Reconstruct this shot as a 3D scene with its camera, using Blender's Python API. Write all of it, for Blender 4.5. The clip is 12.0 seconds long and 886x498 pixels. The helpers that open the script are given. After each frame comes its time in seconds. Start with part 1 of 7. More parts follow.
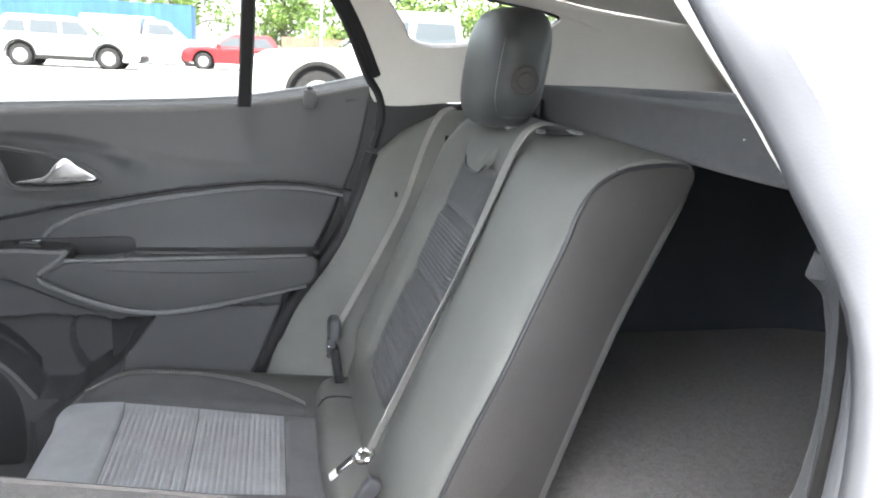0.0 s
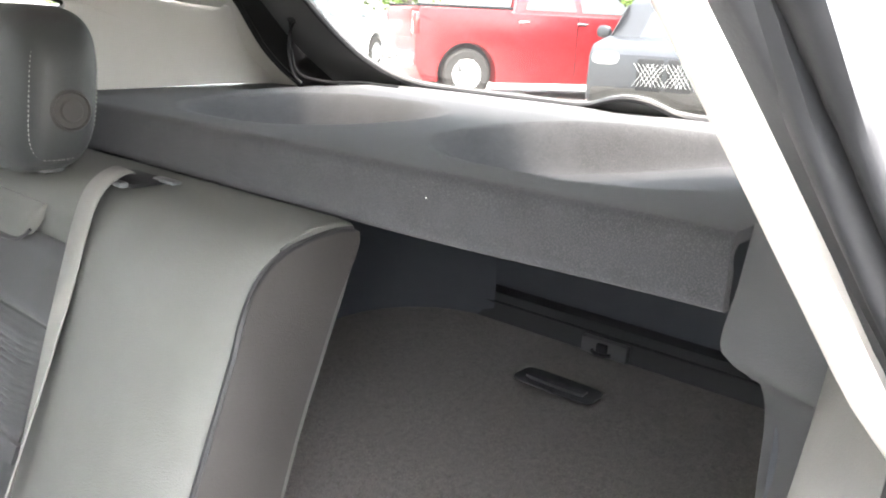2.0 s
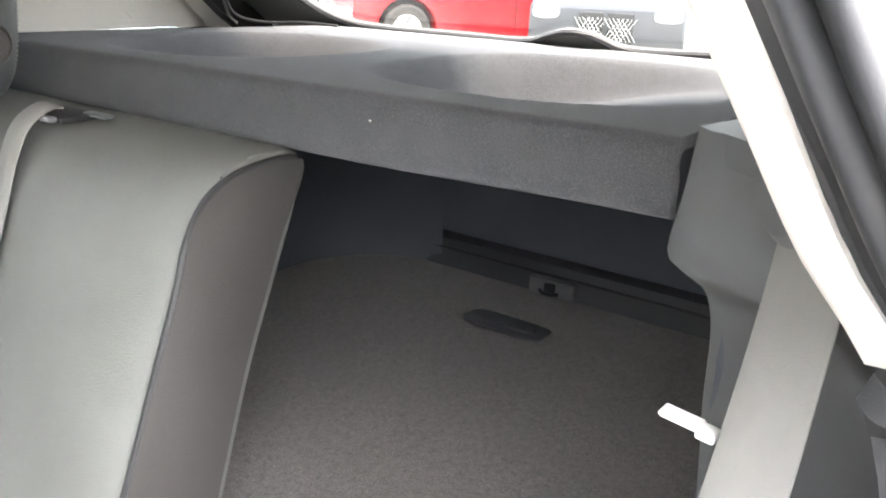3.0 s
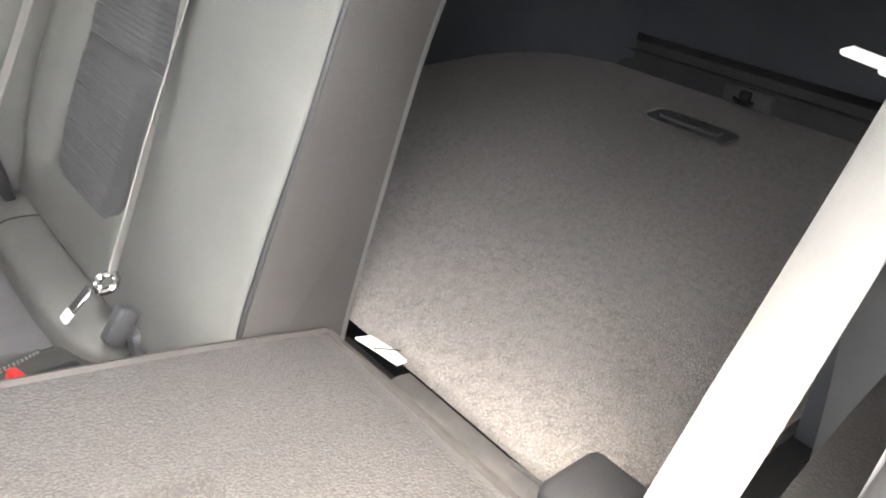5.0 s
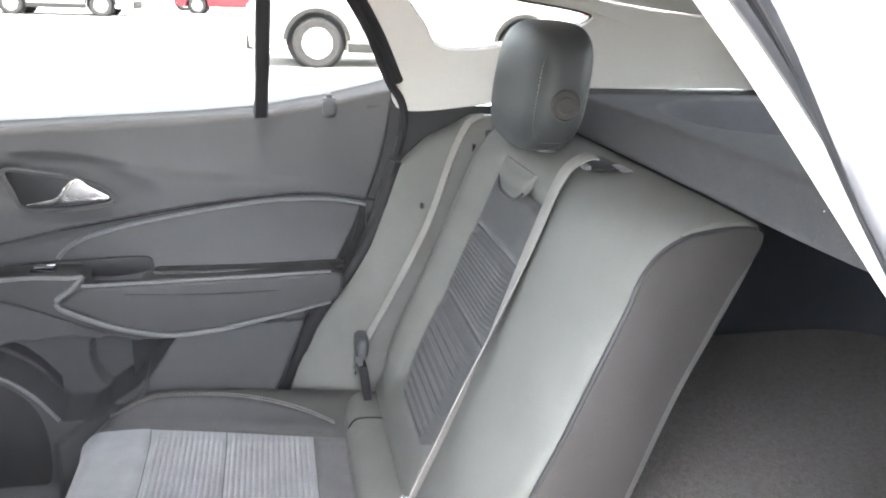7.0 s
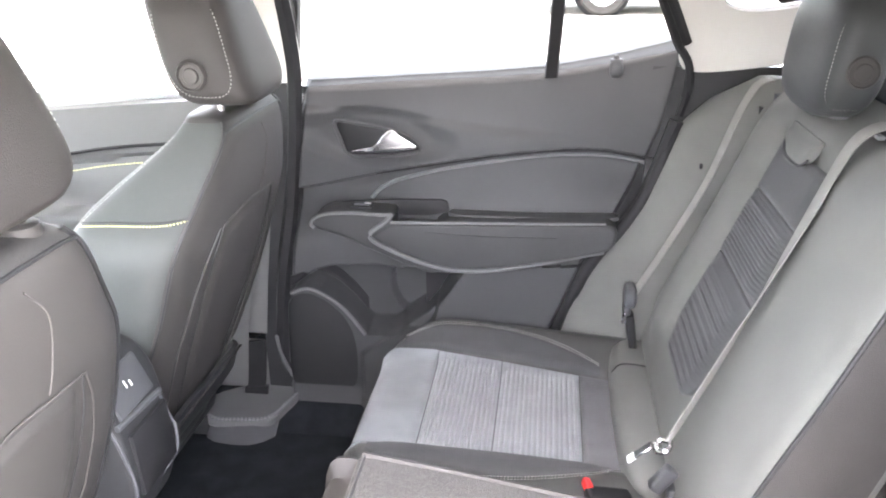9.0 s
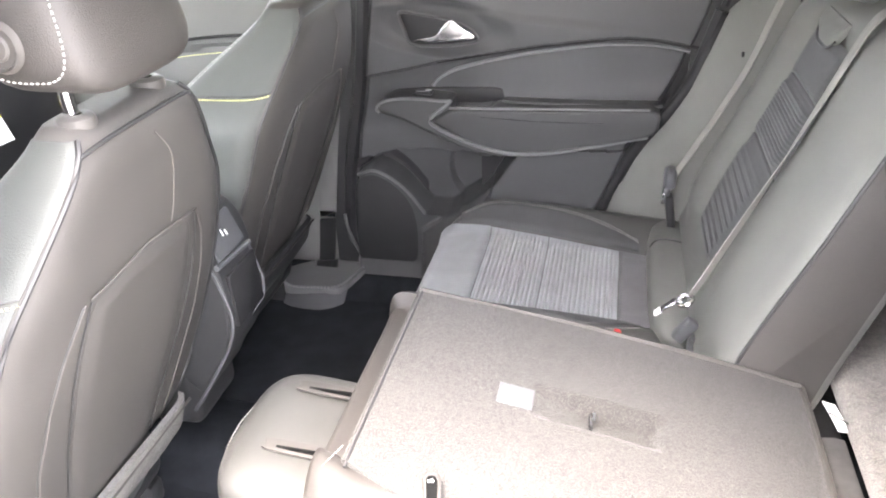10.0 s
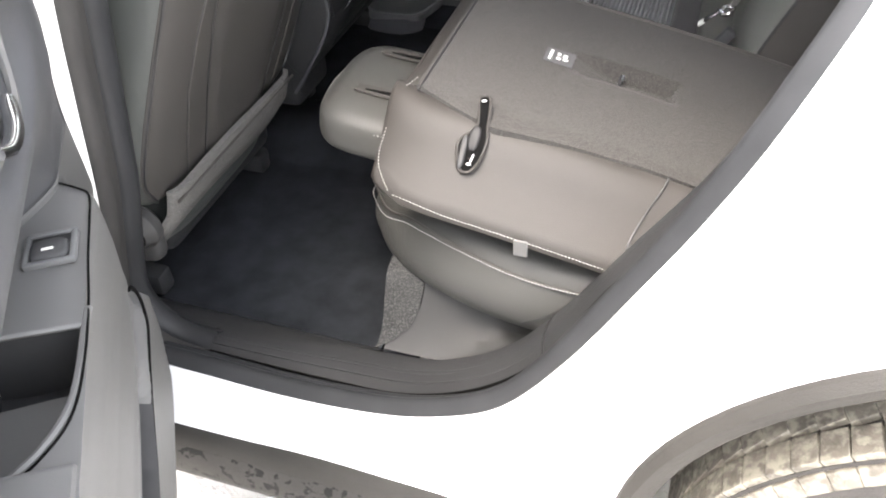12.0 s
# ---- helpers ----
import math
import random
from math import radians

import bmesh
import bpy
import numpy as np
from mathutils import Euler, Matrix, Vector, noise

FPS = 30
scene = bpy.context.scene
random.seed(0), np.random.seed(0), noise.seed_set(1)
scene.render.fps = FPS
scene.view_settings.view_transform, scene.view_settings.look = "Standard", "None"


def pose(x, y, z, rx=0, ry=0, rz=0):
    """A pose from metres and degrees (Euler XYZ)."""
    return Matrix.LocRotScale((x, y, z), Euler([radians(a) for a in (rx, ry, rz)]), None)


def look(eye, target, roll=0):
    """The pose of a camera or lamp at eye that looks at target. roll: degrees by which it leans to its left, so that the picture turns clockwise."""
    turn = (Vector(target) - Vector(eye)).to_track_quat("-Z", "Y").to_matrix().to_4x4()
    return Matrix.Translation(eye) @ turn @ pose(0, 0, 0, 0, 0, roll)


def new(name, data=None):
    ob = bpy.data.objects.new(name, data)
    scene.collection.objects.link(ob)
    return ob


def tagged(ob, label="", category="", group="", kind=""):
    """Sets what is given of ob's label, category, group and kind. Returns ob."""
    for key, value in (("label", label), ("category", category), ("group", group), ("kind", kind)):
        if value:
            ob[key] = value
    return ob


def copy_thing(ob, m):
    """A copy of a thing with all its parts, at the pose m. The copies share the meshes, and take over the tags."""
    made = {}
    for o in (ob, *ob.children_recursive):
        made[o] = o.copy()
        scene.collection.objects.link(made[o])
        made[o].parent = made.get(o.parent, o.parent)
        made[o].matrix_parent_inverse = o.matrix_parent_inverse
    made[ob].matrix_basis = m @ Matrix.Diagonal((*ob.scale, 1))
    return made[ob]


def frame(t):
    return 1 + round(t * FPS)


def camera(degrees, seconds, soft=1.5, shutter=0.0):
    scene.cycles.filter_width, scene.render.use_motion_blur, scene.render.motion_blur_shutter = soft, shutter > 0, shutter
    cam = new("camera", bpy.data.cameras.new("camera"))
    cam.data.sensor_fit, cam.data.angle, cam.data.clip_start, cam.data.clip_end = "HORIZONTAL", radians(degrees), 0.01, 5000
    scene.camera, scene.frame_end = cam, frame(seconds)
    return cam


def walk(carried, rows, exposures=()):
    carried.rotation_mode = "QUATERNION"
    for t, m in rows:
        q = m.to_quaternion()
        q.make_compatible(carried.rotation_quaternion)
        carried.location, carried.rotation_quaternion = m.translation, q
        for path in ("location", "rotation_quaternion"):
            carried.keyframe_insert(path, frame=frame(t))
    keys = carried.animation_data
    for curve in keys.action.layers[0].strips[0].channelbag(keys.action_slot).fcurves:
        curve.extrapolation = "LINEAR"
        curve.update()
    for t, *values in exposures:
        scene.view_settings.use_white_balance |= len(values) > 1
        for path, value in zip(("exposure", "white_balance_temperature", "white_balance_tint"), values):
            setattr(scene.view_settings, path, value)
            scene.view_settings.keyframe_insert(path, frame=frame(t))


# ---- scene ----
cam = camera(58.2, 12.0, soft=2.0)
PATH = [
    (0, (-0.115, -0.965, 1.231), (0.301, 0.932, 0.753), 3.2),
    (0.5, (-0.126, -0.865, 1.233), (0.611, 0.934, 0.761), 3.5),
    (1, (-0.14, -0.781, 1.241), (0.974, 0.813, 0.774), 4.0),
    (1.5, (-0.159, -0.716, 1.267), (1.228, 0.634, 0.764), 3.9),
    (2, (-0.163, -0.669, 1.317), (1.319, 0.551, 0.756), 2.6),
    (2.5, (-0.16, -0.662, 1.331), (1.381, 0.473, 0.751), 2.1),
    (3, (-0.164, -0.67, 1.283), (1.38, 0.423, 0.633), 2.2),
    (3.2, (-0.168, -0.673, 1.259), (1.372, 0.407, 0.579), 2.5),
    (4.8, (-0.196, -0.717, 1.156), (1.034, 0.531, 0.192), 4.2),
    (5, (-0.191, -0.73, 1.148), (0.951, 0.589, 0.17), 3.7),
    (5.5, (-0.182, -0.798, 1.181), (0.705, 0.694, 0.187), 3.0),
    (6, (-0.134, -0.834, 1.252), (0.573, 0.808, 0.354), 3.0),
    (6.5, (-0.123, -0.851, 1.311), (0.453, 0.916, 0.572), 2.6),
    (7, (-0.152, -0.86, 1.351), (0.257, 0.997, 0.729), 2.1),
    (7.5, (-0.184, -0.88, 1.366), (0.0, 1.03, 0.802), 1.6),
    (7.7, (-0.194, -0.895, 1.372), (-0.082, 1.021, 0.809), 1.2),
    (9.3, (-0.157, -0.999, 1.394), (-0.462, 0.808, 0.593), -1.2),
    (9.5, (-0.144, -1.03, 1.394), (-0.475, 0.758, 0.561), -1.4),
    (10, (-0.129, -1.142, 1.391), (-0.524, 0.579, 0.451), -2.0),
    (10.5, (-0.102, -1.27, 1.392), (-0.555, 0.367, 0.335), -2.0),
    (11, (-0.068, -1.384, 1.394), (-0.562, 0.182, 0.252), -1.8),
    (11.5, (-0.029, -1.465, 1.391), (-0.553, 0.01, 0.146), -2.0),
    (12, (-0.028, -1.441, 1.368), (-0.538, -0.055, 0.019), -2.8),
]
walk(cam, [(t, look(eye, target, roll)) for t, eye, target, roll in PATH], [(0, 5.35, 6500, 10), (0.7, 5.75, 6700, 11), (1.5, 5.8, 6850, 12), (2.5, 5.85, 6900, 12), (3.2, 5.85, 6900, 12), (5, 5.7, 7100, 13), (5.5, 5.55, 7200, 11), (6, 6.15, 7200, 10), (6.5, 6.35, 6900, 11), (7, 5.85, 6550, 12), (7.5, 5.6, 6500, 13), (9.5, 6.0, 6800, 17), (10, 5.75, 6900, 16), (10.5, 5.15, 6900, 12), (11, 4.8, 6900, 12), (11.5, 4.2, 6850, 12), (12, 3.85, 6850, 12)])

# ---- world and light ----
world = bpy.data.worlds.new("sky")
scene.world = world
world.use_nodes = True
wn = world.node_tree.nodes
sky = wn.new("ShaderNodeTexSky")
sky.sky_type = "NISHITA"
sky.sun_disc = False
sky.sun_elevation = radians(69)
sky.sun_rotation = radians(202)
sky.air_density, sky.dust_density, sky.ozone_density = 1.0, 3.0, 1.0
veil = wn.new("ShaderNodeHueSaturation")          # thin overcast: the blue is mostly gone
veil.inputs["Saturation"].default_value = 0.35
world.node_tree.links.new(sky.outputs[0], veil.inputs["Color"])
world.node_tree.links.new(veil.outputs[0], wn["Background"].inputs[0])
wn["Background"].inputs[1].default_value = 0.15

sun = new("sun", bpy.data.lights.new("sun", "SUN"))
sun.data.energy = 0.45
sun.data.angle = radians(35)
sun.data.color = (1.0, 0.94, 0.86)
sun.matrix_world = look((-1.2, -3, 8.5), (0, 0, 0))


# ---- materials ----
def material(name, base, rough=0.5, metal=0.0, grain=0.0, size=0.002, mottle=0.0, patch=0.08, coat=0.0, sheen=0.0, spec=0.5,
             speck=None, speck_size=0.002, speck_at=0.5, sharp=1.0, tint=None, stretch=(1, 1, 1)):
    """A surface with fine relief (grain, size in metres), broad mottling and, where given, a second colour of specks."""
    m = bpy.data.materials.new(name)
    m.use_nodes = True
    nt = m.node_tree
    b = nt.nodes["Principled BSDF"]
    b.inputs["Base Color"].default_value = (*base, 1)
    b.inputs["Roughness"].default_value = rough
    b.inputs["Metallic"].default_value = metal
    b.inputs["Coat Weight"].default_value = coat
    b.inputs["Coat Roughness"].default_value = 0.08
    b.inputs["Sheen Weight"].default_value = sheen
    b.inputs["Specular IOR Level"].default_value = spec
    tc = nt.nodes.new("ShaderNodeTexCoord")
    mp = nt.nodes.new("ShaderNodeMapping")
    mp.inputs["Scale"].default_value = stretch
    nt.links.new(tc.outputs["Object"], mp.inputs[0])
    colour = None
    if mottle:
        n1 = nt.nodes.new("ShaderNodeTexNoise")
        n1.inputs["Scale"].default_value = 1 / patch
        n1.inputs["Detail"].default_value = 5
        nt.links.new(mp.outputs[0], n1.inputs["Vector"])
        r1 = nt.nodes.new("ShaderNodeValToRGB")
        r1.color_ramp.elements[0].position, r1.color_ramp.elements[1].position = 0.3, 0.7
        lo = [c * (1 - mottle) for c in base]
        hi = [min(1, c * (1 + mottle)) for c in (tint or base)]
        r1.color_ramp.elements[0].color = (*lo, 1)
        r1.color_ramp.elements[1].color = (*hi, 1)
        nt.links.new(n1.outputs["Fac"], r1.inputs[0])
        colour = r1.outputs[0]
        rr = nt.nodes.new("ShaderNodeMapRange")
        rr.inputs["To Min"].default_value, rr.inputs["To Max"].default_value = max(0.02, rough - 0.09), min(1, rough + 0.09)
        nt.links.new(n1.outputs["Fac"], rr.inputs["Value"])
        nt.links.new(rr.outputs[0], b.inputs["Roughness"])
    if speck:
        n2 = nt.nodes.new("ShaderNodeTexNoise")
        n2.inputs["Scale"].default_value = 1 / speck_size
        n2.inputs["Detail"].default_value = 3
        nt.links.new(mp.outputs[0], n2.inputs["Vector"])
        r2 = nt.nodes.new("ShaderNodeValToRGB")
        r2.color_ramp.elements[0].position, r2.color_ramp.elements[1].position = speck_at - 0.08 * sharp, speck_at + 0.1 * sharp
        r2.color_ramp.elements[0].color = (0, 0, 0, 1)
        nt.links.new(n2.outputs["Fac"], r2.inputs[0])
        mx = nt.nodes.new("ShaderNodeMix")
        mx.data_type = "RGBA"
        nt.links.new(r2.outputs[0], mx.inputs[0])
        mx.inputs[6].default_value = (*base, 1)
        if colour:
            nt.links.new(colour, mx.inputs[6])
        mx.inputs[7].default_value = (*speck, 1)
        colour = mx.outputs[2]
    if colour:
        nt.links.new(colour, b.inputs["Base Color"])
    if grain:
        n3 = nt.nodes.new("ShaderNodeTexNoise")
        n3.inputs["Scale"].default_value = 1 / size
        n3.inputs["Detail"].default_value = 4
        nt.links.new(mp.outputs[0], n3.inputs["Vector"])
        bp = nt.nodes.new("ShaderNodeBump")
        bp.inputs["Strength"].default_value = grain
        bp.inputs["Distance"].default_value = size
        nt.links.new(n3.outputs["Fac"], bp.inputs["Height"])
        nt.links.new(bp.outputs[0], b.inputs["Normal"])
    return m


def glass(name, tint):
    """A thin flat pane: clear, with a mirror-like share that grows at a slant."""
    m = bpy.data.materials.new(name)
    m.use_nodes = True
    nt = m.node_tree
    nt.nodes.remove(nt.nodes["Principled BSDF"])
    clear = nt.nodes.new("ShaderNodeBsdfTransparent")
    clear.inputs[0].default_value = (*tint, 1)
    gloss = nt.nodes.new("ShaderNodeBsdfGlossy")
    gloss.inputs["Roughness"].default_value = 0.01
    fres = nt.nodes.new("ShaderNodeFresnel")
    fres.inputs[0].default_value = 1.45
    mix = nt.nodes.new("ShaderNodeMixShader")
    nt.links.new(fres.outputs[0], mix.inputs[0])
    nt.links.new(clear.outputs[0], mix.inputs[1])
    nt.links.new(gloss.outputs[0], mix.inputs[2])
    nt.links.new(mix.outputs[0], nt.nodes["Material Output"].inputs[0])
    return m


# Seatback leatherette, colour lightened to make up for weak light deep inside.
leather_lifted = material("grey leatherette", (0.134, 0.136, 0.126), 0.57, grain=0.35, size=0.0016, mottle=0.10, patch=0.12, spec=0.2)
# Same vinyl as leather_side, its colour darkened against the strong door light.
vinyl_fold_dimmed = material("charcoal vinyl darkened on the folded back", (0.029, 0.0265, 0.0245), 0.56, grain=0.3, size=0.0015, mottle=0.10, patch=0.1, spec=0.28)
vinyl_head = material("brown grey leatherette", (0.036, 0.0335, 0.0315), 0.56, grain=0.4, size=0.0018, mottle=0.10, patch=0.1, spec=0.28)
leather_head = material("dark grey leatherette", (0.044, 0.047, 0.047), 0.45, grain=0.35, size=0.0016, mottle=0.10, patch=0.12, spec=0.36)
# Flanks and bench: the same leatherette, darkened where door light is strong.
leather_flank_dimmed = material("grey leatherette darkened on lit flanks", (0.052, 0.056, 0.053), 0.55, grain=0.35, size=0.0016, mottle=0.10, patch=0.12, spec=0.3)
leather_bench_dimmed = material("grey leatherette darkened near the door", (0.052, 0.052, 0.049), 0.47, grain=0.35, size=0.0016, mottle=0.10, patch=0.12, spec=0.34)
leather_seam = material("seam welt vinyl", (0.078, 0.073, 0.068), 0.5, grain=0.2, size=0.0015, spec=0.3)
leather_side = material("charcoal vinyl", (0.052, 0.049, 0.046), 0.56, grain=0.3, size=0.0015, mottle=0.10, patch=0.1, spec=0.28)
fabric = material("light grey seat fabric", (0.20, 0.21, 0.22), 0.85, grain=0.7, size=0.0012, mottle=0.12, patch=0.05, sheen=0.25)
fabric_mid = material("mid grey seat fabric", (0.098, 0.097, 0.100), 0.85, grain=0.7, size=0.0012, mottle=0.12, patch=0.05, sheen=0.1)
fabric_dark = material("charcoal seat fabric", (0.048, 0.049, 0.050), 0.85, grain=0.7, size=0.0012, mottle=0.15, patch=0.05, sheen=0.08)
stitch = material("pale grey thread", (0.33, 0.33, 0.315), 0.7)
stitch_yellow = material("pale yellow thread", (0.62, 0.60, 0.25), 0.7)
piping_mat = material("dark piping", (0.022, 0.022, 0.023), 0.5, grain=0.2)
plastic = material("grained dark plastic", (0.072, 0.074, 0.078), 0.52, grain=0.35, size=0.0012, mottle=0.10, patch=0.15, spec=0.28)
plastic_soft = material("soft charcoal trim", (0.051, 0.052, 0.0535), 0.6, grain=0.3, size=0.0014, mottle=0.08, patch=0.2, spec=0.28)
plastic_arm = material("dark padded armrest trim", (0.040, 0.0405, 0.041), 0.55, grain=0.3, size=0.0014, mottle=0.08, patch=0.15, spec=0.28)
# Same door trim as plastic_soft, lightened for the better lit doors.
plastic_door_lit = material("charcoal door trim lightened as sunlit", (0.112, 0.112, 0.110), 0.5, grain=0.3, size=0.0012, mottle=0.08, patch=0.2, spec=0.3)
# Dark grey trim; the bay's bluish shade light is put into its colour.
plastic_cargo_tinted = material("dark cargo trim tinted for blue shade", (0.080, 0.087, 0.098), 0.6, grain=0.3, size=0.0014, mottle=0.08, patch=0.2, spec=0.25)
plastic_low = material("dark lower trim", (0.038, 0.038, 0.0375), 0.5, grain=0.3, size=0.0012, mottle=0.10, patch=0.15, spec=0.28)
plastic_grey = material("mid grey plastic trim", (0.115, 0.117, 0.118), 0.55, grain=0.3, size=0.0012, mottle=0.08, patch=0.15, spec=0.28)
plastic_deep = material("deep grey plastic", (0.026, 0.0265, 0.0275), 0.5, grain=0.3, size=0.0012, mottle=0.12, patch=0.15, spec=0.28)
plastic_black = material("satin black plastic", (0.018, 0.018, 0.019), 0.5, grain=0.1, mottle=0.1, spec=0.2)
plastic_pale = material("pale beige pillar trim", (0.60, 0.58, 0.54), 0.7, grain=0.15, size=0.0015, mottle=0.05, patch=0.3)
headliner_mat = material("woven headliner", (0.58, 0.565, 0.53), 0.9, grain=0.5, size=0.0018, mottle=0.06, patch=0.2)
seal_mat = material("flocked rubber seal", (0.027, 0.028, 0.0298), 0.5, grain=0.08, size=0.0012, mottle=0.15, patch=0.06, spec=0.2)
satin_grey = material("satin grey accent", (0.145, 0.148, 0.152), 0.38, grain=0.15, size=0.001, mottle=0.06, patch=0.1)
rubber_grey = material("worn grey rubber", (0.040, 0.039, 0.038), 0.6, grain=0.2, mottle=0.2, patch=0.08, spec=0.25)
rubber = material("black rubber", (0.018, 0.018, 0.019), 0.55, grain=0.2, mottle=0.2, spec=0.25)
# Cargo carpet, colour lightened to make up for the dim bay.
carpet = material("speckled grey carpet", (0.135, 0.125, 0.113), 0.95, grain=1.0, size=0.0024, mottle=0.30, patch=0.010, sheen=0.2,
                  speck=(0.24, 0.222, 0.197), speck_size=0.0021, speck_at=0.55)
# Felt darker than the cargo carpet, deepened further against the door light.
carpet_fold_dimmed = material("grey needle felt darkened against door light", (0.020, 0.0190, 0.0178), 0.95, grain=1.0, size=0.0022, mottle=0.32, patch=0.009, sheen=0.1,
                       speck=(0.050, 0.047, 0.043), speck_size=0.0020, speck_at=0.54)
carpet_pale = material("felt carpet in mixed greys", (0.030, 0.030, 0.030), 0.95, grain=0.8, size=0.0016, mottle=0.15, patch=0.03, spec=0.1,
                       speck=(0.078, 0.078, 0.075), speck_size=0.0022, speck_at=0.55)
felt_flap = material("pale grey felt", (0.105, 0.102, 0.098), 0.95, grain=0.8, size=0.0016, mottle=0.15, patch=0.03, spec=0.1,
                     speck=(0.195, 0.19, 0.18), speck_size=0.0016, speck_at=0.55)
carpet_shelf = material("flat charcoal felt", (0.066, 0.067, 0.071), 0.95, grain=0.9, size=0.0011, mottle=0.10, patch=0.03, sheen=0.1, spec=0.15,
                        speck=(0.105, 0.106, 0.109), speck_size=0.0012, speck_at=0.55)
carpet_black = material("black floor carpet", (0.0205, 0.0225, 0.0258), 0.95, grain=0.7, size=0.002, mottle=0.25, patch=0.05, spec=0.04)
webbing = material("grey belt webbing", (0.215, 0.209, 0.196), 0.75, grain=0.35, size=0.0008, mottle=0.08, patch=0.03, stretch=(1, 1, 0.4))
webbing_dark = material("dark grey belt webbing", (0.105, 0.104, 0.102), 0.75, grain=0.8, size=0.0015, mottle=0.08, patch=0.03, stretch=(1, 1, 0.4))
dull_steel = material("dull coated steel", (0.22, 0.215, 0.21), 0.4, metal=0.8, mottle=0.15, patch=0.03)
chrome = material("chrome", (0.75, 0.75, 0.76), 0.14, metal=1.0)
steel = material("bare steel", (0.55, 0.55, 0.55), 0.32, metal=1.0, mottle=0.1, patch=0.02)
paint_white = material("white car paint", (0.74, 0.74, 0.74), 0.3, coat=1.0, mottle=0.015, patch=0.4)
cladding = material("textured grey cladding", (0.027, 0.0255, 0.023), 0.65, spec=0.25, grain=0.5, size=0.002, mottle=0.2, patch=0.1)
cladding_dirty = material("grey cladding with dried splashes", (0.034, 0.033, 0.031), 0.6, spec=0.15, grain=0.3, size=0.002, mottle=0.2, patch=0.1,
                          speck=(0.008, 0.008, 0.008), speck_size=0.017, speck_at=0.562, sharp=0.15)
tyre_mat = material("dusty tyre rubber", (0.085, 0.077, 0.063), 0.85, grain=0.5, size=0.003, mottle=0.35, patch=0.03,
                    speck=(0.17, 0.158, 0.13), speck_size=0.012, speck_at=0.52)
tyre_dark = material("dark tyre rubber", (0.026, 0.024, 0.022), 0.85, grain=0.4, size=0.003, mottle=0.3, patch=0.05)
red_plastic = material("red buckle button", (0.65, 0.03, 0.03), 0.4)
white_plastic = material("white plastic", (0.78, 0.78, 0.75), 0.4)
paper = material("white paper", (0.80, 0.80, 0.78), 0.7)
paper_yellow = material("yellow card", (0.80, 0.62, 0.06), 0.7)
window_glass = glass("tinted window glass", (0.25, 0.26, 0.255))
front_glass = glass("clear front glass", (0.80, 0.83, 0.81))
asphalt = material("pale worn concrete", (0.40, 0.385, 0.36), 0.9, grain=0.4, size=0.02, mottle=0.15, patch=3.0, speck=(0.33, 0.315, 0.29), speck_size=0.05, speck_at=0.62)
paint_red = material("red truck paint", (0.24, 0.006, 0.010), 0.35, coat=0.3, mottle=0.04, patch=0.6)
paint_dark = material("dark grey metallic paint", (0.022, 0.024, 0.028), 0.35, metal=0.2, coat=0.3, mottle=0.05)
paint_silver = material("silver beige paint", (0.55, 0.52, 0.46), 0.35, metal=0.3, coat=1.0, mottle=0.04)
car_glass = material("dark vehicle glass", (0.03, 0.038, 0.04), 0.05, spec=0.8)
lamp_red = material("red tail lamp lens", (0.5, 0.01, 0.01), 0.15, coat=1.0)
lamp_clear = material("clear lamp lens", (0.35, 0.36, 0.36), 0.15, coat=1.0)
alloy = material("bright alloy", (0.62, 0.62, 0.62), 0.3, metal=0.9)
blue_sheet = material("blue corrugated sheet", (0.035, 0.11, 0.36), 0.5, mottle=0.12, patch=1.0)
leaf_mat = material("spring foliage", (0.10, 0.18, 0.035), 0.7, mottle=0.5, patch=1.2, tint=(0.16, 0.24, 0.05))
bark = material("bark", (0.10, 0.08, 0.06), 0.9, grain=0.6, size=0.03, mottle=0.3, patch=0.3)
fence_wood = material("weathered brown boards", (0.24, 0.14, 0.09), 0.8, mottle=0.2, patch=0.4)


slot_dark = material("unlit hollow", (0.004, 0.004, 0.004), 0.9, spec=0.05)


# ---- building blocks ----
def thing(name, at=(0, 0, 0), label="", category="", group="", kind=""):
    ob = new(name)
    ob.empty_display_size = 0.05
    ob.location = at
    return tagged(ob, label, category, group, kind)


def part(name, geo, mat, parent=None, label="", angle=40, category="", kind=""):
    """One mesh object from (points, faces) or a bmesh, under a thing or a part, standing where its points say."""
    me = bpy.data.meshes.new(name)
    if isinstance(geo, bmesh.types.BMesh):
        bmesh.ops.recalc_face_normals(geo, faces=geo.faces)
        geo.to_mesh(me)
        geo.free()
    else:
        me.from_pydata([tuple(p) for p in geo[0]], [], geo[1])
        bm = bmesh.new()
        bm.from_mesh(me)
        bmesh.ops.recalc_face_normals(bm, faces=bm.faces)
        bm.to_mesh(me)
        bm.free()
    me.materials.append(mat)
    me.shade_smooth()
    me.set_sharp_from_angle(angle=radians(angle))
    ob = new(name, me)
    if parent is not None:
        ob.parent = parent
        bpy.context.view_layer.update()
        ob.matrix_parent_inverse = parent.matrix_world.inverted()
    return tagged(ob, label, category, "", kind)


def join(*geos):
    points, faces = [], []
    for p, f in geos:
        n = len(points)
        points += [tuple(q) for q in p]
        faces += [tuple(i + n for i in face) for face in f]
    return points, faces


def moved(geo, m):
    return [tuple(m @ Vector(p)) for p in geo[0]], geo[1]


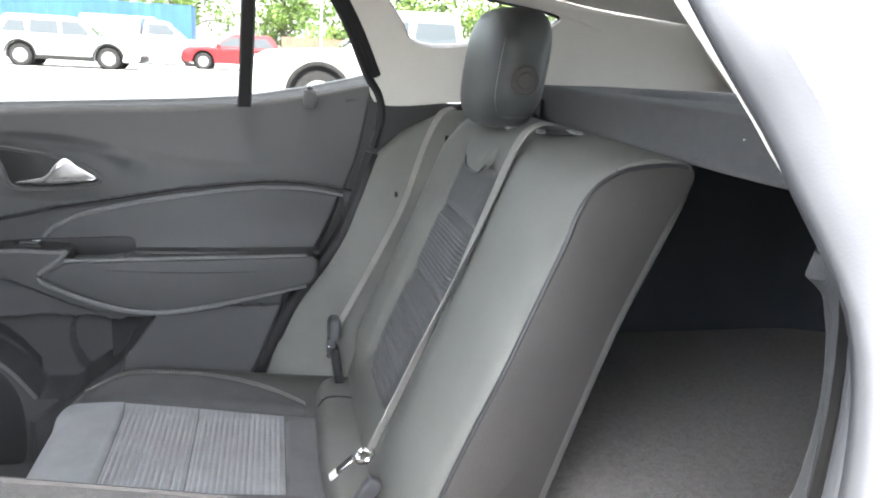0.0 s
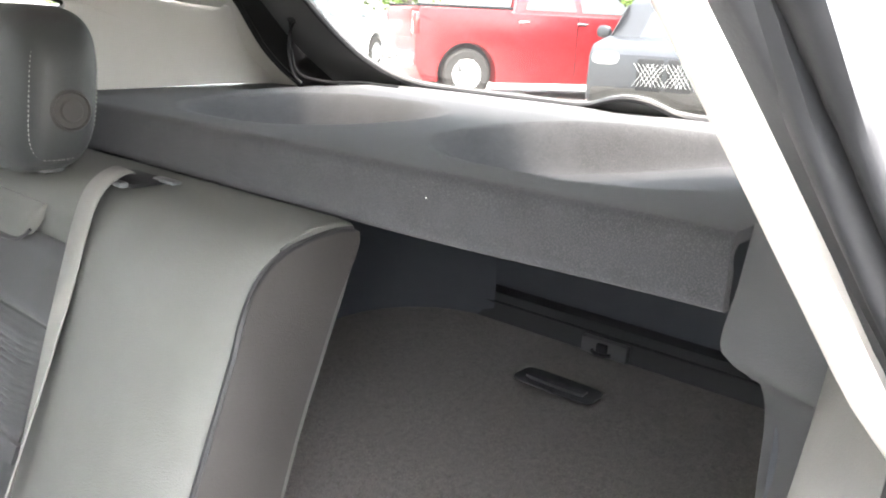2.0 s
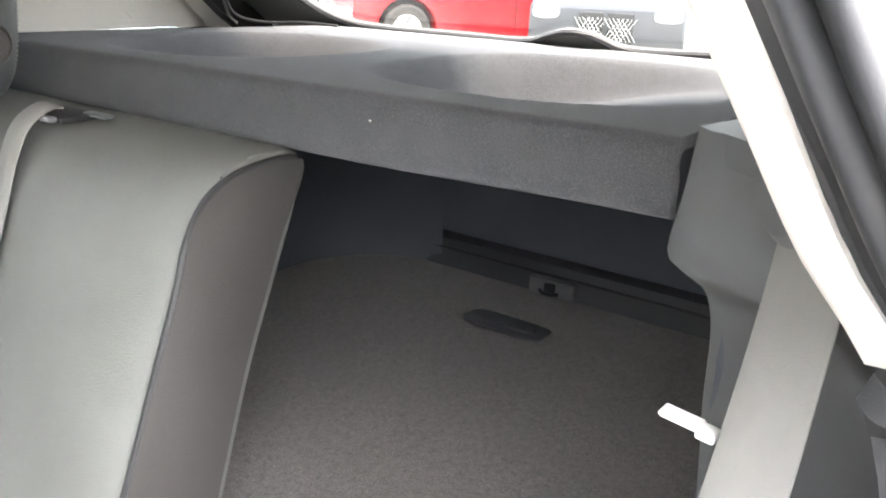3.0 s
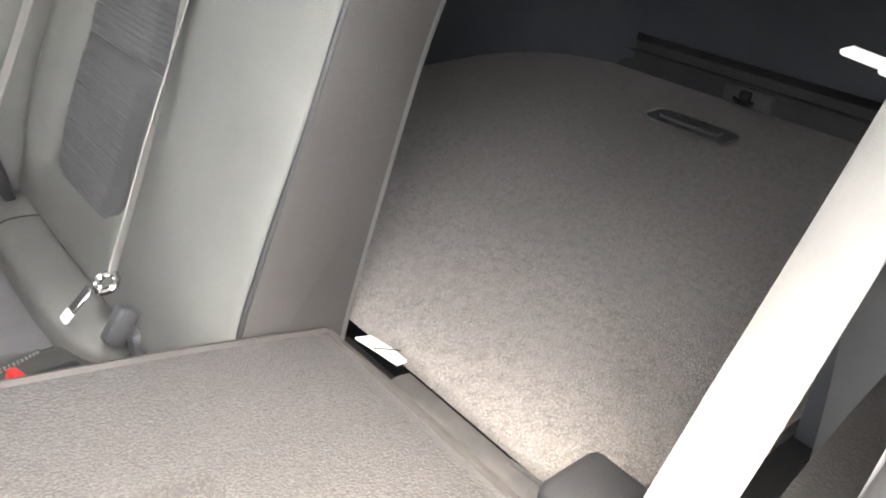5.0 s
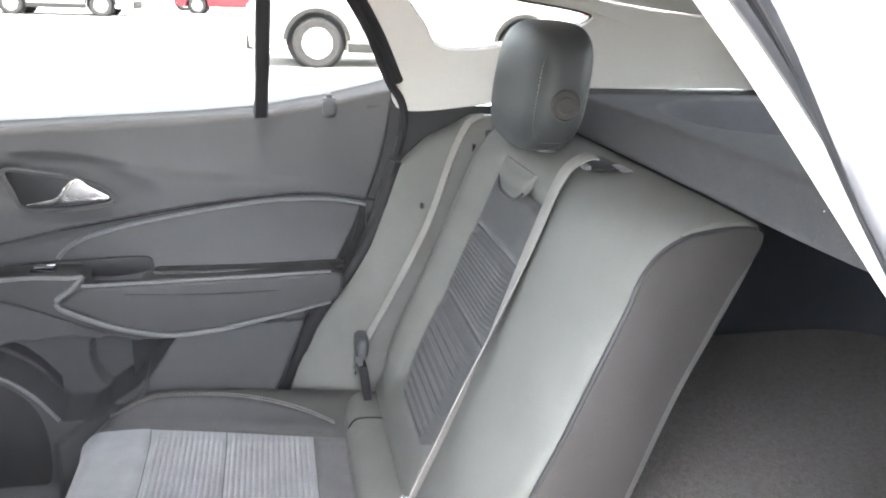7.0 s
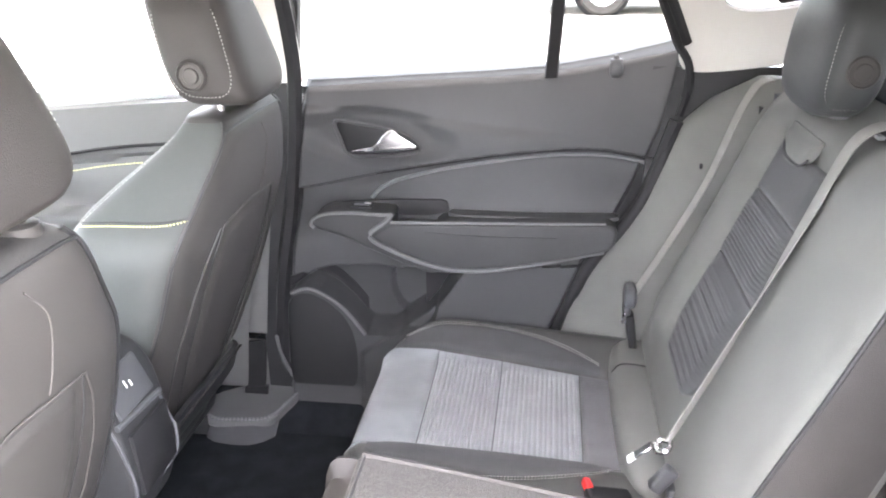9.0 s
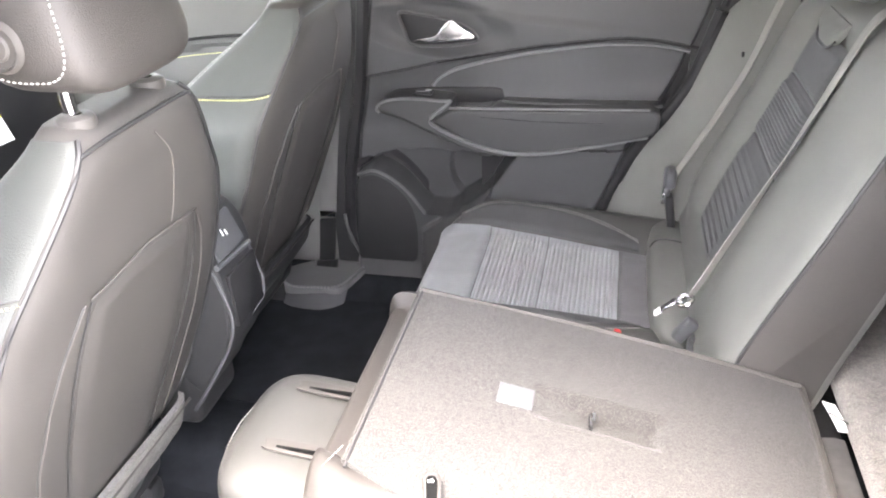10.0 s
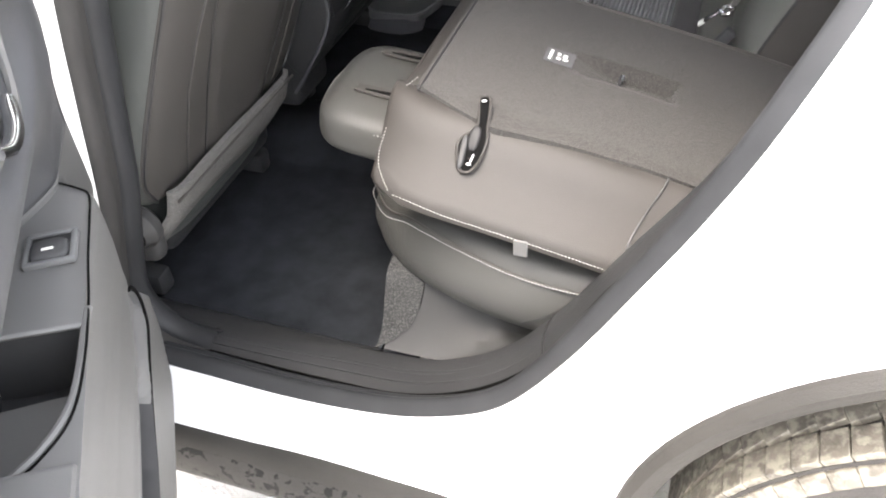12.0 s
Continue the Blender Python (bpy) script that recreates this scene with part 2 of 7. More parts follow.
def curve(points, n, closed=False):
    """n points along a smooth line through the given ones."""
    p = [Vector(q) for q in points]
    k = len(p)
    if closed:
        seq = [p[(i - 1) % k] for i in range(k + 3)]
    else:
        seq = [2 * p[0] - p[1], *p, 2 * p[-1] - p[-2]]
    dense = []
    for i in range(len(seq) - 3):
        a, b, c, d = seq[i:i + 4]
        for j in range(16):
            t = j / 16
            dense.append(0.5 * (2 * b + (c - a) * t + (2 * a - 5 * b + 4 * c - d) * t * t + (3 * b - a - 3 * c + d) * t ** 3))
    dense.append(dense[0].copy() if closed else p[-1].copy())
    run = [0.0]
    for a, b in zip(dense, dense[1:]):
        run.append(run[-1] + (b - a).length)
    out, j = [], 0
    for i in range(n):
        want = run[-1] * i / (n if closed else n - 1)
        while j < len(run) - 2 and run[j + 1] < want:
            j += 1
        span = run[j + 1] - run[j]
        out.append(dense[j].lerp(dense[j + 1], (want - run[j]) / span if span > 1e-9 else 0))
    return out


def sheet(rows, wrap_u=False, wrap_v=False):
    """Faces over rows of points."""
    nu, nv = len(rows), len(rows[0])
    points = [tuple(p) for row in rows for p in row]
    faces = []
    for i in range(nu if wrap_u else nu - 1):
        for j in range(nv if wrap_v else nv - 1):
            a, b = i, (i + 1) % nu
            c, d = j, (j + 1) % nv
            faces.append((a * nv + c, b * nv + c, b * nv + d, a * nv + d))
    return points, faces


def shell(rows, off):
    """A sheet with thickness: off is a vector, or a function of the point."""
    nu, nv = len(rows), len(rows[0])
    front, faces = sheet(rows)
    back = [tuple(Vector(p) + Vector(off(p) if callable(off) else off)) for p in front]
    n = len(front)
    allf = faces + [tuple(i + n for i in reversed(f)) for f in faces]
    rim = [j for j in range(nv)] + [i * nv + nv - 1 for i in range(1, nu)] + [(nu - 1) * nv + j for j in range(nv - 2, -1, -1)] + [i * nv for i in range(nu - 2, 0, -1)]
    for a, b in zip(rim, rim[1:] + rim[:1]):
        allf.append((a, b, b + n, a + n))
    return front + back, allf


def tube(points, r, seg=6, flat=1.0, closed=False):
    p = [Vector(q) for q in points]
    rows = []
    up = Vector((0.13, 0.31, 0.94))
    for i, q in enumerate(p):
        a, b = (p[i - 1] if i or closed else q), (p[(i + 1) % len(p)] if i < len(p) - 1 or closed else q)
        t = (b - a).normalized()
        s = t.cross(up)
        s = s.normalized() if s.length > 1e-3 else Vector((1, 0, 0))
        u = s.cross(t).normalized()
        rows.append([q + r * (math.cos(2 * math.pi * k / seg) * s + flat * math.sin(2 * math.pi * k / seg) * u) for k in range(seg)])
    geo = sheet(rows, wrap_u=closed, wrap_v=True)
    if not closed:
        n = len(rows)
        geo[1].append(tuple(range(seg)))
        geo[1].append(tuple((n - 1) * seg + k for k in range(seg)))
    return geo


def dashes(points, r=0.0009, length=0.004, gap=0.0025, lift=None):
    """A row of stitches along a line."""
    total = sum((Vector(b) - Vector(a)).length for a, b in zip(points, points[1:]))
    n = max(2, int(total / (length + gap)))
    p = curve(points, n * 2 + 1)
    out = []
    for i in range(n):
        a, b = p[2 * i], p[2 * i + 1]
        out.append(tube([a, b], r, 4))
    return join(*out)


def ribbon(points, wide, thick, n=None):
    """A flat strap along points; wide: half-width vector, or one for each point; thick along the normal."""
    p = [Vector(q) for q in points]
    w = [Vector(wide)] * len(p) if not isinstance(wide, list) else [Vector(x) for x in wide]
    rows = []
    for i, q in enumerate(p):
        t = (p[min(i + 1, len(p) - 1)] - p[max(i - 1, 0)]).normalized()
        nn = t.cross(w[i]).normalized() * thick / 2
        rows.append([q - w[i] - nn * 0.3, q - w[i] * 0.96 - nn, q + w[i] * 0.96 - nn, q + w[i] - nn * 0.3, q + w[i] + nn * 0.3, q + w[i] * 0.96 + nn, q - w[i] * 0.96 + nn, q - w[i] + nn * 0.3])
    geo = sheet(rows, wrap_v=True)
    geo[1].append(tuple(range(8)))
    geo[1].append(tuple((len(rows) - 1) * 8 + k for k in range(8)))
    return geo


def box(c, s, bevel=0.004, seg=2, m=None):
    bm = bmesh.new()
    bmesh.ops.create_cube(bm, size=1)
    for v in bm.verts:
        v.co = Vector((v.co.x * s[0], v.co.y * s[1], v.co.z * s[2]))
    if bevel:
        bmesh.ops.bevel(bm, geom=bm.edges[:], offset=min(bevel, min(s) * 0.45), segments=seg, profile=0.5, affect="EDGES")
    t = Matrix.Translation(c) @ (m or Matrix())
    bm.verts.ensure_lookup_table()
    pts = [tuple(t @ v.co) for v in bm.verts]
    fs = [tuple(v.index for v in f.verts) for f in bm.faces]
    bm.free()
    return pts, fs


def slab(outline, depth, m=None, bevel=0.004, seg=2, both=True):
    """A flat piece of an outline (u, v), from w = 0 to w = depth, with rounded edges, laid by the matrix m."""
    bm = bmesh.new()
    a = [bm.verts.new((u, v, 0)) for u, v in outline]
    f = bm.faces.new(a)
    r = bmesh.ops.extrude_face_region(bm, geom=[f])
    top = [v for v in r["geom"] if isinstance(v, bmesh.types.BMVert)]
    for v in top:
        v.co.z = depth
    bm.normal_update()
    if bevel:
        tops = set(top)
        edges = [e for e in bm.edges if (e.verts[0] in tops and e.verts[1] in tops) or (both and e.verts[0] not in tops and e.verts[1] not in tops)]
        bmesh.ops.bevel(bm, geom=edges, offset=bevel, segments=seg, profile=0.5, affect="EDGES", clamp_overlap=True)
    m = m or Matrix()
    bm.verts.index_update()
    pts = [tuple(m @ v.co) for v in bm.verts]
    fs = [tuple(v.index for v in face.verts) for face in bm.faces]
    bm.free()
    return pts, fs


def plan(points, n, closed=True):
    return [(p.x, p.y) for p in curve([(a, b, 0) for a, b in points], n, closed)]


def axes(o, u, v):
    """A matrix with origin o, first axis u, second near v."""
    u = Vector(u).normalized()
    w = u.cross(Vector(v)).normalized()
    v = w.cross(u)
    return Matrix(((u.x, v.x, w.x, o[0]), (u.y, v.y, w.y, o[1]), (u.z, v.z, w.z, o[2]), (0, 0, 0, 1)))


def puff(c, half, k=4.0, n=12, m=None, shape=None):
    """A soft block: a cube blown up to a rounded body."""
    pts, fs, seen = [], [], {}

    def vid(p):
        key = tuple(round(x, 5) for x in p)
        if key not in seen:
            q = Vector(p)
            q /= (abs(q.x) ** k + abs(q.y) ** k + abs(q.z) ** k) ** (1 / k)
            q = Vector((q.x * half[0], q.y * half[1], q.z * half[2]))
            if shape:
                q = shape(q)
            q = (m or Matrix()) @ q
            seen[key] = len(pts)
            pts.append(tuple(q + Vector(c)))
        return seen[key]

    g = [math.tan((-1 + 2 * i / n) * math.pi / 4) for i in range(n + 1)]
    for ax in range(3):
        for sgn in (-1, 1):
            for i in range(n):
                for j in range(n):
                    quad = []
                    for a, b in ((g[i], g[j]), (g[i + 1], g[j]), (g[i + 1], g[j + 1]), (g[i], g[j + 1])):
                        p = [a, b]
                        p.insert(ax, sgn)
                        quad.append(vid(p))
                    fs.append(tuple(quad))
    return pts, fs


def spin(profile, c, axis="y", seg=48, arc=(0, 360)):
    """Turns a profile of (radius, along) round an axis through c."""
    rows = []
    full = arc == (0, 360)
    for i in range(seg if full else seg + 1):
        a = radians(arc[0] + (arc[1] - arc[0]) * i / seg)
        row = []
        for r, w in profile:
            d = (r * math.cos(a), w, r * math.sin(a)) if axis == "y" else ((r * math.cos(a), r * math.sin(a), w) if axis == "z" else (w, r * math.cos(a), r * math.sin(a)))
            row.append(Vector(c) + Vector(d))
        rows.append(row)
    return sheet(rows, wrap_u=full)


def ease(a, b, x):
    t = min(1, max(0, (x - a) / (b - a)))
    return t * t * (3 - 2 * t)


def along(table, x):
    """Piecewise line through (x, value) rows, softened at the ends."""
    if x <= table[0][0]:
        return table[0][1]
    for (a, p), (b, q) in zip(table, table[1:]):
        if x <= b:
            return p + (q - p) * (x - a) / (b - a)
    return table[-1][1]


def disc(c, r, thick, axis="y", seg=24, bevel=0.002):
    prof = [(0.0001, thick / 2), (r - bevel, thick / 2), (r, thick / 2 - bevel), (r, -thick / 2 + bevel), (r - bevel, -thick / 2), (0.0001, -thick / 2)]
    return spin(prof, c, axis, seg)


def mirror(geo):
    return [(p[0], -p[1], p[2]) for p in geo[0]], geo[1]


# ---- ground ----
ground = part("ground", sheet([[(x, y, 0) for y in (-400, -60, -10, 0, 10, 60, 400)] for x in (-400, -60, -10, 0, 10, 60, 400)]), asphalt,
              label="pale sunlit parking lot pavement", category="ground", kind="structure")


# ---- the car's body ----
def side_y(z):
    """How far out the far upper side lies at a height: it leans inwards above the belt line."""
    return 0.70 - 0.45 * (z - 1.12) if z > 1.12 else 0.70


body = thing("car_body", (0, 0, 0), "white compact crossover car body with an open rear door", "car", kind="structure")

# rails round the rear door's opening on the camera side, from the sill up to the roof
N = 120
rail_a = curve([(-1.0, -0.68, 0.335), (-0.75, -0.685, 0.335), (-0.46, -0.655, 0.335), (-0.33, -0.655, 0.355), (-0.22, -0.655, 0.425), (-0.14, -0.65, 0.53),
                (-0.06, -0.65, 0.67), (0.035, -0.665, 0.85), (0.112, -0.678, 1.02), (0.138, -0.660, 1.13), (0.112, -0.622, 1.20), (0.077, -0.604, 1.25),
                (0.006, -0.567, 1.35), (-0.06, -0.535, 1.42)], N)
rail_b = curve([(-1.0, -0.735, 0.345), (-0.75, -0.735, 0.335), (-0.5, -0.735, 0.335), (-0.36, -0.738, 0.352), (-0.24, -0.738, 0.412), (-0.15, -0.738, 0.51),
                (-0.08, -0.738, 0.655), (-0.011, -0.738, 0.789), (0.067, -0.735, 0.989), (0.122, -0.685, 1.13), (0.112, -0.640, 1.20), (0.082, -0.618, 1.25),
                (0.014, -0.575, 1.35), (-0.05, -0.543, 1.42)], N)
rail_c = curve([(-1.0, -0.80, 0.36), (-0.73, -0.80, 0.362), (-0.546, -0.80, 0.359), (-0.40, -0.80, 0.373), (-0.298, -0.80, 0.402), (-0.196, -0.80, 0.464),
                (-0.114, -0.80, 0.585), (-0.040, -0.80, 0.735), (0.020, -0.80, 0.868), (0.066, -0.80, 0.995), (0.112, -0.75, 1.12), (0.105, -0.692, 1.20),
                (0.083, -0.663, 1.25), (0.038, -0.60, 1.35), (-0.02, -0.56, 1.42)], N)
cut = next(i for i, p in enumerate(rail_a) if p.z > 1.145)
outside = Vector((-0.3, -1.6, 1.1))


def bulged(p, q, t, amount, n=6):
    nn = t.cross(q - p)
    nn.normalize()
    if nn.dot(outside - p) < 0:
        nn = -nn
    return [p.lerp(q, k / n) + nn * amount * math.sin(math.pi * k / n) for k in range(n + 1)]


def tangent(rail, i):
    return rail[min(i + 1, N - 1)] - rail[max(i - 1, 0)]


part("sill_trim", shell([bulged(rail_a[i], rail_b[i], tangent(rail_a, i), 0.006) for i in range(cut + 1)], (0, 0.004, -0.012)), plastic_deep, body, "grey plastic sill scuff trim")
part("pillar_trim", shell([bulged(rail_a[i] + Vector((0.004, 0.004, 0)), rail_a[i].lerp(rail_b[i], 0.75), tangent(rail_a, i), 0.003) for i in range(cut, N)], (0.014, -0.003, 0)), plastic_pale, body, "pale rear pillar trim edge")


def seal_section(i):
    """A flat lip, a groove, then the fat round of the seal."""
    p, q, t = rail_b[i] + Vector((0, -0.004, 0.002)), rail_c[i], tangent(rail_b, i)
    nn = t.cross(q - p).normalized()
    nn = -nn if nn.dot(outside - p) < 0 else nn
    lift = ((0, 0.0), (0.10, 0.003), (0.22, 0.003), (0.28, -0.003), (0.33, -0.001), (0.42, 0.010), (0.54, 0.017), (0.66, 0.019), (0.78, 0.016), (0.90, 0.008), (1.0, 0.0))
    return [p.lerp(q, f) + nn * h for f, h in lift]


part("door_seal", shell([seal_section(i) for i in range(N)], (0.01, 0.012, -0.006)), seal_mat, body, "grey rubber door opening seal", angle=70)
part("seal_groove", tube([rail_b[i] + Vector((0, -0.003, 0.003)) for i in range(cut)], 0.0035), slot_dark, body, "dark groove beside the sill trim")
for f in (0.42, 0.50, 0.72):
    part("trim_step", tube([rail_a[i].lerp(rail_b[i], f) + Vector((0, 0, 0.0055)) for i in range(8, cut - 12)], 0.0016), plastic_deep, body)
j0 = next(i for i, p in enumerate(rail_b) if p.x > -0.745)
part("trim_joint", tube(bulged(rail_a[j0], rail_b[j0], tangent(rail_a, j0), 0.0085), 0.0016), rubber, body)
j1 = next(i for i, p in enumerate(rail_b) if p.z > 0.50)
part("trim_joint", tube(bulged(rail_a[j1], rail_b[j1], tangent(rail_a, j1), 0.0085), 0.0016), rubber, body)

# outer skin: rocker and rear quarter panel, round the wheel arch
WX, WZ, AZ, ARCH = 0.42, 0.368, 0.435, 0.440


def skin_edge(i):
    s = i / (N - 1)
    if s < 0.36:
        x = -1.0 + (WX - ARCH + 1.0) * s / 0.36
        return Vector((x, -0.885, 0.315 + 0.02 * (x + 0.7)))
    if s < 0.76:
        a = math.pi - (s - 0.36) / 0.40 * math.pi * 0.72
        return Vector((WX + ARCH * math.cos(a), -0.905, AZ + ARCH * math.sin(a)))
    t = (s - 0.76) / 0.24
    a = math.pi * 0.28
    p = Vector((WX + ARCH * math.cos(a), -0.905, AZ + ARCH * math.sin(a)))
    return p.lerp(Vector((1.30, -0.80, 1.15)), min(1, t * 1.25)) if t < 0.8 else Vector((1.30, -0.80, 1.15)).lerp(Vector((0.75, -0.58, 1.42)), (t - 0.8) / 0.2)


rows = []
for i in range(N):
    c, o = rail_c[i], skin_edge(i)
    row = []
    for k in range(13):
        w = k / 12
        p = c.lerp(o, w)
        p.y = c.y + (o.y - c.y) * (1 - (1 - w) ** 3) if c.z < 1.1 else p.y - 0.03 * math.sin(math.pi * w)
        row.append(p)
    rows.append(row)
part("quarter_panel", shell(rows, (0, 0.006, 0)), paint_white, body, "glossy white rear quarter panel and rocker")
wx = WX - ARCH
rocker_x = [-1.9 + (wx + 1.93) * k / 24 for k in range(25)]
part("rocker_cladding", shell([[(x, y, z + 0.02 * (x + 0.7)) for y, z in ((-0.876, 0.334), (-0.889, 0.331), (-0.898, 0.324), (-0.904, 0.312))] for x in rocker_x], (0, 0.012, 0)), cladding, body, "dark lip of the rocker cladding")
part("rocker_face", shell([[(x, y, z + 0.02 * (x + 0.7)) for y, z in ((-0.904, 0.3115), (-0.911, 0.296), (-0.917, 0.266), (-0.908, 0.235), (-0.89, 0.20), (-0.868, 0.175), (-0.84, 0.165))] for x in rocker_x], (0, 0.012, 0)), cladding_dirty, body, "grey plastic rocker cladding with dried splashes")
part("rocker_side", shell([[(x, y, z) for y, z in ((-0.80, 0.36), (-0.85, 0.352), (-0.879, 0.33), (-0.885, 0.30))] for x in (-1.9, -1.5, -1.0)], (0, 0.006, 0)), paint_white, body)
part("arch_cladding", spin([(ARCH + 0.004, -0.895), (ARCH + 0.002, -0.912), (ARCH - 0.008, -0.920), (ARCH - 0.022, -0.918), (ARCH - 0.032, -0.910), (ARCH - 0.034, -0.86), (ARCH - 0.03, -0.84)], (WX, 0, AZ), "y", 48, (-8, 192)),
     cladding, body, "grey wheel arch cladding")
part("arch_liner", spin([(ARCH - 0.032, -0.88), (ARCH - 0.03, -0.80), (ARCH - 0.03, -0.60), (0.1, -0.595)], (WX, 0, AZ), "y", 48, (-8, 196)), cladding, body, "wheel arch liner")

# rear wheel on the camera side
wheel = thing("rear_wheel", (WX, -0.79, 0), "dusty rear road wheel with ribbed tyre tread")
wheel.parent = body
TR = 0.368
prof = [(0.225, -0.105), (0.24, -0.112), (0.28, -0.115), (0.325, -0.110), (0.345, -0.103), (TR - 0.010, -0.094), (TR - 0.009, -0.06), (TR - 0.008, 0.0), (TR - 0.009, 0.06), (TR - 0.010, 0.092), (0.33, 0.105), (0.28, 0.112), (0.225, 0.10)]
tyre = part("tyre", spin(prof, (WX, -0.80, WZ), "y", 96), tyre_dark, wheel, "dusty black tyre")
blocks = []
for k in range(72):
    t = Matrix.Translation((WX, -0.80, WZ)) @ Matrix.Rotation(-2 * math.pi * k / 72, 4, "Y")
    for y, wide, skew in ((-0.0745, 0.038, 0.0), (-0.0275, 0.042, 0.25), (0.0225, 0.042, -0.25)):
        blocks.append(moved(box((TR - 0.005, y, 0.006 if skew else 0), (0.010, wide, 0.0300), 0.0010, 1, Matrix.Rotation(skew, 4, "X")), t))
    blocks.append(moved(box((0.345, -0.101, 0.0), (0.022, 0.008, 0.0300), 0.0015, 1, Matrix.Rotation(0.45, 4, "Z")), t))
part("tread_blocks", join(*blocks), tyre_mat, wheel, kind="stuff")
part("inner_rib", spin([(TR - 0.011, 0.050), (TR - 0.001, 0.0515), (TR, 0.054), (TR, 0.088), (TR - 0.001, 0.0905), (TR - 0.011, 0.092)], (WX, -0.80, WZ), "y", 96), tyre_mat, wheel, "dusty inner tread rib")
part("rim", spin([(0.225, -0.10), (0.215, -0.09), (0.205, -0.06), (0.20, 0.08), (0.225, 0.09)], (WX, -0.80, WZ), "y", 64), alloy, wheel)
sp = []
for k in range(5):
    t = Matrix.Translation((WX, -0.80, WZ)) @ Matrix.Rotation(2 * math.pi * k / 5, 4, "Y")
    sp.append(moved(box((0.12, -0.07, 0.02), (0.19, 0.03, 0.028), 0.008, 2), t))
    sp.append(moved(box((0.12, -0.07, -0.025), (0.19, 0.03, 0.028), 0.008, 2), t))
part("spokes", join(*sp, disc((WX, -0.80 - 0.07, WZ), 0.05, 0.04)), alloy, wheel)

# floor, tunnel, far sill
part("floor_pan", shell([[(x, y, 0.275 + 0.05 * math.exp(-((y + 0.02) / 0.10) ** 2) * (1 if x < -0.45 else 0.3)) for y in [-0.68 + 1.38 * k / 40 for k in range(41)]] for x in [-2.0 + 1.6 * i / 20 for i in range(21)]], (0, 0, -0.03)),
     carpet_black, body, "black floor carpet")
part("far_sill", shell([[(x, y, z) for y, z in ((0.56, 0.27), (0.60, 0.285), (0.64, 0.305), (0.66, 0.312), (0.70, 0.316), (0.72, 0.30), (0.80, 0.29))] for x in (-1.95, -1.4, -1.0, -0.6, -0.2)], (0, 0.0, -0.03)), carpet_black, body, "carpeted far sill")
part("far_sill_edge", tube([(-0.76, 0.694, 0.322), (-0.60, 0.694, 0.322), (-0.40, 0.694, 0.322)], 0.0045, 8), plastic_grey, body, "grey edge of the far sill")
part("inner_sill", shell([[(x, y, z) for y, z in ((-0.60, 0.275), (-0.625, 0.30), (-0.645, 0.325), (-0.685, 0.335))] for x in (-1.95, -1.0, -0.7, -0.46)], (0, 0, -0.02)), plastic_deep, body)

# far lower side wall behind the doors, and the cargo bay's walls
part("far_wheelhouse", shell([[(x, 0.535 + 0.1 * ease(0.25, 0.05, x), z) for z in (0.28, 0.5, 0.66, 0.85, 1.0, 1.06, 1.10 + 0.065 * ease(0.34, 0.40, x))] for x in (0.24, 0.28, 0.34, 0.40, 0.8, 1.22)], (0, 0.05, 0)), plastic_cargo_tinted, body, "dark cargo side trim")
part("far_corner_ledge", shell([[(x, y, 1.070 + 0.02 * ease(0.60, 0.72, y)) for y in (0.60, 0.64, 0.68, 0.74)] for x in (0.22, 0.28, 0.34, 0.40)], (0, 0, -0.02)), plastic_black, body)
# Black stands for both the rubber and the shadow behind the door.
part("far_pillar_base", shell([[(x, 0.735, 0.28 + k / 3 * (along([(-0.45, 0.75), (-0.1, 0.85), (0.08, 1.0), (0.22, 1.10)], x) - 0.28)) for k in range(4)] for x in (-0.45, -0.2, -0.1, 0.0, 0.1, 0.22)], (0, 0.03, 0)), rubber, body, "seal flange behind the far door, black for rubber and shadow")
part("far_corner_trim", shell([[(x, 0.708, z) for z in (0.78, 0.90, 1.0, 1.06, 1.10, 1.128)] for x in (0.03, 0.08, 0.14, 0.20, 0.28, 0.42)], (0, 0.02, 0)), plastic_deep, body, "dark corner trim beside the seatback")
part("far_ledge", shell([[(x, y, z) for y, z in ((0.44, 1.158), (0.50, 1.166), (0.62, 1.168), (0.70, 1.17))] for x in (0.36, 0.42, 0.5, 0.7, 0.97)], (0, 0, -0.03)), plastic_soft, body)
rail_e = curve([(0.362, -0.502, 1.195), (0.360, -0.498, 1.15), (0.357, -0.493, 1.107), (0.385, -0.497, 1.085), (0.44, -0.50, 1.052), (0.462, -0.503, 1.01), (0.455, -0.508, 0.94), (0.40, -0.535, 0.84), (0.36, -0.56, 0.74), (0.33, -0.575, 0.64)], 60)
zz = [p.z for p in rail_e]
rail_a2 = [along(sorted([(p.z, p.x) for p in rail_a[20:cut + 3]]), z) for z in zz]
rows = []
for p, xa in zip(rail_e, rail_a2):
    a = Vector((max(xa, -0.05) + 0.01, -0.668, p.z))
    mid = Vector((p.x - 0.06, -0.604, p.z))
    row = curve([a, a.lerp(mid, 0.55) + Vector((0.0, -0.020, 0)), mid, p + Vector((-0.012, -0.008, 0)), p], 14)
    rows.append(row)
part("near_side_trim", shell(rows, (0.012, -0.012, 0)), plastic_grey, body, "grey trim beside the rear seat")
part("near_wheelhouse", shell([[(x, -0.615 + 0.02 * ease(0.0, 0.3, x), z) for z in (0.40, 0.50, 0.58, 0.64)] for x in (0.08, 0.15, 0.25, 0.47)], (0, -0.02, 0)), plastic, body, "dark lower trim beside the seat")
part("under_floor", box((0.27, 0.03, 0.535), (0.46, 1.22, 0.02), 0.004), carpet_black, body)
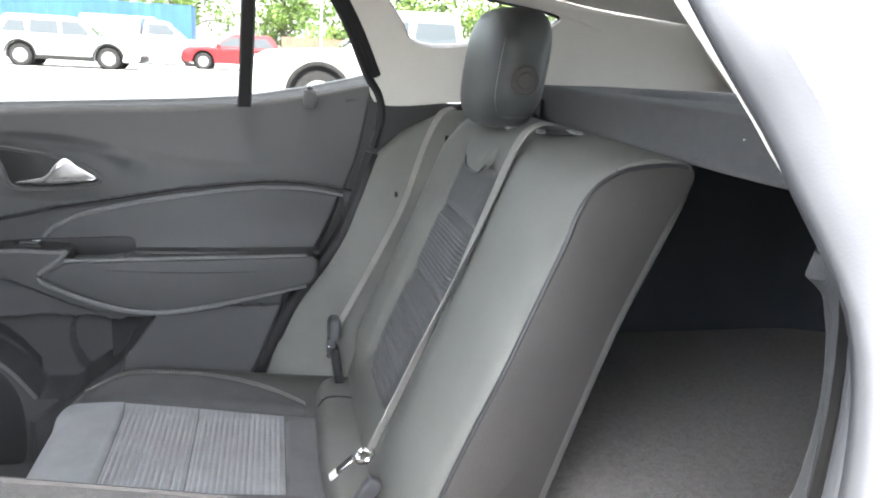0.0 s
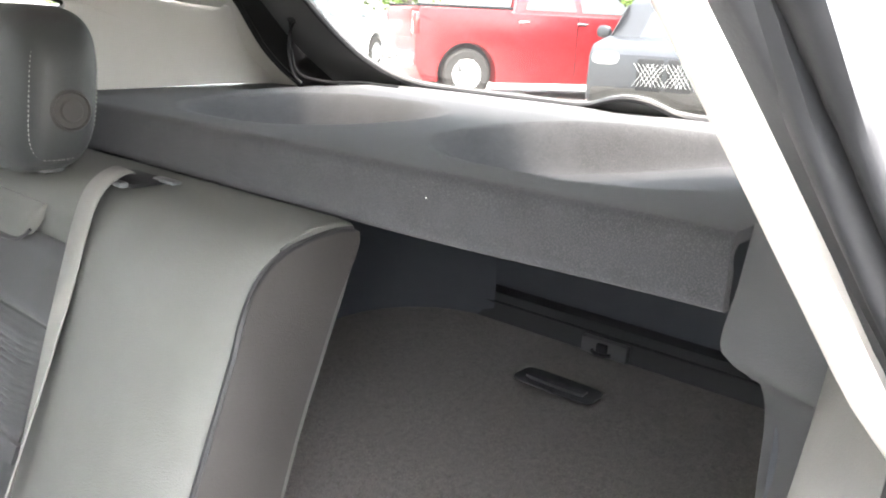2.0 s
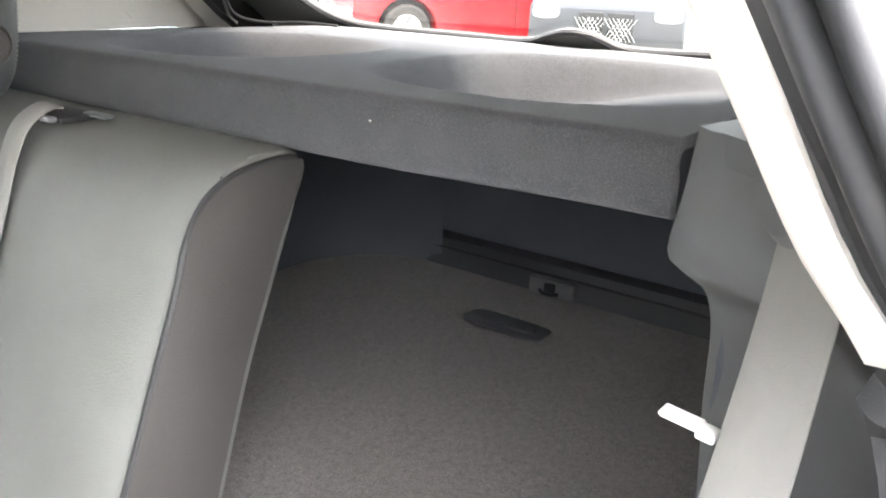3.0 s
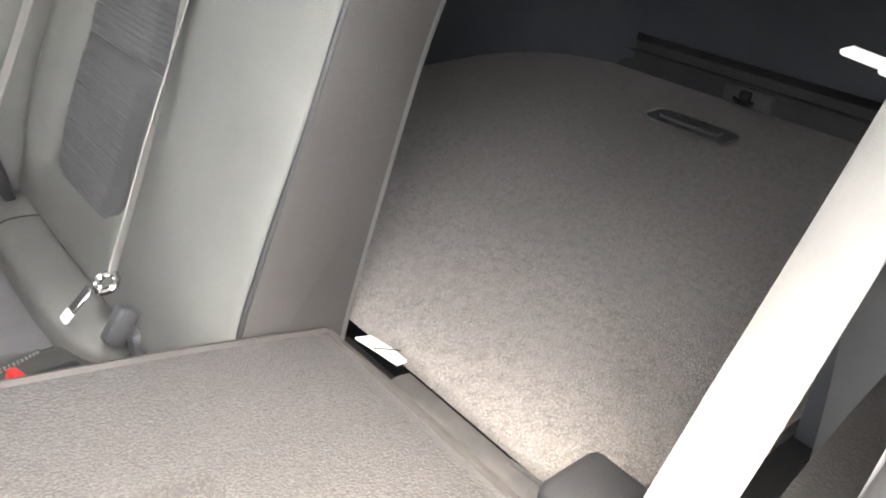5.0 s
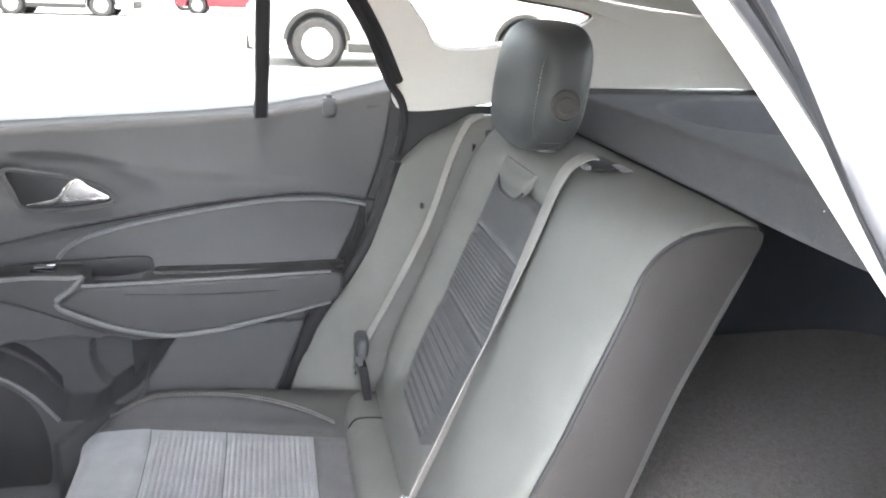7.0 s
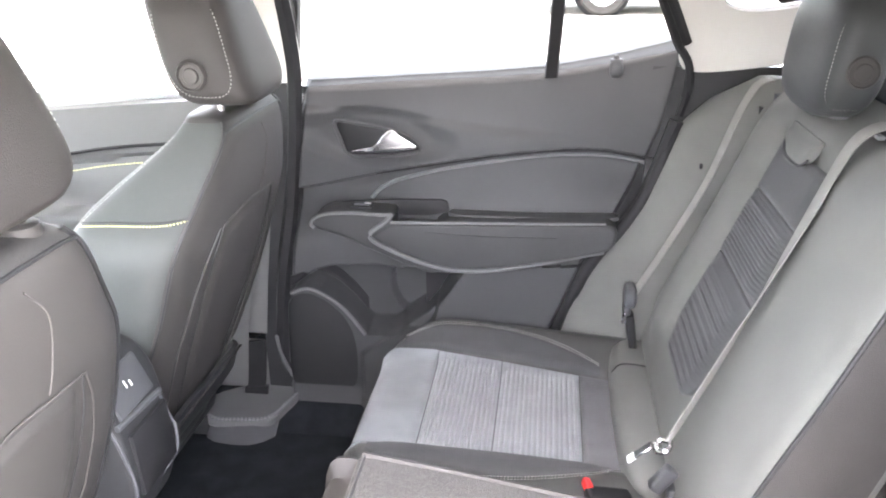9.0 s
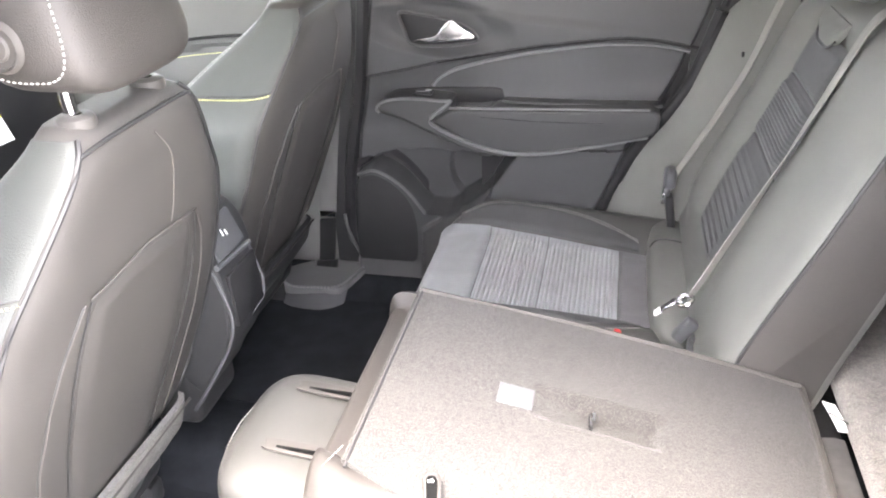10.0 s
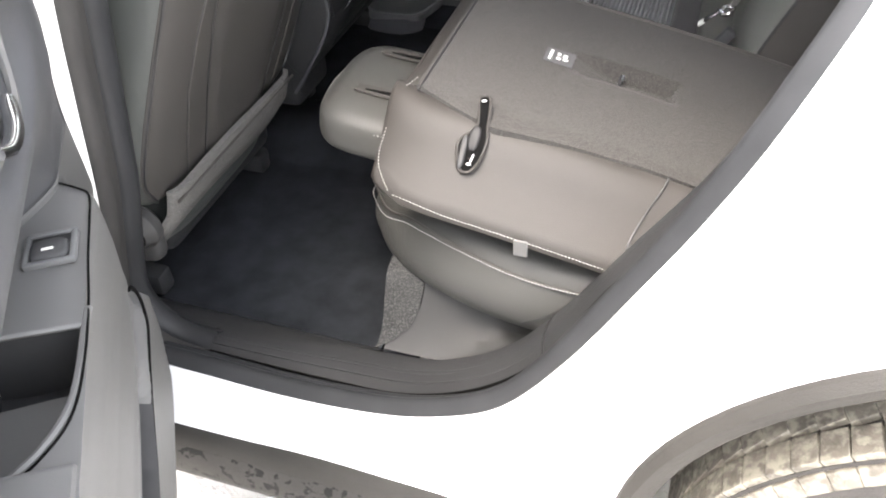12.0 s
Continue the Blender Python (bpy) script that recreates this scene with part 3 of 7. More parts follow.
part("near_floor_edge", box((0.30, -0.565, 0.632), (0.36, 0.12, 0.02), 0.004), plastic_deep, body, "dark floor edge trim")
part("near_trim_top", shell([[(0.20, -0.655, 1.192), (0.28, -0.60, 1.196), (0.362, -0.502, 1.195)], [(0.28, -0.68, 1.195), (0.5, -0.64, 1.198), (0.9, -0.62, 1.20)],
                             [(0.30, -0.70, 1.19), (0.6, -0.66, 1.20), (0.95, -0.64, 1.20)]], (0, 0, -0.02)), plastic_grey, body)
part("near_cargo_wall", shell([[(x, -0.515 - 0.02 * ease(0.46, 0.6, x), z) for z in (0.60, 0.8, 1.0, 1.13)] for x in (0.45, 0.6, 0.8, 1.0, 1.22)], (0, -0.03, 0)), plastic_cargo_tinted, body)
part("cargo_back_sill", shell([[(x, y, z) for x, z in ((1.19, 0.672), (1.195, 0.70), (1.205, 0.735), (1.24, 0.742), (1.30, 0.735))] for y in (-0.53, -0.2, 0.1, 0.56)], (0.01, 0, -0.01)), plastic_soft, body, "ribbed cargo sill trim")
part("sill_groove", tube([(1.197, y, 0.716) for y in (-0.5, -0.2, 0.2, 0.54)], 0.0035), plastic_deep, body)
bend = [(0.955 + 0.240 * math.cos(a), 0.294 + 0.240 * math.sin(a)) for a in [math.pi / 2 * k / 14 for k in range(15)]]
part("corner_trim", shell([[(x, y, z) for z in (0.655, 0.75, 0.85, 0.95, 1.065)] for x, y in bend], (0.006, 0.006, 0)), plastic_cargo_tinted, body, "rounded charcoal corner trim in the cargo bay", angle=60)
latch = part("latch_striker", box((1.165, 0.0, 0.705), (0.02, 0.10, 0.034), 0.004), plastic_grey, body, "grey tailgate latch cover")
part("striker_loop", join(box((1.150, 0.0, 0.705), (0.012, 0.022, 0.026), 0.003), tube([(1.148, -0.02, 0.70), (1.138, -0.01, 0.70), (1.138, 0.01, 0.70), (1.148, 0.02, 0.70)], 0.004)), plastic_black, latch)

# tailgate, its trim ring and glass
def gate_x(z):
    return 0.82 + 1.5 * (1.30 - z)


hole = curve([(gate_x(z), y, z) for y, z in ((0.42, 1.333), (0.436, 1.26), (0.415, 1.22), (0.36, 1.197), (0.28, 1.191), (0.12, 1.190), (0.0, 1.190), (-0.055, 1.203), (-0.09, 1.211), (-0.13, 1.209), (-0.18, 1.190), (-0.30, 1.193),
                                                (-0.42, 1.205), (-0.49, 1.225), (-0.515, 1.26), (-0.50, 1.333), (-0.47, 1.375), (-0.25, 1.385), (0.15, 1.385), (0.38, 1.375))], 120, True)
edge = curve([(gate_x(z), y, z) for y, z in ((0.556, 1.33), (0.605, 1.25), (0.615, 1.18), (0.59, 1.15), (0.45, 1.14), (0.2, 1.135), (0.0, 1.135), (-0.06, 1.135), (-0.09, 1.135), (-0.13, 1.135), (-0.2, 1.135), (-0.36, 1.135),
                                                (-0.55, 1.14), (-0.66, 1.16), (-0.68, 1.22), (-0.63, 1.33), (-0.58, 1.41), (-0.25, 1.415), (0.15, 1.415), (0.50, 1.41))], 120, True)
gate = thing("tailgate", (1.2, 0, 0.75), "closed tailgate with grey trim round its rear window", "tailgate", kind="structure")
part("window_surround", shell([[a.lerp(b, k / 6) + Vector((0.667, 0, 1)).normalized() * -0.006 * math.sin(math.pi * k / 6) for k in range(7)] for a, b in zip(edge + edge[:1], hole + hole[:1])], (0.005, 0, 0.004)), plastic_grey, gate, "grey rear window surround")
part("window_seal", tube([p + Vector((-0.002, 0, -0.003)) for p in hole], 0.0055, closed=True), plastic_black, gate)
pane = part("rear_window_pane", ([tuple(p + Vector((0.004, 0, 0.003))) for p in hole], [tuple(range(len(hole)))]), window_glass, gate, "clear rear window glass")
pane.visible_shadow = False
part("trim_seam", tube([(gate_x(1.197) - 0.004, 0.39, 1.195), (gate_x(1.17) - 0.006, 0.42, 1.168), (gate_x(1.145) - 0.006, 0.45, 1.14)], 0.0014), rubber, gate)
part("lower_trim", shell([[(x, y, z) for x, z in ((1.06, 1.14), (1.10, 1.08), (1.17, 0.98), (1.21, 0.85), (1.225, 0.745))] for y in (-0.60, -0.45, -0.2, 0.1, 0.4, 0.60)], (0.05, 0, 0)), plastic_cargo_tinted, gate, "dark lower tailgate trim")
part("gate_skin", shell([[(x, y, z) for x, z in ((0.76, 1.45), (0.80, 1.42), (0.84, 1.395))] for y in (-0.55, 0, 0.52)], (0, 0, 0.02)), paint_white, gate)
part("gate_outer", shell([[(x, y, z) for x, z in ((1.12, 1.15), (1.25, 1.05), (1.32, 0.9), (1.34, 0.6), (1.33, 0.35))] for y in (-0.75, -0.4, 0, 0.4, 0.80)], (0.02, 0, 0)), paint_white, gate)
la = curve([(0.715, 0.575, 1.40), (0.74, 0.60, 1.345), (0.760, 0.602, 1.318), (0.811, 0.604, 1.249), (0.86, 0.607, 1.205), (0.909, 0.612, 1.171), (0.95, 0.615, 1.12)], 40)
lb = curve([(0.66, 0.545, 1.412), (0.735, 0.555, 1.355), (0.775, 0.556, 1.33), (0.899, 0.607, 1.247), (0.96, 0.612, 1.205), (1.005, 0.614, 1.177), (1.06, 0.605, 1.13)], 40)
part("gate_seal", shell([bulged(a, b, Vector((0.5, 0, -0.5)), 0.0, 4) for a, b in zip(la, lb)], (0.03, 0.01, 0.02)), rubber, body, "black tailgate seal channel")
part("pillar_end_trim", shell([[p + Vector((-0.001, 0.001, 0)), Vector((p.x - 0.012, (p.y + side_y(p.z)) / 2, p.z + 0.004)), Vector((p.x - 0.03, side_y(p.z) + 0.012, p.z + 0.008))] for p in la[6:]], (0.004, 0.004, 0.004)), plastic_pale, body, "pale end of the pillar trim")
part("gate_seal_lip", tube([p + Vector((0, -0.004, 0)) for p in la], 0.006), rubber, body)

# far rear pillar with its small fixed window
outer = curve([(x, side_y(z), z) for x, z in ((0.101, 1.12), (0.070, 1.182), (0.021, 1.284), (-0.053, 1.395), (0.02, 1.400), (0.15, 1.386), (0.30, 1.362), (0.42, 1.345), (0.50, 1.333), (0.60, 1.322), (0.70, 1.312), (0.735, 1.318),
                                                (0.76, 1.31), (0.80, 1.258), (0.905, 1.17), (0.80, 1.172), (0.65, 1.170), (0.45, 1.164), (0.28, 1.135))], 140, True)
inner = curve([(x, side_y(z), z) for x, z in ((0.149, 1.252), (0.127, 1.286), (0.100, 1.318), (0.072, 1.350), (0.085, 1.358), (0.16, 1.356), (0.25, 1.344), (0.32, 1.334), (0.37, 1.328), (0.41, 1.322), (0.44, 1.315), (0.447, 1.31),
                                                (0.445, 1.303), (0.43, 1.292), (0.40, 1.280), (0.35, 1.266), (0.30, 1.254), (0.25, 1.244), (0.19, 1.240))], 140, True)
part("rear_pillar_trim", shell([[a.lerp(b, k / 6) + Vector((0, -0.004 * math.sin(math.pi * k / 6), 0)) for k in range(7)] for a, b in zip(outer + outer[:1], inner + inner[:1])], (0, 0.025, 0.008)), plastic_pale, body, "pale beige rear pillar trim")
part("pillar_window_seal", tube([p + Vector((0, 0.012, 0)) for p in inner], 0.004, closed=True), rubber, body)
qp = part("pillar_window_pane", ([tuple(p + Vector((0, 0.02, 0))) for p in inner], [tuple(range(len(inner)))]), window_glass, body, "small fixed rear side window")
qp.visible_shadow = False
part("pillar_crease", tube(curve([(x, side_y(z) - 0.001, z) for x, z in ((0.30, 1.350), (0.42, 1.325), (0.56, 1.285), (0.66, 1.235), (0.72, 1.19))], 24), 0.003, flat=0.6), plastic_pale, body)
part("door_opening_seal", tube(curve([(0.088, 0.695, 1.03), (0.102, 0.70, 1.09), (0.095, 0.69, 1.14), (0.065, 0.668, 1.185), (0.016, 0.622, 1.285), (-0.058, 0.575, 1.395)], 40), 0.009), rubber, body, "black rubber seal of the far door opening")
# Seal thickened so that it also draws the shadow beside the door.
part("door_opening_seal", tube(curve([(-0.15, 0.70, 0.45), (-0.10, 0.695, 0.60), (-0.06, 0.695, 0.72), (0.03, 0.695, 0.85), (0.085, 0.695, 1.02)], 40), 0.017), rubber, body)

# roof
def roof_z(x, y):
    e = along([(-1.9, 1.36), (-1.4, 1.395), (-0.6, 1.405), (-0.05, 1.402), (0.15, 1.388), (0.5, 1.335), (0.70, 1.315), (0.85, 1.31)], x)
    c = along([(-1.9, 1.40), (-1.4, 1.45), (-0.6, 1.475), (0.0, 1.47), (0.5, 1.44), (0.75, 1.40), (0.85, 1.37)], x)
    return e + (c - e) * (1 - min(1, abs(y)) ** 3.0)


rows = []
for i in range(40):
    x = -1.75 + 2.47 * i / 39
    edge_y = along([(-1.9, 0.56), (-0.1, 0.575), (0.2, 0.585), (0.5, 0.605), (0.85, 0.60)], x)
    rows.append([(x, edge_y * k / 12, roof_z(x, k / 12)) for k in range(-12, 13)])
part("headliner", shell(rows, (0, 0, 0.03)), headliner_mat, body, "pale woven headliner")
part("roof_skin", shell([[(p[0], p[1] * 1.12, p[2] + 0.04) for p in row] for row in rows], (0, 0, 0.01)), paint_white, body)
part("near_roof_rail", tube([(-1.75, -0.57, 1.41), (-0.9, -0.57, 1.425), (-0.05, -0.56, 1.43), (0.4, -0.6, 1.38), (0.8, -0.6, 1.34)], 0.035, 8), plastic_pale, body)
# Solid pale panel added where the near rear side glass would be.
part("near_rear_panel", shell([[(0.16, -0.69, 1.17), (0.05, -0.60, 1.37)], [(0.5, -0.68, 1.21), (0.5, -0.63, 1.33)], [(0.95, -0.66, 1.19), (0.75, -0.60, 1.33)]], (0, -0.02, 0)), plastic_pale, body)

# middle pillars
part("far_middle_pillar", join(slab([(-0.86, 0.30), (-0.76, 0.30), (-0.785, 0.40), (-0.75, 0.70), (-0.735, 0.95), (-0.715, 1.10), (-0.70, 1.25), (-0.705, 1.40), (-0.80, 1.40), (-0.815, 1.10), (-0.87, 0.70), (-0.93, 0.40)], 0.03, Matrix(((1, 0, 0, 0), (0, 0, 1, 0.70), (0, 1, 0, 0), (0, 0, 0, 1))), 0.006)),
     plastic_deep, body, "dark middle pillar trim")
part("far_pillar_seal", tube(curve([(-0.60, 0.70, 0.312), (-0.68, 0.70, 0.310), (-0.739, 0.70, 0.320), (-0.786, 0.70, 0.375), (-0.803, 0.70, 0.45), (-0.787, 0.70, 0.633), (-0.745, 0.70, 0.86), (-0.722, 0.697, 1.07), (-0.712, 0.655, 1.20), (-0.712, 0.58, 1.40)], 60), 0.017), rubber, body, "black rubber door seal")
part("far_seal_lip", tube(curve([(-0.815, 0.685, 0.477), (-0.807, 0.685, 0.430), (-0.780, 0.685, 0.364), (-0.738, 0.685, 0.327)], 40), 0.0045, 8), plastic_grey, body, "grey lip inside the far door seal")
part("far_pillar_upper", shell([[(x, y, z) for x in (-0.82, -0.77, -0.705)] for y, z in ((0.69, 1.09), (0.655, 1.20), (0.615, 1.30), (0.575, 1.41))], (0, 0.03, 0)), plastic_pale, body)
pm = curve([(-0.60, -0.70, 0.334), (-0.70, -0.70, 0.335), (-0.785, -0.70, 0.345), (-0.830, -0.70, 0.378), (-0.845, -0.70, 0.43), (-0.826, -0.70, 0.52), (-0.782, -0.70, 0.68), (-0.750, -0.70, 0.85), (-0.718, -0.70, 1.01), (-0.690, -0.690, 1.13), (-0.675, -0.64, 1.25), (-0.67, -0.57, 1.41)], 90)


def jamb(offsets, first=0):
    """Rows along the middle pillar, each offset (towards the opening, y) laid square to the line."""
    rows = []
    for k in range(first, len(pm)):
        t = (pm[min(k + 1, len(pm) - 1)] - pm[max(k - 1, 0)])
        t.y = 0
        t.normalize()
        rows.append([pm[k] + Vector((t.z * a, b, -t.x * a)) for a, b in offsets])
    return rows


part("near_middle_pillar", shell(jamb(((-0.17, 0.085), (-0.13, 0.045), (-0.08, 0.028), (-0.035, 0.022), (-0.022, 0.024), (-0.015, 0.016), (-0.006, 0.002), (0.002, -0.006)), 26), (-0.012, -0.006, 0)), plastic_soft, body, "dark middle pillar trim")
part("near_pillar_seal", shell(jamb(((-0.010, 0.012), (0.004, 0.008), (0.014, -0.004), (0.018, -0.020), (0.013, -0.031), (0.008, -0.038)), 8), (-0.008, 0.0, -0.008)), seal_mat, body, "grey rubber door seal", angle=70)
part("near_pillar_jamb", shell(jamb(((0.006, -0.036), (0.008, -0.05), (0.014, -0.060), (0.012, -0.072), (0.004, -0.082)), 8), (-0.008, 0.0, -0.008)), rubber_grey, body, "dark jamb strip beside the seal", angle=70)
part("near_pillar_skin", shell(jamb(((0.004, -0.081), (-0.002, -0.092), (-0.014, -0.104), (-0.034, -0.124), (-0.057, -0.150), (-0.10, -0.162), (-0.16, -0.16)), 30), (-0.01, 0.004, 0)), paint_white, body, "white painted middle pillar")

# plain front end that closes the cabin
part("dashboard", puff((-1.72, 0.0, 0.82), (0.22, 0.69, 0.20), 5, 14), plastic_deep, body, "dark dashboard")
part("firewall", box((-1.95, 0, 0.62), (0.04, 1.42, 0.75), 0.01), plastic_black, body)
ws = part("windscreen", shell([[(-2.15, y, 0.98), (-1.95, y, 1.20), (-1.74, y * 0.88, 1.38)] for y in (-0.62, -0.3, 0, 0.3, 0.62)], (-0.004, 0, 0.004)), front_glass, body, "windscreen")
ws.visible_shadow = False
part("hood", shell([[(x, y, z - 0.08 * (abs(y) / 0.8) ** 3) for x, z in ((-2.95, 0.78), (-2.6, 0.93), (-2.2, 1.0), (-1.95, 1.02))] for y in (-0.8, -0.5, 0, 0.5, 0.8)], (0, 0, -0.02)), paint_white, body)
part("front_end", box((-2.6, 0, 0.52), (0.75, 1.66, 0.55), 0.08, 4), paint_white, body)
for sy in (1, -1):
    part("windscreen_pillar", tube([(-2.15, sy * 0.66, 0.98), (-1.95, sy * 0.63, 1.20), (-1.74, sy * 0.56, 1.40)], 0.03, 8), plastic_pale, body)
part("far_outer_skin", shell([[(x, y, z) for y, z in ((0.86, 0.20), (0.89, 0.5), (0.88, 0.8), (0.83, 1.05))] for x in (0.10, 0.4, 0.8, 1.25)], (0, -0.01, 0)), paint_white, body)
part("far_rocker", box((-0.9, 0.84, 0.27), (2.0, 0.06, 0.12), 0.02), cladding, body)


# ---- rear doors: the far one closed, the near one swung open ----
XZ = Matrix(((1, 0, 0, 0), (0, 0, -1, 0), (0, 1, 0, 0), (0, 0, 0, 1)))      # outline (x, z), depth towards -y


def at_y(y):
    return Matrix.Translation((0, y, 0)) @ XZ


def door_top(x):
    return along([(-0.80, 1.080), (-0.708, 1.087), (-0.465, 1.102), (-0.30, 1.112), (-0.177, 1.123), (-0.05, 1.146), (0.076, 1.177), (0.12, 1.19)], x)


def door_crease(x):
    return along([(-0.82, 0.835), (-0.649, 0.871), (-0.53, 0.900), (-0.41, 0.921), (-0.30, 0.940), (-0.185, 0.954), (-0.113, 0.959), (-0.05, 0.955), (0.019, 0.944), (0.12, 0.925)], x)


def speaker_top(x):
    return along([(-0.80, 0.585), (-0.763, 0.604), (-0.727, 0.617), (-0.695, 0.608), (-0.66, 0.586), (-0.63, 0.557), (-0.608, 0.529), (-0.585, 0.500), (-0.50, 0.502), (-0.45, 0.515), (-0.38, 0.50)], x)


def door_relief(x, z):
    """How far the inner trim stands into the cabin."""
    c, t = door_crease(x), door_top(x) - z
    d = -0.030 + 0.030 * ease(0, 0.022, t) + 0.012 * ease(0.02, 0.16, t)
    # the fold that runs back from the handle
    f = along([(-0.72, 1.035), (-0.46, 1.010), (-0.30, 0.995), (-0.10, 0.98), (0.1, 0.97)], x)
    d += 0.011 * ease(f + 0.010, f - 0.012, z) * ease(0.0, -0.25, x)
    r = math.hypot((x + 0.548) / 0.20, (z - 0.972 - 0.05 * (x + 0.55) * -1.0) / 0.070)
    d -= 0.022 * (1 - ease(0.58, 0.98, r))
    dz = c - z
    d += 0.006 * ease(-0.03, -0.004, -dz) * ease(-0.7, -0.5, x)
    d -= 0.032 * ease(-0.001, 0.011, dz)
    d += 0.012 * ease(0.014, 0.026, dz) * ease(-0.56, -0.46, x)
    d += 0.034 * ease(0.02, 0.14, dz)
    d += 0.016 * ease(0.80, 0.70, z)
    # lower door: map pocket, speaker bulge and the raised rear panel
    edge = along([(0.45, -0.60), (0.53, -0.49), (0.566, -0.44), (0.61, -0.405), (0.687, -0.353), (0.72, -0.33)], z)
    pocket_top = along([(-0.80, 0.60), (-0.758, 0.612), (-0.70, 0.655), (-0.66, 0.668), (-0.55, 0.675), (-0.42, 0.665), (-0.34, 0.70)], x)
    spk = speaker_top(x)
    if z < 0.70:
        inside = ease(pocket_top + 0.008, pocket_top - 0.012, z) * ease(edge + 0.010, edge - 0.016, x)
        d -= 0.090 * inside * ease(spk - 0.006, spk + 0.012, z)
        d -= 0.004 * ease(spk + 0.004, spk - 0.010, z) * inside
        q = math.hypot((x + 0.475) / 0.065, (z - 0.60) / 0.085)
        d -= 0.030 * (1 - ease(0.90, 1.0, q))
        d += 0.010 * ease(edge - 0.006, edge + 0.008, x)
    d += 0.02 * ease(0.36, 0.30, z)
    return d


def armrest_far(th, fix):
    """Armrest, its pale lower lip, and the pull pod with the window switch."""
    pad = plan([(-0.548, 0.773), (-0.525, 0.792), (-0.491, 0.806), (-0.40, 0.810), (-0.297, 0.812), (-0.10, 0.818), (-0.035, 0.816), (-0.028, 0.785), (-0.055, 0.755), (-0.236, 0.716), (-0.30, 0.707), (-0.351, 0.704), (-0.41, 0.710), (-0.468, 0.731), (-0.51, 0.751)], 90)
    rest = plan([(-0.400, 0.808), (-0.25, 0.814), (-0.10, 0.818), (-0.035, 0.815), (-0.028, 0.785), (-0.055, 0.755), (-0.20, 0.725), (-0.348, 0.706), (-0.398, 0.708), (-0.405, 0.76)], 60)
    arm = part("armrest", fix(join(slab(pad, 0.028, at_y(0.635), 0.010, 4), slab(rest, 0.080, at_y(0.702), 0.008, 3))), plastic_arm, th, "padded charcoal armrest")
    # Armrest lips are paler than the pad: their highlight is put into colour.
    part("armrest_lip", fix(tube(curve([(-0.500, 0.616, 0.826), (-0.520, 0.614, 0.806), (-0.545, 0.612, 0.788), (-0.552, 0.610, 0.775), (-0.535, 0.608, 0.760), (-0.468, 0.606, 0.730), (-0.407, 0.607, 0.711), (-0.351, 0.609, 0.702), (-0.29, 0.610, 0.706), (-0.236, 0.612, 0.714), (-0.14, 0.614, 0.735), (-0.05, 0.620, 0.754)], 80), 0.0048, 8)), plastic_grey, arm, "lip drawn paler to carry its highlight")
    part("armrest_top_lip", fix(tube(curve([(-0.505, 0.612, 0.808), (-0.36, 0.610, 0.812), (-0.20, 0.611, 0.816), (-0.05, 0.614, 0.819)], 30), 0.0035, 8)), plastic_grey, arm)
    part("armrest_seam", fix(tube(curve([(-0.43, 0.606, 0.790), (-0.30, 0.605, 0.785), (-0.15, 0.606, 0.786)], 20), 0.0012)), piping_mat, arm)
    beak = plan([(-0.686, 0.797), (-0.680, 0.806), (-0.664, 0.818), (-0.642, 0.826), (-0.589, 0.829), (-0.510, 0.826), (-0.500, 0.815), (-0.50, 0.77), (-0.43, 0.735), (-0.36, 0.720), (-0.330, 0.705), (-0.345, 0.692), (-0.40, 0.692), (-0.47, 0.706), (-0.54, 0.735), (-0.62, 0.770), (-0.67, 0.785)], 90)
    pod = part("switch_pod", fix(slab(beak, 0.086, at_y(0.702), 0.010, 3)), plastic_arm, th, "dark pull pod")
    part("tray_back", fix(slab(plan([(-0.642, 0.820), (-0.622, 0.829), (-0.55, 0.834), (-0.45, 0.838), (-0.400, 0.838), (-0.389, 0.830), (-0.385, 0.806), (-0.395, 0.800), (-0.50, 0.800), (-0.60, 0.806)], 60), 0.010, at_y(0.692), 0.003, 2)), plastic_black, pod, "black back of the pull tray")
    # Black plate stands in for the shade of a deeper well.
    part("pull_well_shade", fix(box((-0.445, 0.668, 0.790), (0.105, 0.060, 0.006), 0.001)), rubber, pod, "pull well floor, blackened for its shade")
    bezel = part("switch_bezel", fix(box((-0.575, 0.655, 0.8305), (0.046, 0.036, 0.006), 0.002)), plastic_black, pod, "black switch bezel")
    part("window_switch", fix(box((-0.575, 0.651, 0.8355), (0.034, 0.014, 0.005), 0.002)), plastic, bezel, "window switch")
    part("switch_mark", fix(box((-0.562, 0.649, 0.8385), (0.014, 0.004, 0.001), 0)), white_plastic, bezel)
    # Pod lip, its edge highlight likewise painted as a paler grey.
    part("pod_lip", fix(tube(curve([(-0.676, 0.617, 0.788), (-0.684, 0.616, 0.797), (-0.676, 0.615, 0.810), (-0.656, 0.614, 0.820), (-0.630, 0.613, 0.825), (-0.58, 0.613, 0.827), (-0.525, 0.613, 0.824), (-0.503, 0.615, 0.826)], 50), 0.0040, 8)), plastic_grey, pod, "lip drawn paler to carry its highlight")
    part("pull_slot", fix(slab(plan([(-0.372, 0.650), (-0.36, 0.698), (-0.2, 0.70), (-0.04, 0.70), (-0.035, 0.655), (-0.2, 0.648)], 40), 0.010, Matrix.Translation((0, 0, 0.808)), 0.003)), plastic_arm, th, "dark armrest top")


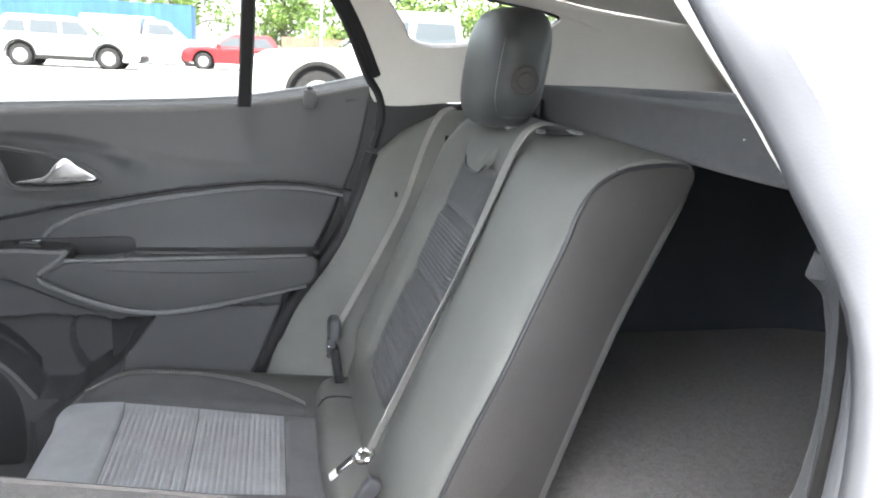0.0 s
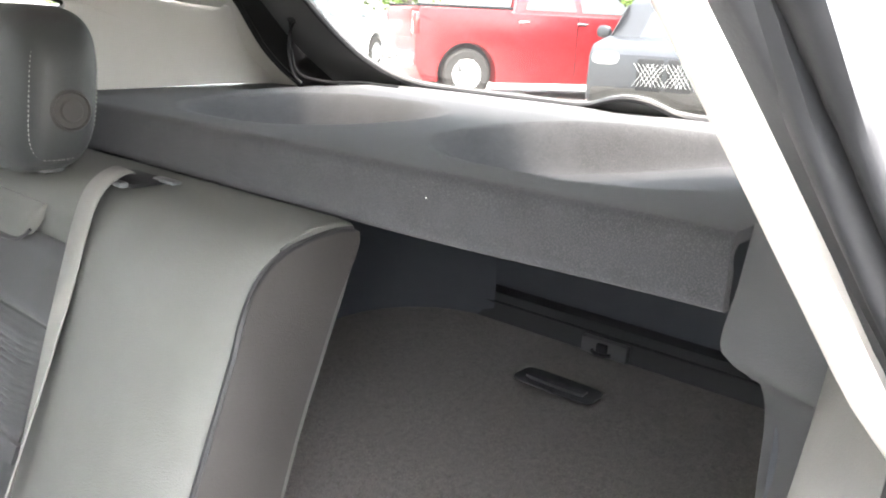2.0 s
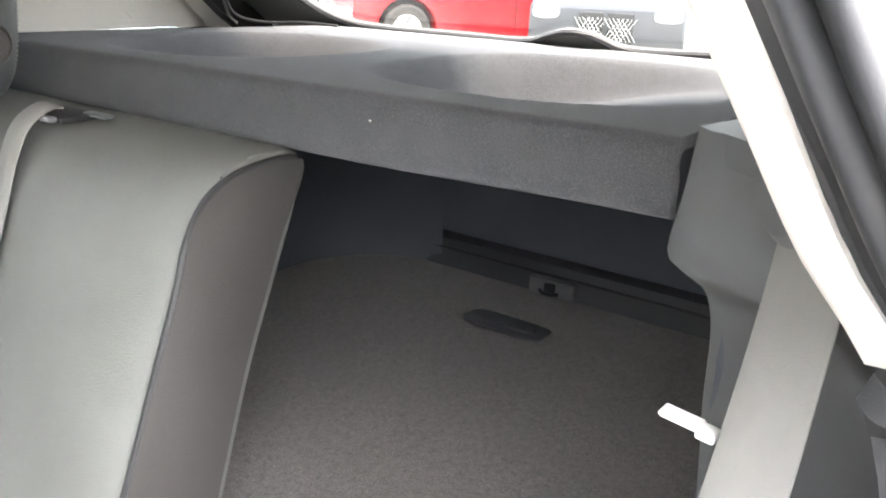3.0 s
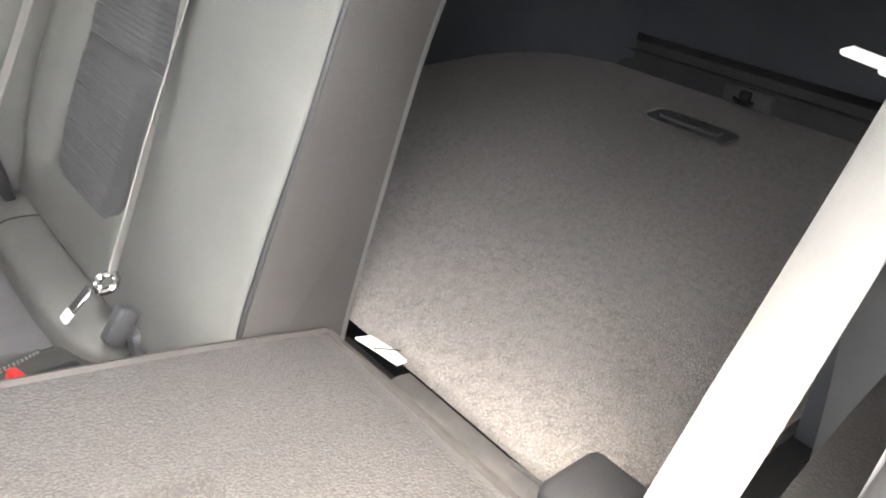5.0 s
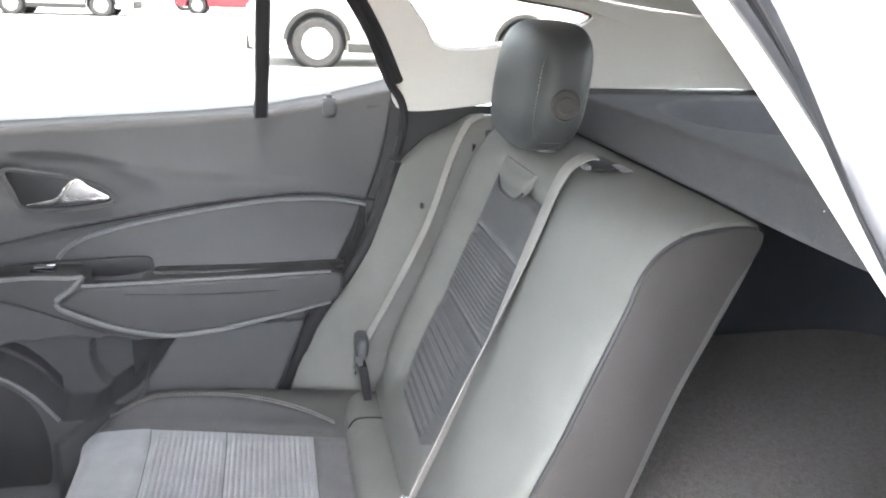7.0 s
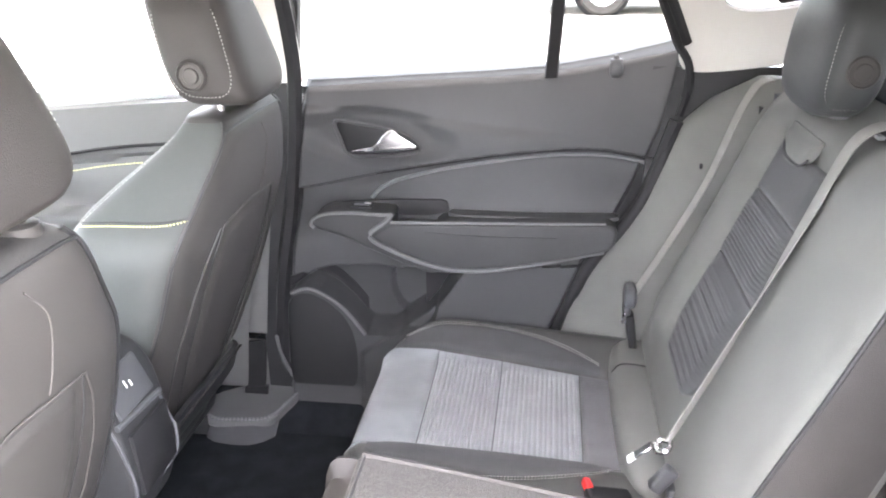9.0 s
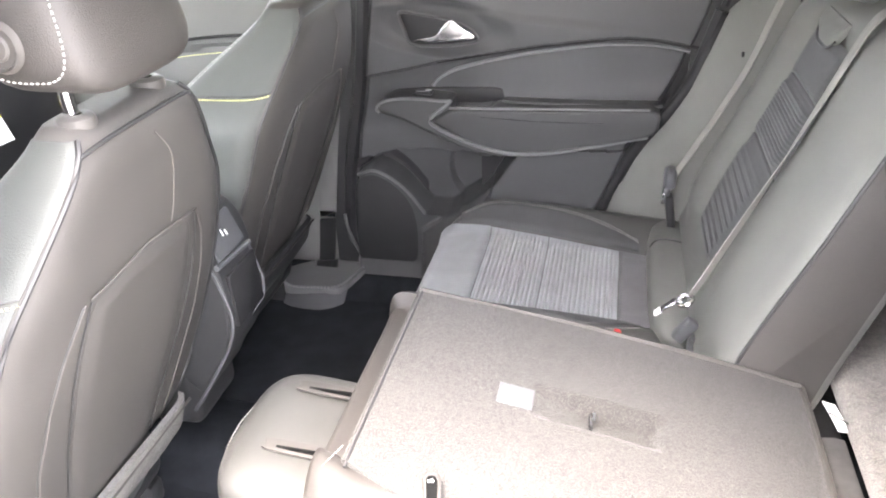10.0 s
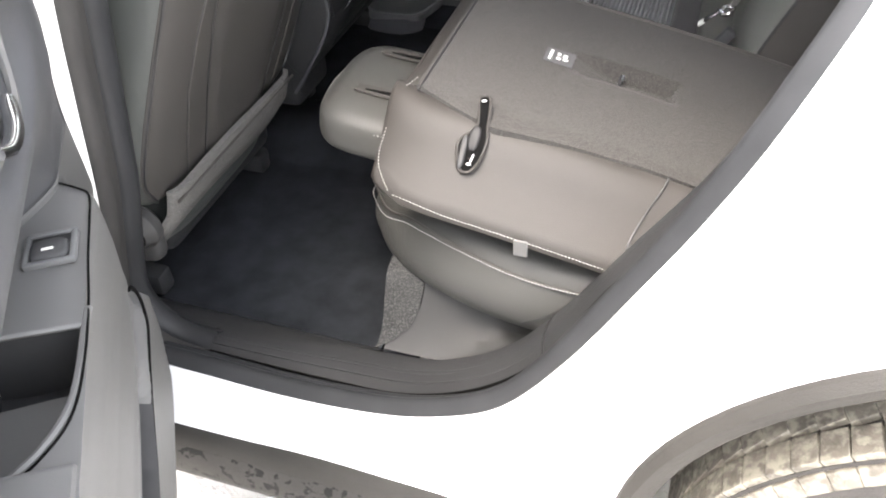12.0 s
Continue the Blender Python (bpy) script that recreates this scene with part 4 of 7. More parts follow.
def far_rear_door(name, label):
    def fix(g):
        return g
    up = fix
    th = thing(name, fix(([(-0.75, 0.75, 0.3)], []))[0][0], label, "car door")
    nu, nv = 240, 250
    rows = []
    for i in range(nu):
        row = []
        for j in range(nv):
            z0 = 0.30 + 0.80 * j / (nv - 1)
            xf = along([(0.28, -0.77), (0.33, -0.795), (0.42, -0.80), (0.63, -0.772), (0.85, -0.748), (1.08, -0.717), (1.2, -0.71)], z0)
            xr = along([(0.28, -0.33), (0.45, -0.20), (0.56, -0.135), (0.707, -0.074), (0.78, -0.02), (0.848, 0.025), (0.95, 0.068), (1.031, 0.090), (1.08, 0.10), (1.118, 0.095)], z0)
            x = xf + (xr - xf) * i / (nu - 1)
            z = 0.30 + (z0 - 0.30) * (door_top(x) - 0.30) / 0.80
            rim = 0.03 * (ease(0.02, 0.0, x - xf) + ease(0.02, 0.0, xr - x))
            row.append((x, 0.715 - door_relief(x, z) + rim, z))
        rows.append(row)
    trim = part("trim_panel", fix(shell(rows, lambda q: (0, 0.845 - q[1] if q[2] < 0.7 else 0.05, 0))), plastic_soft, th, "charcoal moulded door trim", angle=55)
    lip = [Vector((q.x, 0.7135 - door_relief(q.x, q.z), q.z)) for q in curve([(-0.566, 0, 0.829), (-0.556, 0, 0.842), (-0.538, 0, 0.856), (-0.499, 0, 0.875), (-0.429, 0, 0.895), (-0.307, 0, 0.918), (-0.20, 0, 0.933), (-0.13, 0, 0.938), (-0.05, 0, 0.936), (0.02, 0, 0.925), (0.06, 0, 0.915)], 60)]
    part("accent_strip", up(tube(lip, 0.0065, 6, 0.7)), satin_grey, th, "satin grey accent strip")
    gap = [(x, 0.715 - door_relief(x, door_crease(x) - 0.004) - 0.001, door_crease(x) - 0.004) for x in [-0.55 + 0.61 * k / 40 for k in range(41)]]
    part("parting_line", up(tube(gap, 0.0042)), plastic_black, th)
    armrest_far(th, fix)
    # handle
    bez = [(-0.634, 1.009), (-0.625, 0.970), (-0.608, 0.936), (-0.55, 0.933), (-0.484, 0.939), (-0.450, 0.948), (-0.462, 0.968), (-0.490, 0.984), (-0.53, 0.996), (-0.58, 1.004)]
    cup = part("handle_bezel", up(slab(plan(bez, 60), 0.008, at_y(0.700), 0.002)), plastic_black, th, "black handle cup")
    rim = [(p[0], 0.690, p[1]) for p in plan(bez, 60)]
    part("bezel_rim", up(tube(rim, 0.0045, 6, closed=True)), plastic_soft, cup)
    lever = plan([(-0.603, 0.944), (-0.575, 0.951), (-0.548, 0.958), (-0.530, 0.980), (-0.518, 0.991), (-0.505, 0.993), (-0.490, 0.980), (-0.460, 0.962), (-0.456, 0.955), (-0.470, 0.950), (-0.55, 0.941)], 60)
    part("handle_lever", up(slab(lever, 0.011, at_y(0.692), 0.004, 3)), chrome, cup, "chrome inner door lever")
    part("lock_knob", up(join(disc((-0.044, 0.702, 1.141), 0.014, 0.004, "z"), disc((-0.044, 0.702, 1.146), 0.0055, 0.010, "z"), puff((-0.044, 0.693, 1.124), (0.014, 0.010, 0.017), 3, 8))), plastic, th, "dark lock knob")
    # speaker
    rim = curve([(-0.766, 0, 0.598), (-0.727, 0, 0.612), (-0.695, 0, 0.603), (-0.66, 0, 0.581), (-0.63, 0, 0.552), (-0.608, 0, 0.523), (-0.590, 0, 0.498)], 40)
    part("speaker_rim", fix(tube([(q.x, 0.7135 - door_relief(q.x, q.z - 0.016), q.z) for q in rim], 0.0042, 8)), plastic_grey, th, "mid grey rim of the speaker panel")
    # Black sheet over the recess paints the pocket's shade.
    liner = [[(x, 0.711 - door_relief(x, z), z) for z in [speaker_top(x) + 0.010 + 0.030 * k / 6 for k in range(7)]] for x in [-0.762 + 0.165 * i / 24 for i in range(25)]]
    part("pocket_shade", fix(shell(liner, (0, 0.003, 0))), plastic_black, th, "map pocket recess, its shade painted as a black sheet", angle=70)
    part("speaker_grille", fix(slab(plan([(-0.782, 0.37), (-0.778, 0.54), (-0.766, 0.584), (-0.730, 0.600), (-0.695, 0.590), (-0.664, 0.568), (-0.636, 0.536), (-0.618, 0.49), (-0.612, 0.42), (-0.625, 0.35), (-0.69, 0.325), (-0.755, 0.335)], 60), 0.010, at_y(0.724 - door_relief(-0.70, 0.48)), 0.004)), plastic_deep, th, "dark speaker grille panel")
    # glass and its frame
    def sp(x, z):
        return Vector((x, side_y(z), z))
    g1 = part("window_pane", fix(sheet([[sp(x, z) + Vector((0, 0.03, 0)) for x in (x0, x1)] for x0, x1, z in ((-0.72, -0.165, 1.06), (-0.71, -0.16, 1.15), (-0.70, -0.155, 1.41))])), window_glass, th, "clear door window")
    g2 = part("window_pane", fix(sheet([[sp(x, z) + Vector((0, 0.031, 0)) for x in (x0, x1)] for x0, x1, z in ((-0.16, 0.10, 1.10), (-0.16, 0.07, 1.19), (-0.15, -0.05, 1.40))])), window_glass, th, "clear quarter window")
    g1.visible_shadow = g2.visible_shadow = False
    part("window_divider", fix(shell([[sp(x - 0.0135, z), sp(x - 0.010, z) + Vector((0, -0.006, 0)), sp(x + 0.010, z) + Vector((0, -0.006, 0)), sp(x + 0.0135, z)] for x, z in ((-0.174, 1.105), (-0.168, 1.20), (-0.158, 1.40))], (0, 0.02, 0))), plastic_black, th, "black window divider")
    part("window_frame", fix(tube(curve([sp(-0.725, 1.06), sp(-0.71, 1.20), sp(-0.705, 1.36), sp(-0.66, 1.412), sp(-0.4, 1.415), sp(-0.09, 1.408), sp(-0.03, 1.375), sp(0.035, 1.28), sp(0.085, 1.18)], 60), 0.012, 8)), plastic_black, th)
    skin = [[(x, y + 0.0, z) for y, z in ((0.86, 0.30), (0.885, 0.45), (0.89, 0.65), (0.87, 0.9), (0.81, 1.06), (0.745, door_top(x) - 0.01))] for x in (-0.80, -0.6, -0.4, -0.2, -0.05)]
    # Rubber seal drawn fat, its black also painting the shadow band.
    part("rear_edge_seal_and_shadow", fix(tube(curve([(-0.155, 0.690, 0.52), (-0.122, 0.688, 0.60), (-0.070, 0.684, 0.707), (-0.008, 0.682, 0.79), (0.030, 0.684, 0.85), (0.062, 0.690, 0.93), (0.085, 0.696, 1.02)], 50), 0.015, 10)), rubber, th, "black rubber seal along the door's rear edge, widened to draw the shadow band")
    part("outer_skin", fix(shell(skin, (0, -0.008, 0))), paint_white, th, "white door skin")
    part("door_edge", fix(shell([[(-0.80, 0.755, z), (-0.805, 0.80, z), (-0.80, 0.86, z)] for z in (0.32, 0.5, 0.8, 1.05)], (0.008, 0, 0))), plastic_grey, th, "grey door edge")
    part("edge_seal", fix(tube(curve([(-0.808, 0.775, 0.33), (-0.812, 0.775, 0.50), (-0.808, 0.772, 0.80), (-0.795, 0.768, 0.98)], 30), 0.012, 8)), plastic_soft, th, "soft door edge seal")
    part("edge_strip", fix(tube(curve([(-0.812, 0.822, 0.33), (-0.816, 0.822, 0.50), (-0.812, 0.820, 0.80)], 30), 0.010, 8)), rubber, th, "black rubber edge strip")
    part("door_bottom", fix(box((-0.5, 0.80, 0.30), (0.58, 0.11, 0.02), 0.006)), paint_white, th)
    return th


far_rear_door("rear_door", "closed far rear door with charcoal trim and chrome lever")


# ---- near rear door, swung open: u runs from the hinge to the latch, n inwards ----
SWING_AT, SWING_BY = Vector((-0.943, -0.816, 0)), radians(56)


def W(u, n, z):
    return SWING_AT + Vector((u * math.cos(SWING_BY) + n * math.sin(SWING_BY), -u * math.sin(SWING_BY) + n * math.cos(SWING_BY), z))


def pocket_band(u):
    """Lower and upper edge of the long door pocket."""
    return along([(0.234, 0.640), (0.315, 0.622), (0.379, 0.594), (0.453, 0.574), (0.6, 0.562)], u), along([(0.25, 0.692), (0.272, 0.686), (0.335, 0.658), (0.41, 0.643), (0.492, 0.637), (0.6, 0.632)], u)


def near_trim(u, z):
    """How far the open door's inner trim stands inwards."""
    if z > 0.831:
        low = 0.165 - 0.055 * ease(0.22, 0.34, u)
        top = 0.184 + 0.02 * ease(0.10, 0.22, u) + 0.06 * (z - 1.0) - 0.03 * ease(1.155, 1.185, z)
        n = low + (top - low) * ease(0.835, 0.985, z)
        n -= 0.010 * ease(0.0, 0.012, 0.905 + 0.10 * (u - 0.3) - z) * ease(0.30, 0.42, u)
        r = math.hypot((u - 0.395) / 0.16, (z - 1.042) / 0.062)
        return n - 0.016 * (1 - ease(0.55, 1.0, r)) * ease(0.20, 0.30, u)
    face = along([(0.33, 0.11), (0.345, 0.150), (0.37, 0.168), (0.41, 0.181), (0.46, 0.191), (0.57, 0.196), (0.590, 0.198), (0.605, 0.201), (0.630, 0.202), (0.640, 0.200), (0.66, 0.198), (0.715, 0.1985), (0.735, 0.200), (0.765, 0.202), (0.80, 0.2025), (0.822, 0.202), (0.831, 0.198)], z)
    low, high = pocket_band(u)
    face -= (0.010 + 0.080 * ease(0.33, 0.45, u)) * ease(low - 0.002, low + 0.008, z) * ease(high + 0.004, high - 0.006, z) * ease(0.240, 0.262, u)
    if z > 0.64:
        base = 0.165 - 0.02 * ease(0.75, 0.66, z)
        return base + (face - base) * ease(0.200, 0.256, u)
    start = along([(0.33, 0.215), (0.45, 0.185), (0.53, 0.148), (0.575, 0.155), (0.61, 0.170), (0.645, 0.20)], z)
    return 0.09 + (face - 0.09) * ease(start - 0.02, start + 0.026, u)


def near_rear_door():
    th = thing("rear_door", tuple(W(0.1, 0, 0.3)), "open near rear door with charcoal trim panel", "car door")
    us = [0.10 + 0.0055 * i for i in range(100)] + [0.655 + 0.012 * i for i in range(25)]
    zs = [0.33 + 0.0055 * j for j in range(91)] + [0.8315 + 0.006 * j for j in range(60)]
    pts = [tuple(W(u, near_trim(u, z), z)) for u in us for z in zs]
    nz = len(zs)
    faces, upper = [], []
    for i in range(len(us) - 1):
        for j in range(nz - 1):
            opened = 0.450 < us[i] < 0.605 - 0.05 * (0.2 - near_trim(us[i], zs[j])) and 0.818 < zs[j] < 0.838
            if not opened:
                (upper if zs[j] > 0.84 else faces).append((i * nz + j, (i + 1) * nz + j, (i + 1) * nz + j + 1, i * nz + j + 1))
    for name, chosen, skin in (("trim_panel", faces, plastic_door_lit), ("upper_trim", upper, plastic)):
        used = sorted({k for f in chosen for k in f})
        at = {k: n for n, k in enumerate(used)}
        trim = part(name, ([pts[k] for k in used], [tuple(at[k] for k in f) for f in chosen]), skin, th, "charcoal moulded door trim", angle=50)
        thick = trim.modifiers.new("thickness", "SOLIDIFY")
        thick.thickness, thick.offset = 0.005, 0.0
    # pull cup behind the switch pod
    path = [(0.197, 0.822), (0.193, 0.805), (0.187, 0.765), (0.178, 0.746), (0.140, 0.740), (0.100, 0.746), (0.090, 0.80), (0.095, 0.838)]
    cup = [[W(u, n - 0.05 * ease(0.55, 0.62, u) * ease(0.12, 0.19, n), z + 0.02 * ease(0.52, 0.60, u) * ease(0.80, 0.76, z)) for n, z in path] for u in (0.447, 0.46, 0.49, 0.52, 0.55, 0.58, 0.61)]
    well = part("pull_cup", shell(cup, (0, 0, -0.003)), plastic_deep, th, "dark pull cup", angle=60)
    part("cup_end", shell([[W(0.448, 0.10 + 0.095 * k / 6, z) for k in range(7)] for z in (0.742, 0.78, 0.826)], tuple(W(-0.004, 0, 0) - SWING_AT)), plastic_deep, well)
    part("cup_step", shell([[W(u, n, 0.754 + 0.03 * (n - 0.10)) for n in (0.095, 0.13, 0.16, 0.178)] for u in (0.470, 0.50, 0.535, 0.57, 0.605)], (0, 0, -0.006)), plastic_door_lit, well, "grey floor of the cup")
    part("cup_rim", tube(curve([W(0.430, 0.206, 0.826), W(0.46, 0.203, 0.824), W(0.51, 0.200, 0.822), W(0.55, 0.192, 0.821), W(0.585, 0.172, 0.821), W(0.61, 0.145, 0.822), W(0.63, 0.11, 0.824)], 50), 0.0045, 8), plastic_door_lit, th, "rounded cup rim")
    edge = curve([W(0.50, 0.200, 0), W(0.55, 0.192, 0), W(0.585, 0.172, 0), W(0.61, 0.145, 0), W(0.63, 0.11, 0)], 24)
    side = curve([W(0.50, 0.206, 0), W(0.56, 0.206, 0), W(0.62, 0.206, 0), W(0.67, 0.200, 0), W(0.69, 0.12, 0)], 24)
    part("armrest_top", shell([[a.lerp(b, k / 4) + Vector((0, 0, 0.8215)) for k in range(5)] for a, b in zip(edge, side)], (0, 0, -0.004)), plastic_door_lit, th)
    # switch pod: parting line, bezel and switch
    part("pod_seam", tube(curve([W(0.225, 0.166, 0.836), W(0.238, 0.186, 0.8335), W(0.252, 0.199, 0.831), (W(0.30, 0.2015, 0.830)), W(0.36, 0.203, 0.830), W(0.43, 0.2065, 0.829), W(0.50, 0.205, 0.826), W(0.555, 0.197, 0.824), W(0.59, 0.176, 0.823), W(0.625, 0.14, 0.824)], 80), 0.0013), slot_dark, th, "dark parting line")
    part("pod_edge_seam", tube(curve([W(0.225, 0.166, 0.837), W(0.262, 0.142, 0.838), W(0.316, 0.116, 0.838), W(0.40, 0.111, 0.838)], 30), 0.0016), slot_dark, th)
    pm_ = Matrix.Translation(W(0.338, 0.167, 0.834)) @ Matrix.Rotation(-SWING_BY, 4, "Z") @ Matrix.Diagonal((0.68, 0.82, 1, 1))
    bezel = part("switch_bezel", moved(join(box((-0.033, 0, 0), (0.010, 0.062, 0.008), 0.003), box((0.033, 0, 0), (0.010, 0.062, 0.008), 0.003), box((0, 0.028, 0), (0.066, 0.009, 0.008), 0.003), box((0, -0.028, 0), (0.066, 0.009, 0.008), 0.003)), pm_), plastic_grey, th, "grey switch bezel")
    part("switch_well", moved(box((0, 0, -0.001), (0.058, 0.050, 0.004), 0.001), pm_), plastic_black, bezel)
    part("window_switch", moved(puff((0.008, 0, 0.002), (0.022, 0.023, 0.0065), 3.5, 10), pm_), plastic_soft, bezel, "window switch")
    part("switch_mark", moved(box((0.014, 0, 0.0085), (0.005, 0.014, 0.001), 0), pm_), white_plastic, bezel, "small white window mark")
    # lower front: pocket wall painted pale where lit, dark sheet for shade, seam, slit
    seam = [W(0.268, 0.202, 0.694), W(0.250, 0.201, 0.684), W(0.240, 0.202, 0.665), W(0.240, 0.2035, 0.645)] + [W(u, near_trim(u, pocket_band(u)[0] - 0.020) + 0.004, pocket_band(u)[0] - 0.006) for u in (0.26, 0.29, 0.32, 0.36, 0.40, 0.45, 0.52, 0.60)]
    part("inset_seam", tube(curve(seam, 80), 0.0022), slot_dark, th)
    part("pocket_lip", tube(curve([W(u, near_trim(u, pocket_band(u)[1] + 0.010), pocket_band(u)[1] + 0.004) for u in (0.268, 0.30, 0.34, 0.38, 0.43, 0.50, 0.60)], 50), 0.0030, 8), plastic_door_lit, th, "rounded pocket lip")
    rows = []
    for u in (0.262, 0.28, 0.30, 0.32, 0.34, 0.36):
        low, high = pocket_band(u)
        rows.append([W(u, near_trim(u, low + (high - low) * k) + 0.002, low + (high - low) * k) for k in (0.14, 0.3, 0.5, 0.7, 0.86)])
    part("pocket_wall_lit", shell(rows, tuple(W(0, -0.003, 0) - SWING_AT)), plastic_grey, th, "door pocket wall, its lit end painted paler", angle=60)
    # Dark sheet laid in the pocket paints the shade of its depth.
    rows = []
    for k in range(41):
        u = 0.372 + 0.24 * k / 40
        low, high = pocket_band(u)
        rows.append([W(u, n, z) for n, z in ((0.2035, low + 0.004), (0.185, low + 0.012), (0.160, low + 0.014), (0.135, low + 0.016), (0.127, 0.5 * (low + high)), (0.127, high - 0.008))])
    part("pocket_wall_shade", shell(rows, tuple(W(0, -0.002, 0) - SWING_AT)), plastic_deep, th, "door pocket recess, its shade painted as a dark sheet", angle=70)
    part("panel_slit", tube(curve([W(0.205, 0.197, 0.585), W(0.25, 0.199, 0.592), W(0.31, 0.2, 0.595), W(0.36, 0.2, 0.588)], 24), 0.0014), slot_dark, th)
    # inner handle
    bez = [(0.305, 1.076), (0.321, 1.035), (0.340, 1.002), (0.368, 0.999), (0.443, 1.008), (0.487, 1.018), (0.475, 1.038), (0.430, 1.060), (0.373, 1.070)]
    lay = Matrix.Translation(SWING_AT) @ Matrix.Rotation(-SWING_BY, 4, "Z") @ Matrix(((1, 0, 0, 0), (0, 0, 1, 0.178), (0, 1, 0, 0), (0, 0, 0, 1)))
    hcup = part("handle_bezel", moved(slab(plan(bez, 60), 0.010, lay, 0.002), Matrix()), plastic_black, th, "black handle cup")
    part("bezel_rim", tube([W(p[0], 0.196, p[1]) for p in plan(bez, 60)], 0.0045, 6, closed=True), plastic_door_lit, hcup)
    part("handle_lever", tube(curve([W(0.36, 0.197, 1.018), W(0.40, 0.206, 1.014), W(0.445, 0.211, 1.021), W(0.468, 0.207, 1.031)], 24), 0.0075, 10, 0.7), chrome, hcup, "chrome inner door lever")
    # front and lower edges, skin, glass and hinge
    part("door_edge", shell([[W(0.112, n, z) for n in (0.155, 0.10, 0.04, -0.045)] for z in (0.34, 0.5, 0.7, 0.85)], tuple(W(0.006, 0, 0) - SWING_AT)), plastic_deep, th, "dark door edge")
    part("door_edge", shell([[W(0.112, n, z) for n in (0.165, 0.10, 0.04, -0.03)] for z in (0.851, 0.95, 1.05, 1.15)], tuple(W(0.006, 0, 0) - SWING_AT)), plastic_deep, th)
    part("edge_seal", tube(curve([W(0.116, 0.13, 0.345), W(0.112, 0.145, 0.50), W(0.108, 0.15, 0.70), W(0.106, 0.165, 0.90), W(0.106, 0.19, 1.15)], 40), 0.008, 8), rubber, th, "black rubber edge seal")
    part("outer_skin", shell([[W(u, n, z) for n, z in ((-0.045, 0.30), (-0.069, 0.45), (-0.074, 0.65), (-0.054, 0.9), (0.006, 1.08), (0.10, 1.16), (0.165, 1.178))] for u in (0.10, 0.3, 0.5, 0.7, 0.93)], tuple(W(0, 0.008, 0) - SWING_AT)), paint_white, th, "white door skin")
    part("door_bottom", shell([[W(u, n, z) for n, z in ((0.12, 0.335), (0.06, 0.31), (0.0, 0.295), (-0.045, 0.302))] for u in (0.11, 0.4, 0.7, 0.93)], (0, 0, 0.008)), paint_white, th, "white door underside")
    pane = part("window_pane", sheet([[W(u, n, z) for u in (0.20, 0.80)] for n, z in ((0.17, 1.15), (0.185, 1.22), (0.245, 1.41))]), window_glass, th, "clear door window")
    pane.visible_shadow = False
    part("window_frame", tube(curve([W(0.13, 0.175, 1.16), W(0.15, 0.19, 1.24), W(0.17, 0.235, 1.38), W(0.22, 0.25, 1.415), W(0.55, 0.25, 1.415), W(0.85, 0.245, 1.40), W(0.98, 0.18, 1.20)], 60), 0.012, 8), plastic_black, th)
    for z in (0.50, 0.86):
        part("hinge", join(box(tuple(W(0.07, 0.04, z)), (0.07, 0.03, 0.05), 0.006, 2, Matrix.Rotation(-SWING_BY, 4, "Z"))), paint_white, th, "white door hinge")
    return th


near_rear_door()


# ---- front doors, plain, seen past the front seats ----
def front_door(fix, label):
    th = thing("front_door", fix(([(-1.3, 0.75, 0.3)], []))[0][0], label, "car door")
    rows = []
    for i in range(60):
        x = -1.95 + 1.10 * i / 59
        row = []
        for j in range(60):
            z = 0.32 + (along([(-2, 0.985), (-1.304, 1.021), (-1.111, 1.037), (-0.8, 1.06)], x) - 0.32) * j / 59
            c = along([(-2, 0.845), (-1.287, 0.905), (-1.1, 0.927), (-0.8, 0.945)], x)
            d = 0.02 * ease(1.08, 1.05, z) + 0.02 * ease(c + 0.01, c - 0.06, z) - 0.022 * ease(c, c - 0.012, z) + 0.055 * ease(0.70, 0.72, z) * ease(0.80, 0.78, z)
            row.append((x, 0.715 - d, z))
        rows.append(row)
    part("trim_panel", fix(shell(rows, (0, 0.05, 0))), plastic_door_lit, th)
    line = [(x, 0.690, along([(-2, 0.81), (-1.287, 0.878), (-1.209, 0.892), (-1.12, 0.903), (-0.8, 0.925)], x)) for x in [-1.9 + 1.0 * k / 20 for k in range(21)]]
    part("accent_strip", fix(tube([(p[0], p[1] + 0.002, p[2] + 0.040) for p in line], 0.0045)), plastic_black, th)
    part("stitching", fix(dashes(line, 0.0013, 0.006, 0.003)), stitch_yellow, th, "pale yellow stitching")
    pn = part("window_pane", fix(sheet([[(x, side_y(z) + 0.03, z) for x in (x0, -0.82)] for x0, z in ((-1.95, 0.985), (-1.9, 1.12), (-1.62, 1.41))])), front_glass, th, "clear front door window")
    pn.visible_shadow = False
    part("window_frame", fix(tube([(-1.98, 0.71, 1.05), (-1.88, 0.66, 1.18), (-1.6, 0.575, 1.41), (-0.80, 0.575, 1.415), (-0.80, 0.70, 1.08)], 0.014, 8)), plastic_black, th)
    part("outer_skin", fix(shell([[(x, y, z) for y, z in ((0.86, 0.30), (0.885, 0.45), (0.89, 0.65), (0.87, 0.9), (0.81, 1.04), (0.745, 1.055))] for x in (-1.95, -1.5, -1.1, -0.82)], (0, -0.008, 0))), paint_white, th)


front_door(lambda g: g, "closed front passenger door with yellow stitched trim")
front_door(mirror, "closed driver door with charcoal trim")


# ---- rear bench cushion ----
bench = thing("rear_bench_cushion", (-0.25, 0, 0.28), "grey leatherette rear bench cushion with ribbed fabric centre", "car seat")


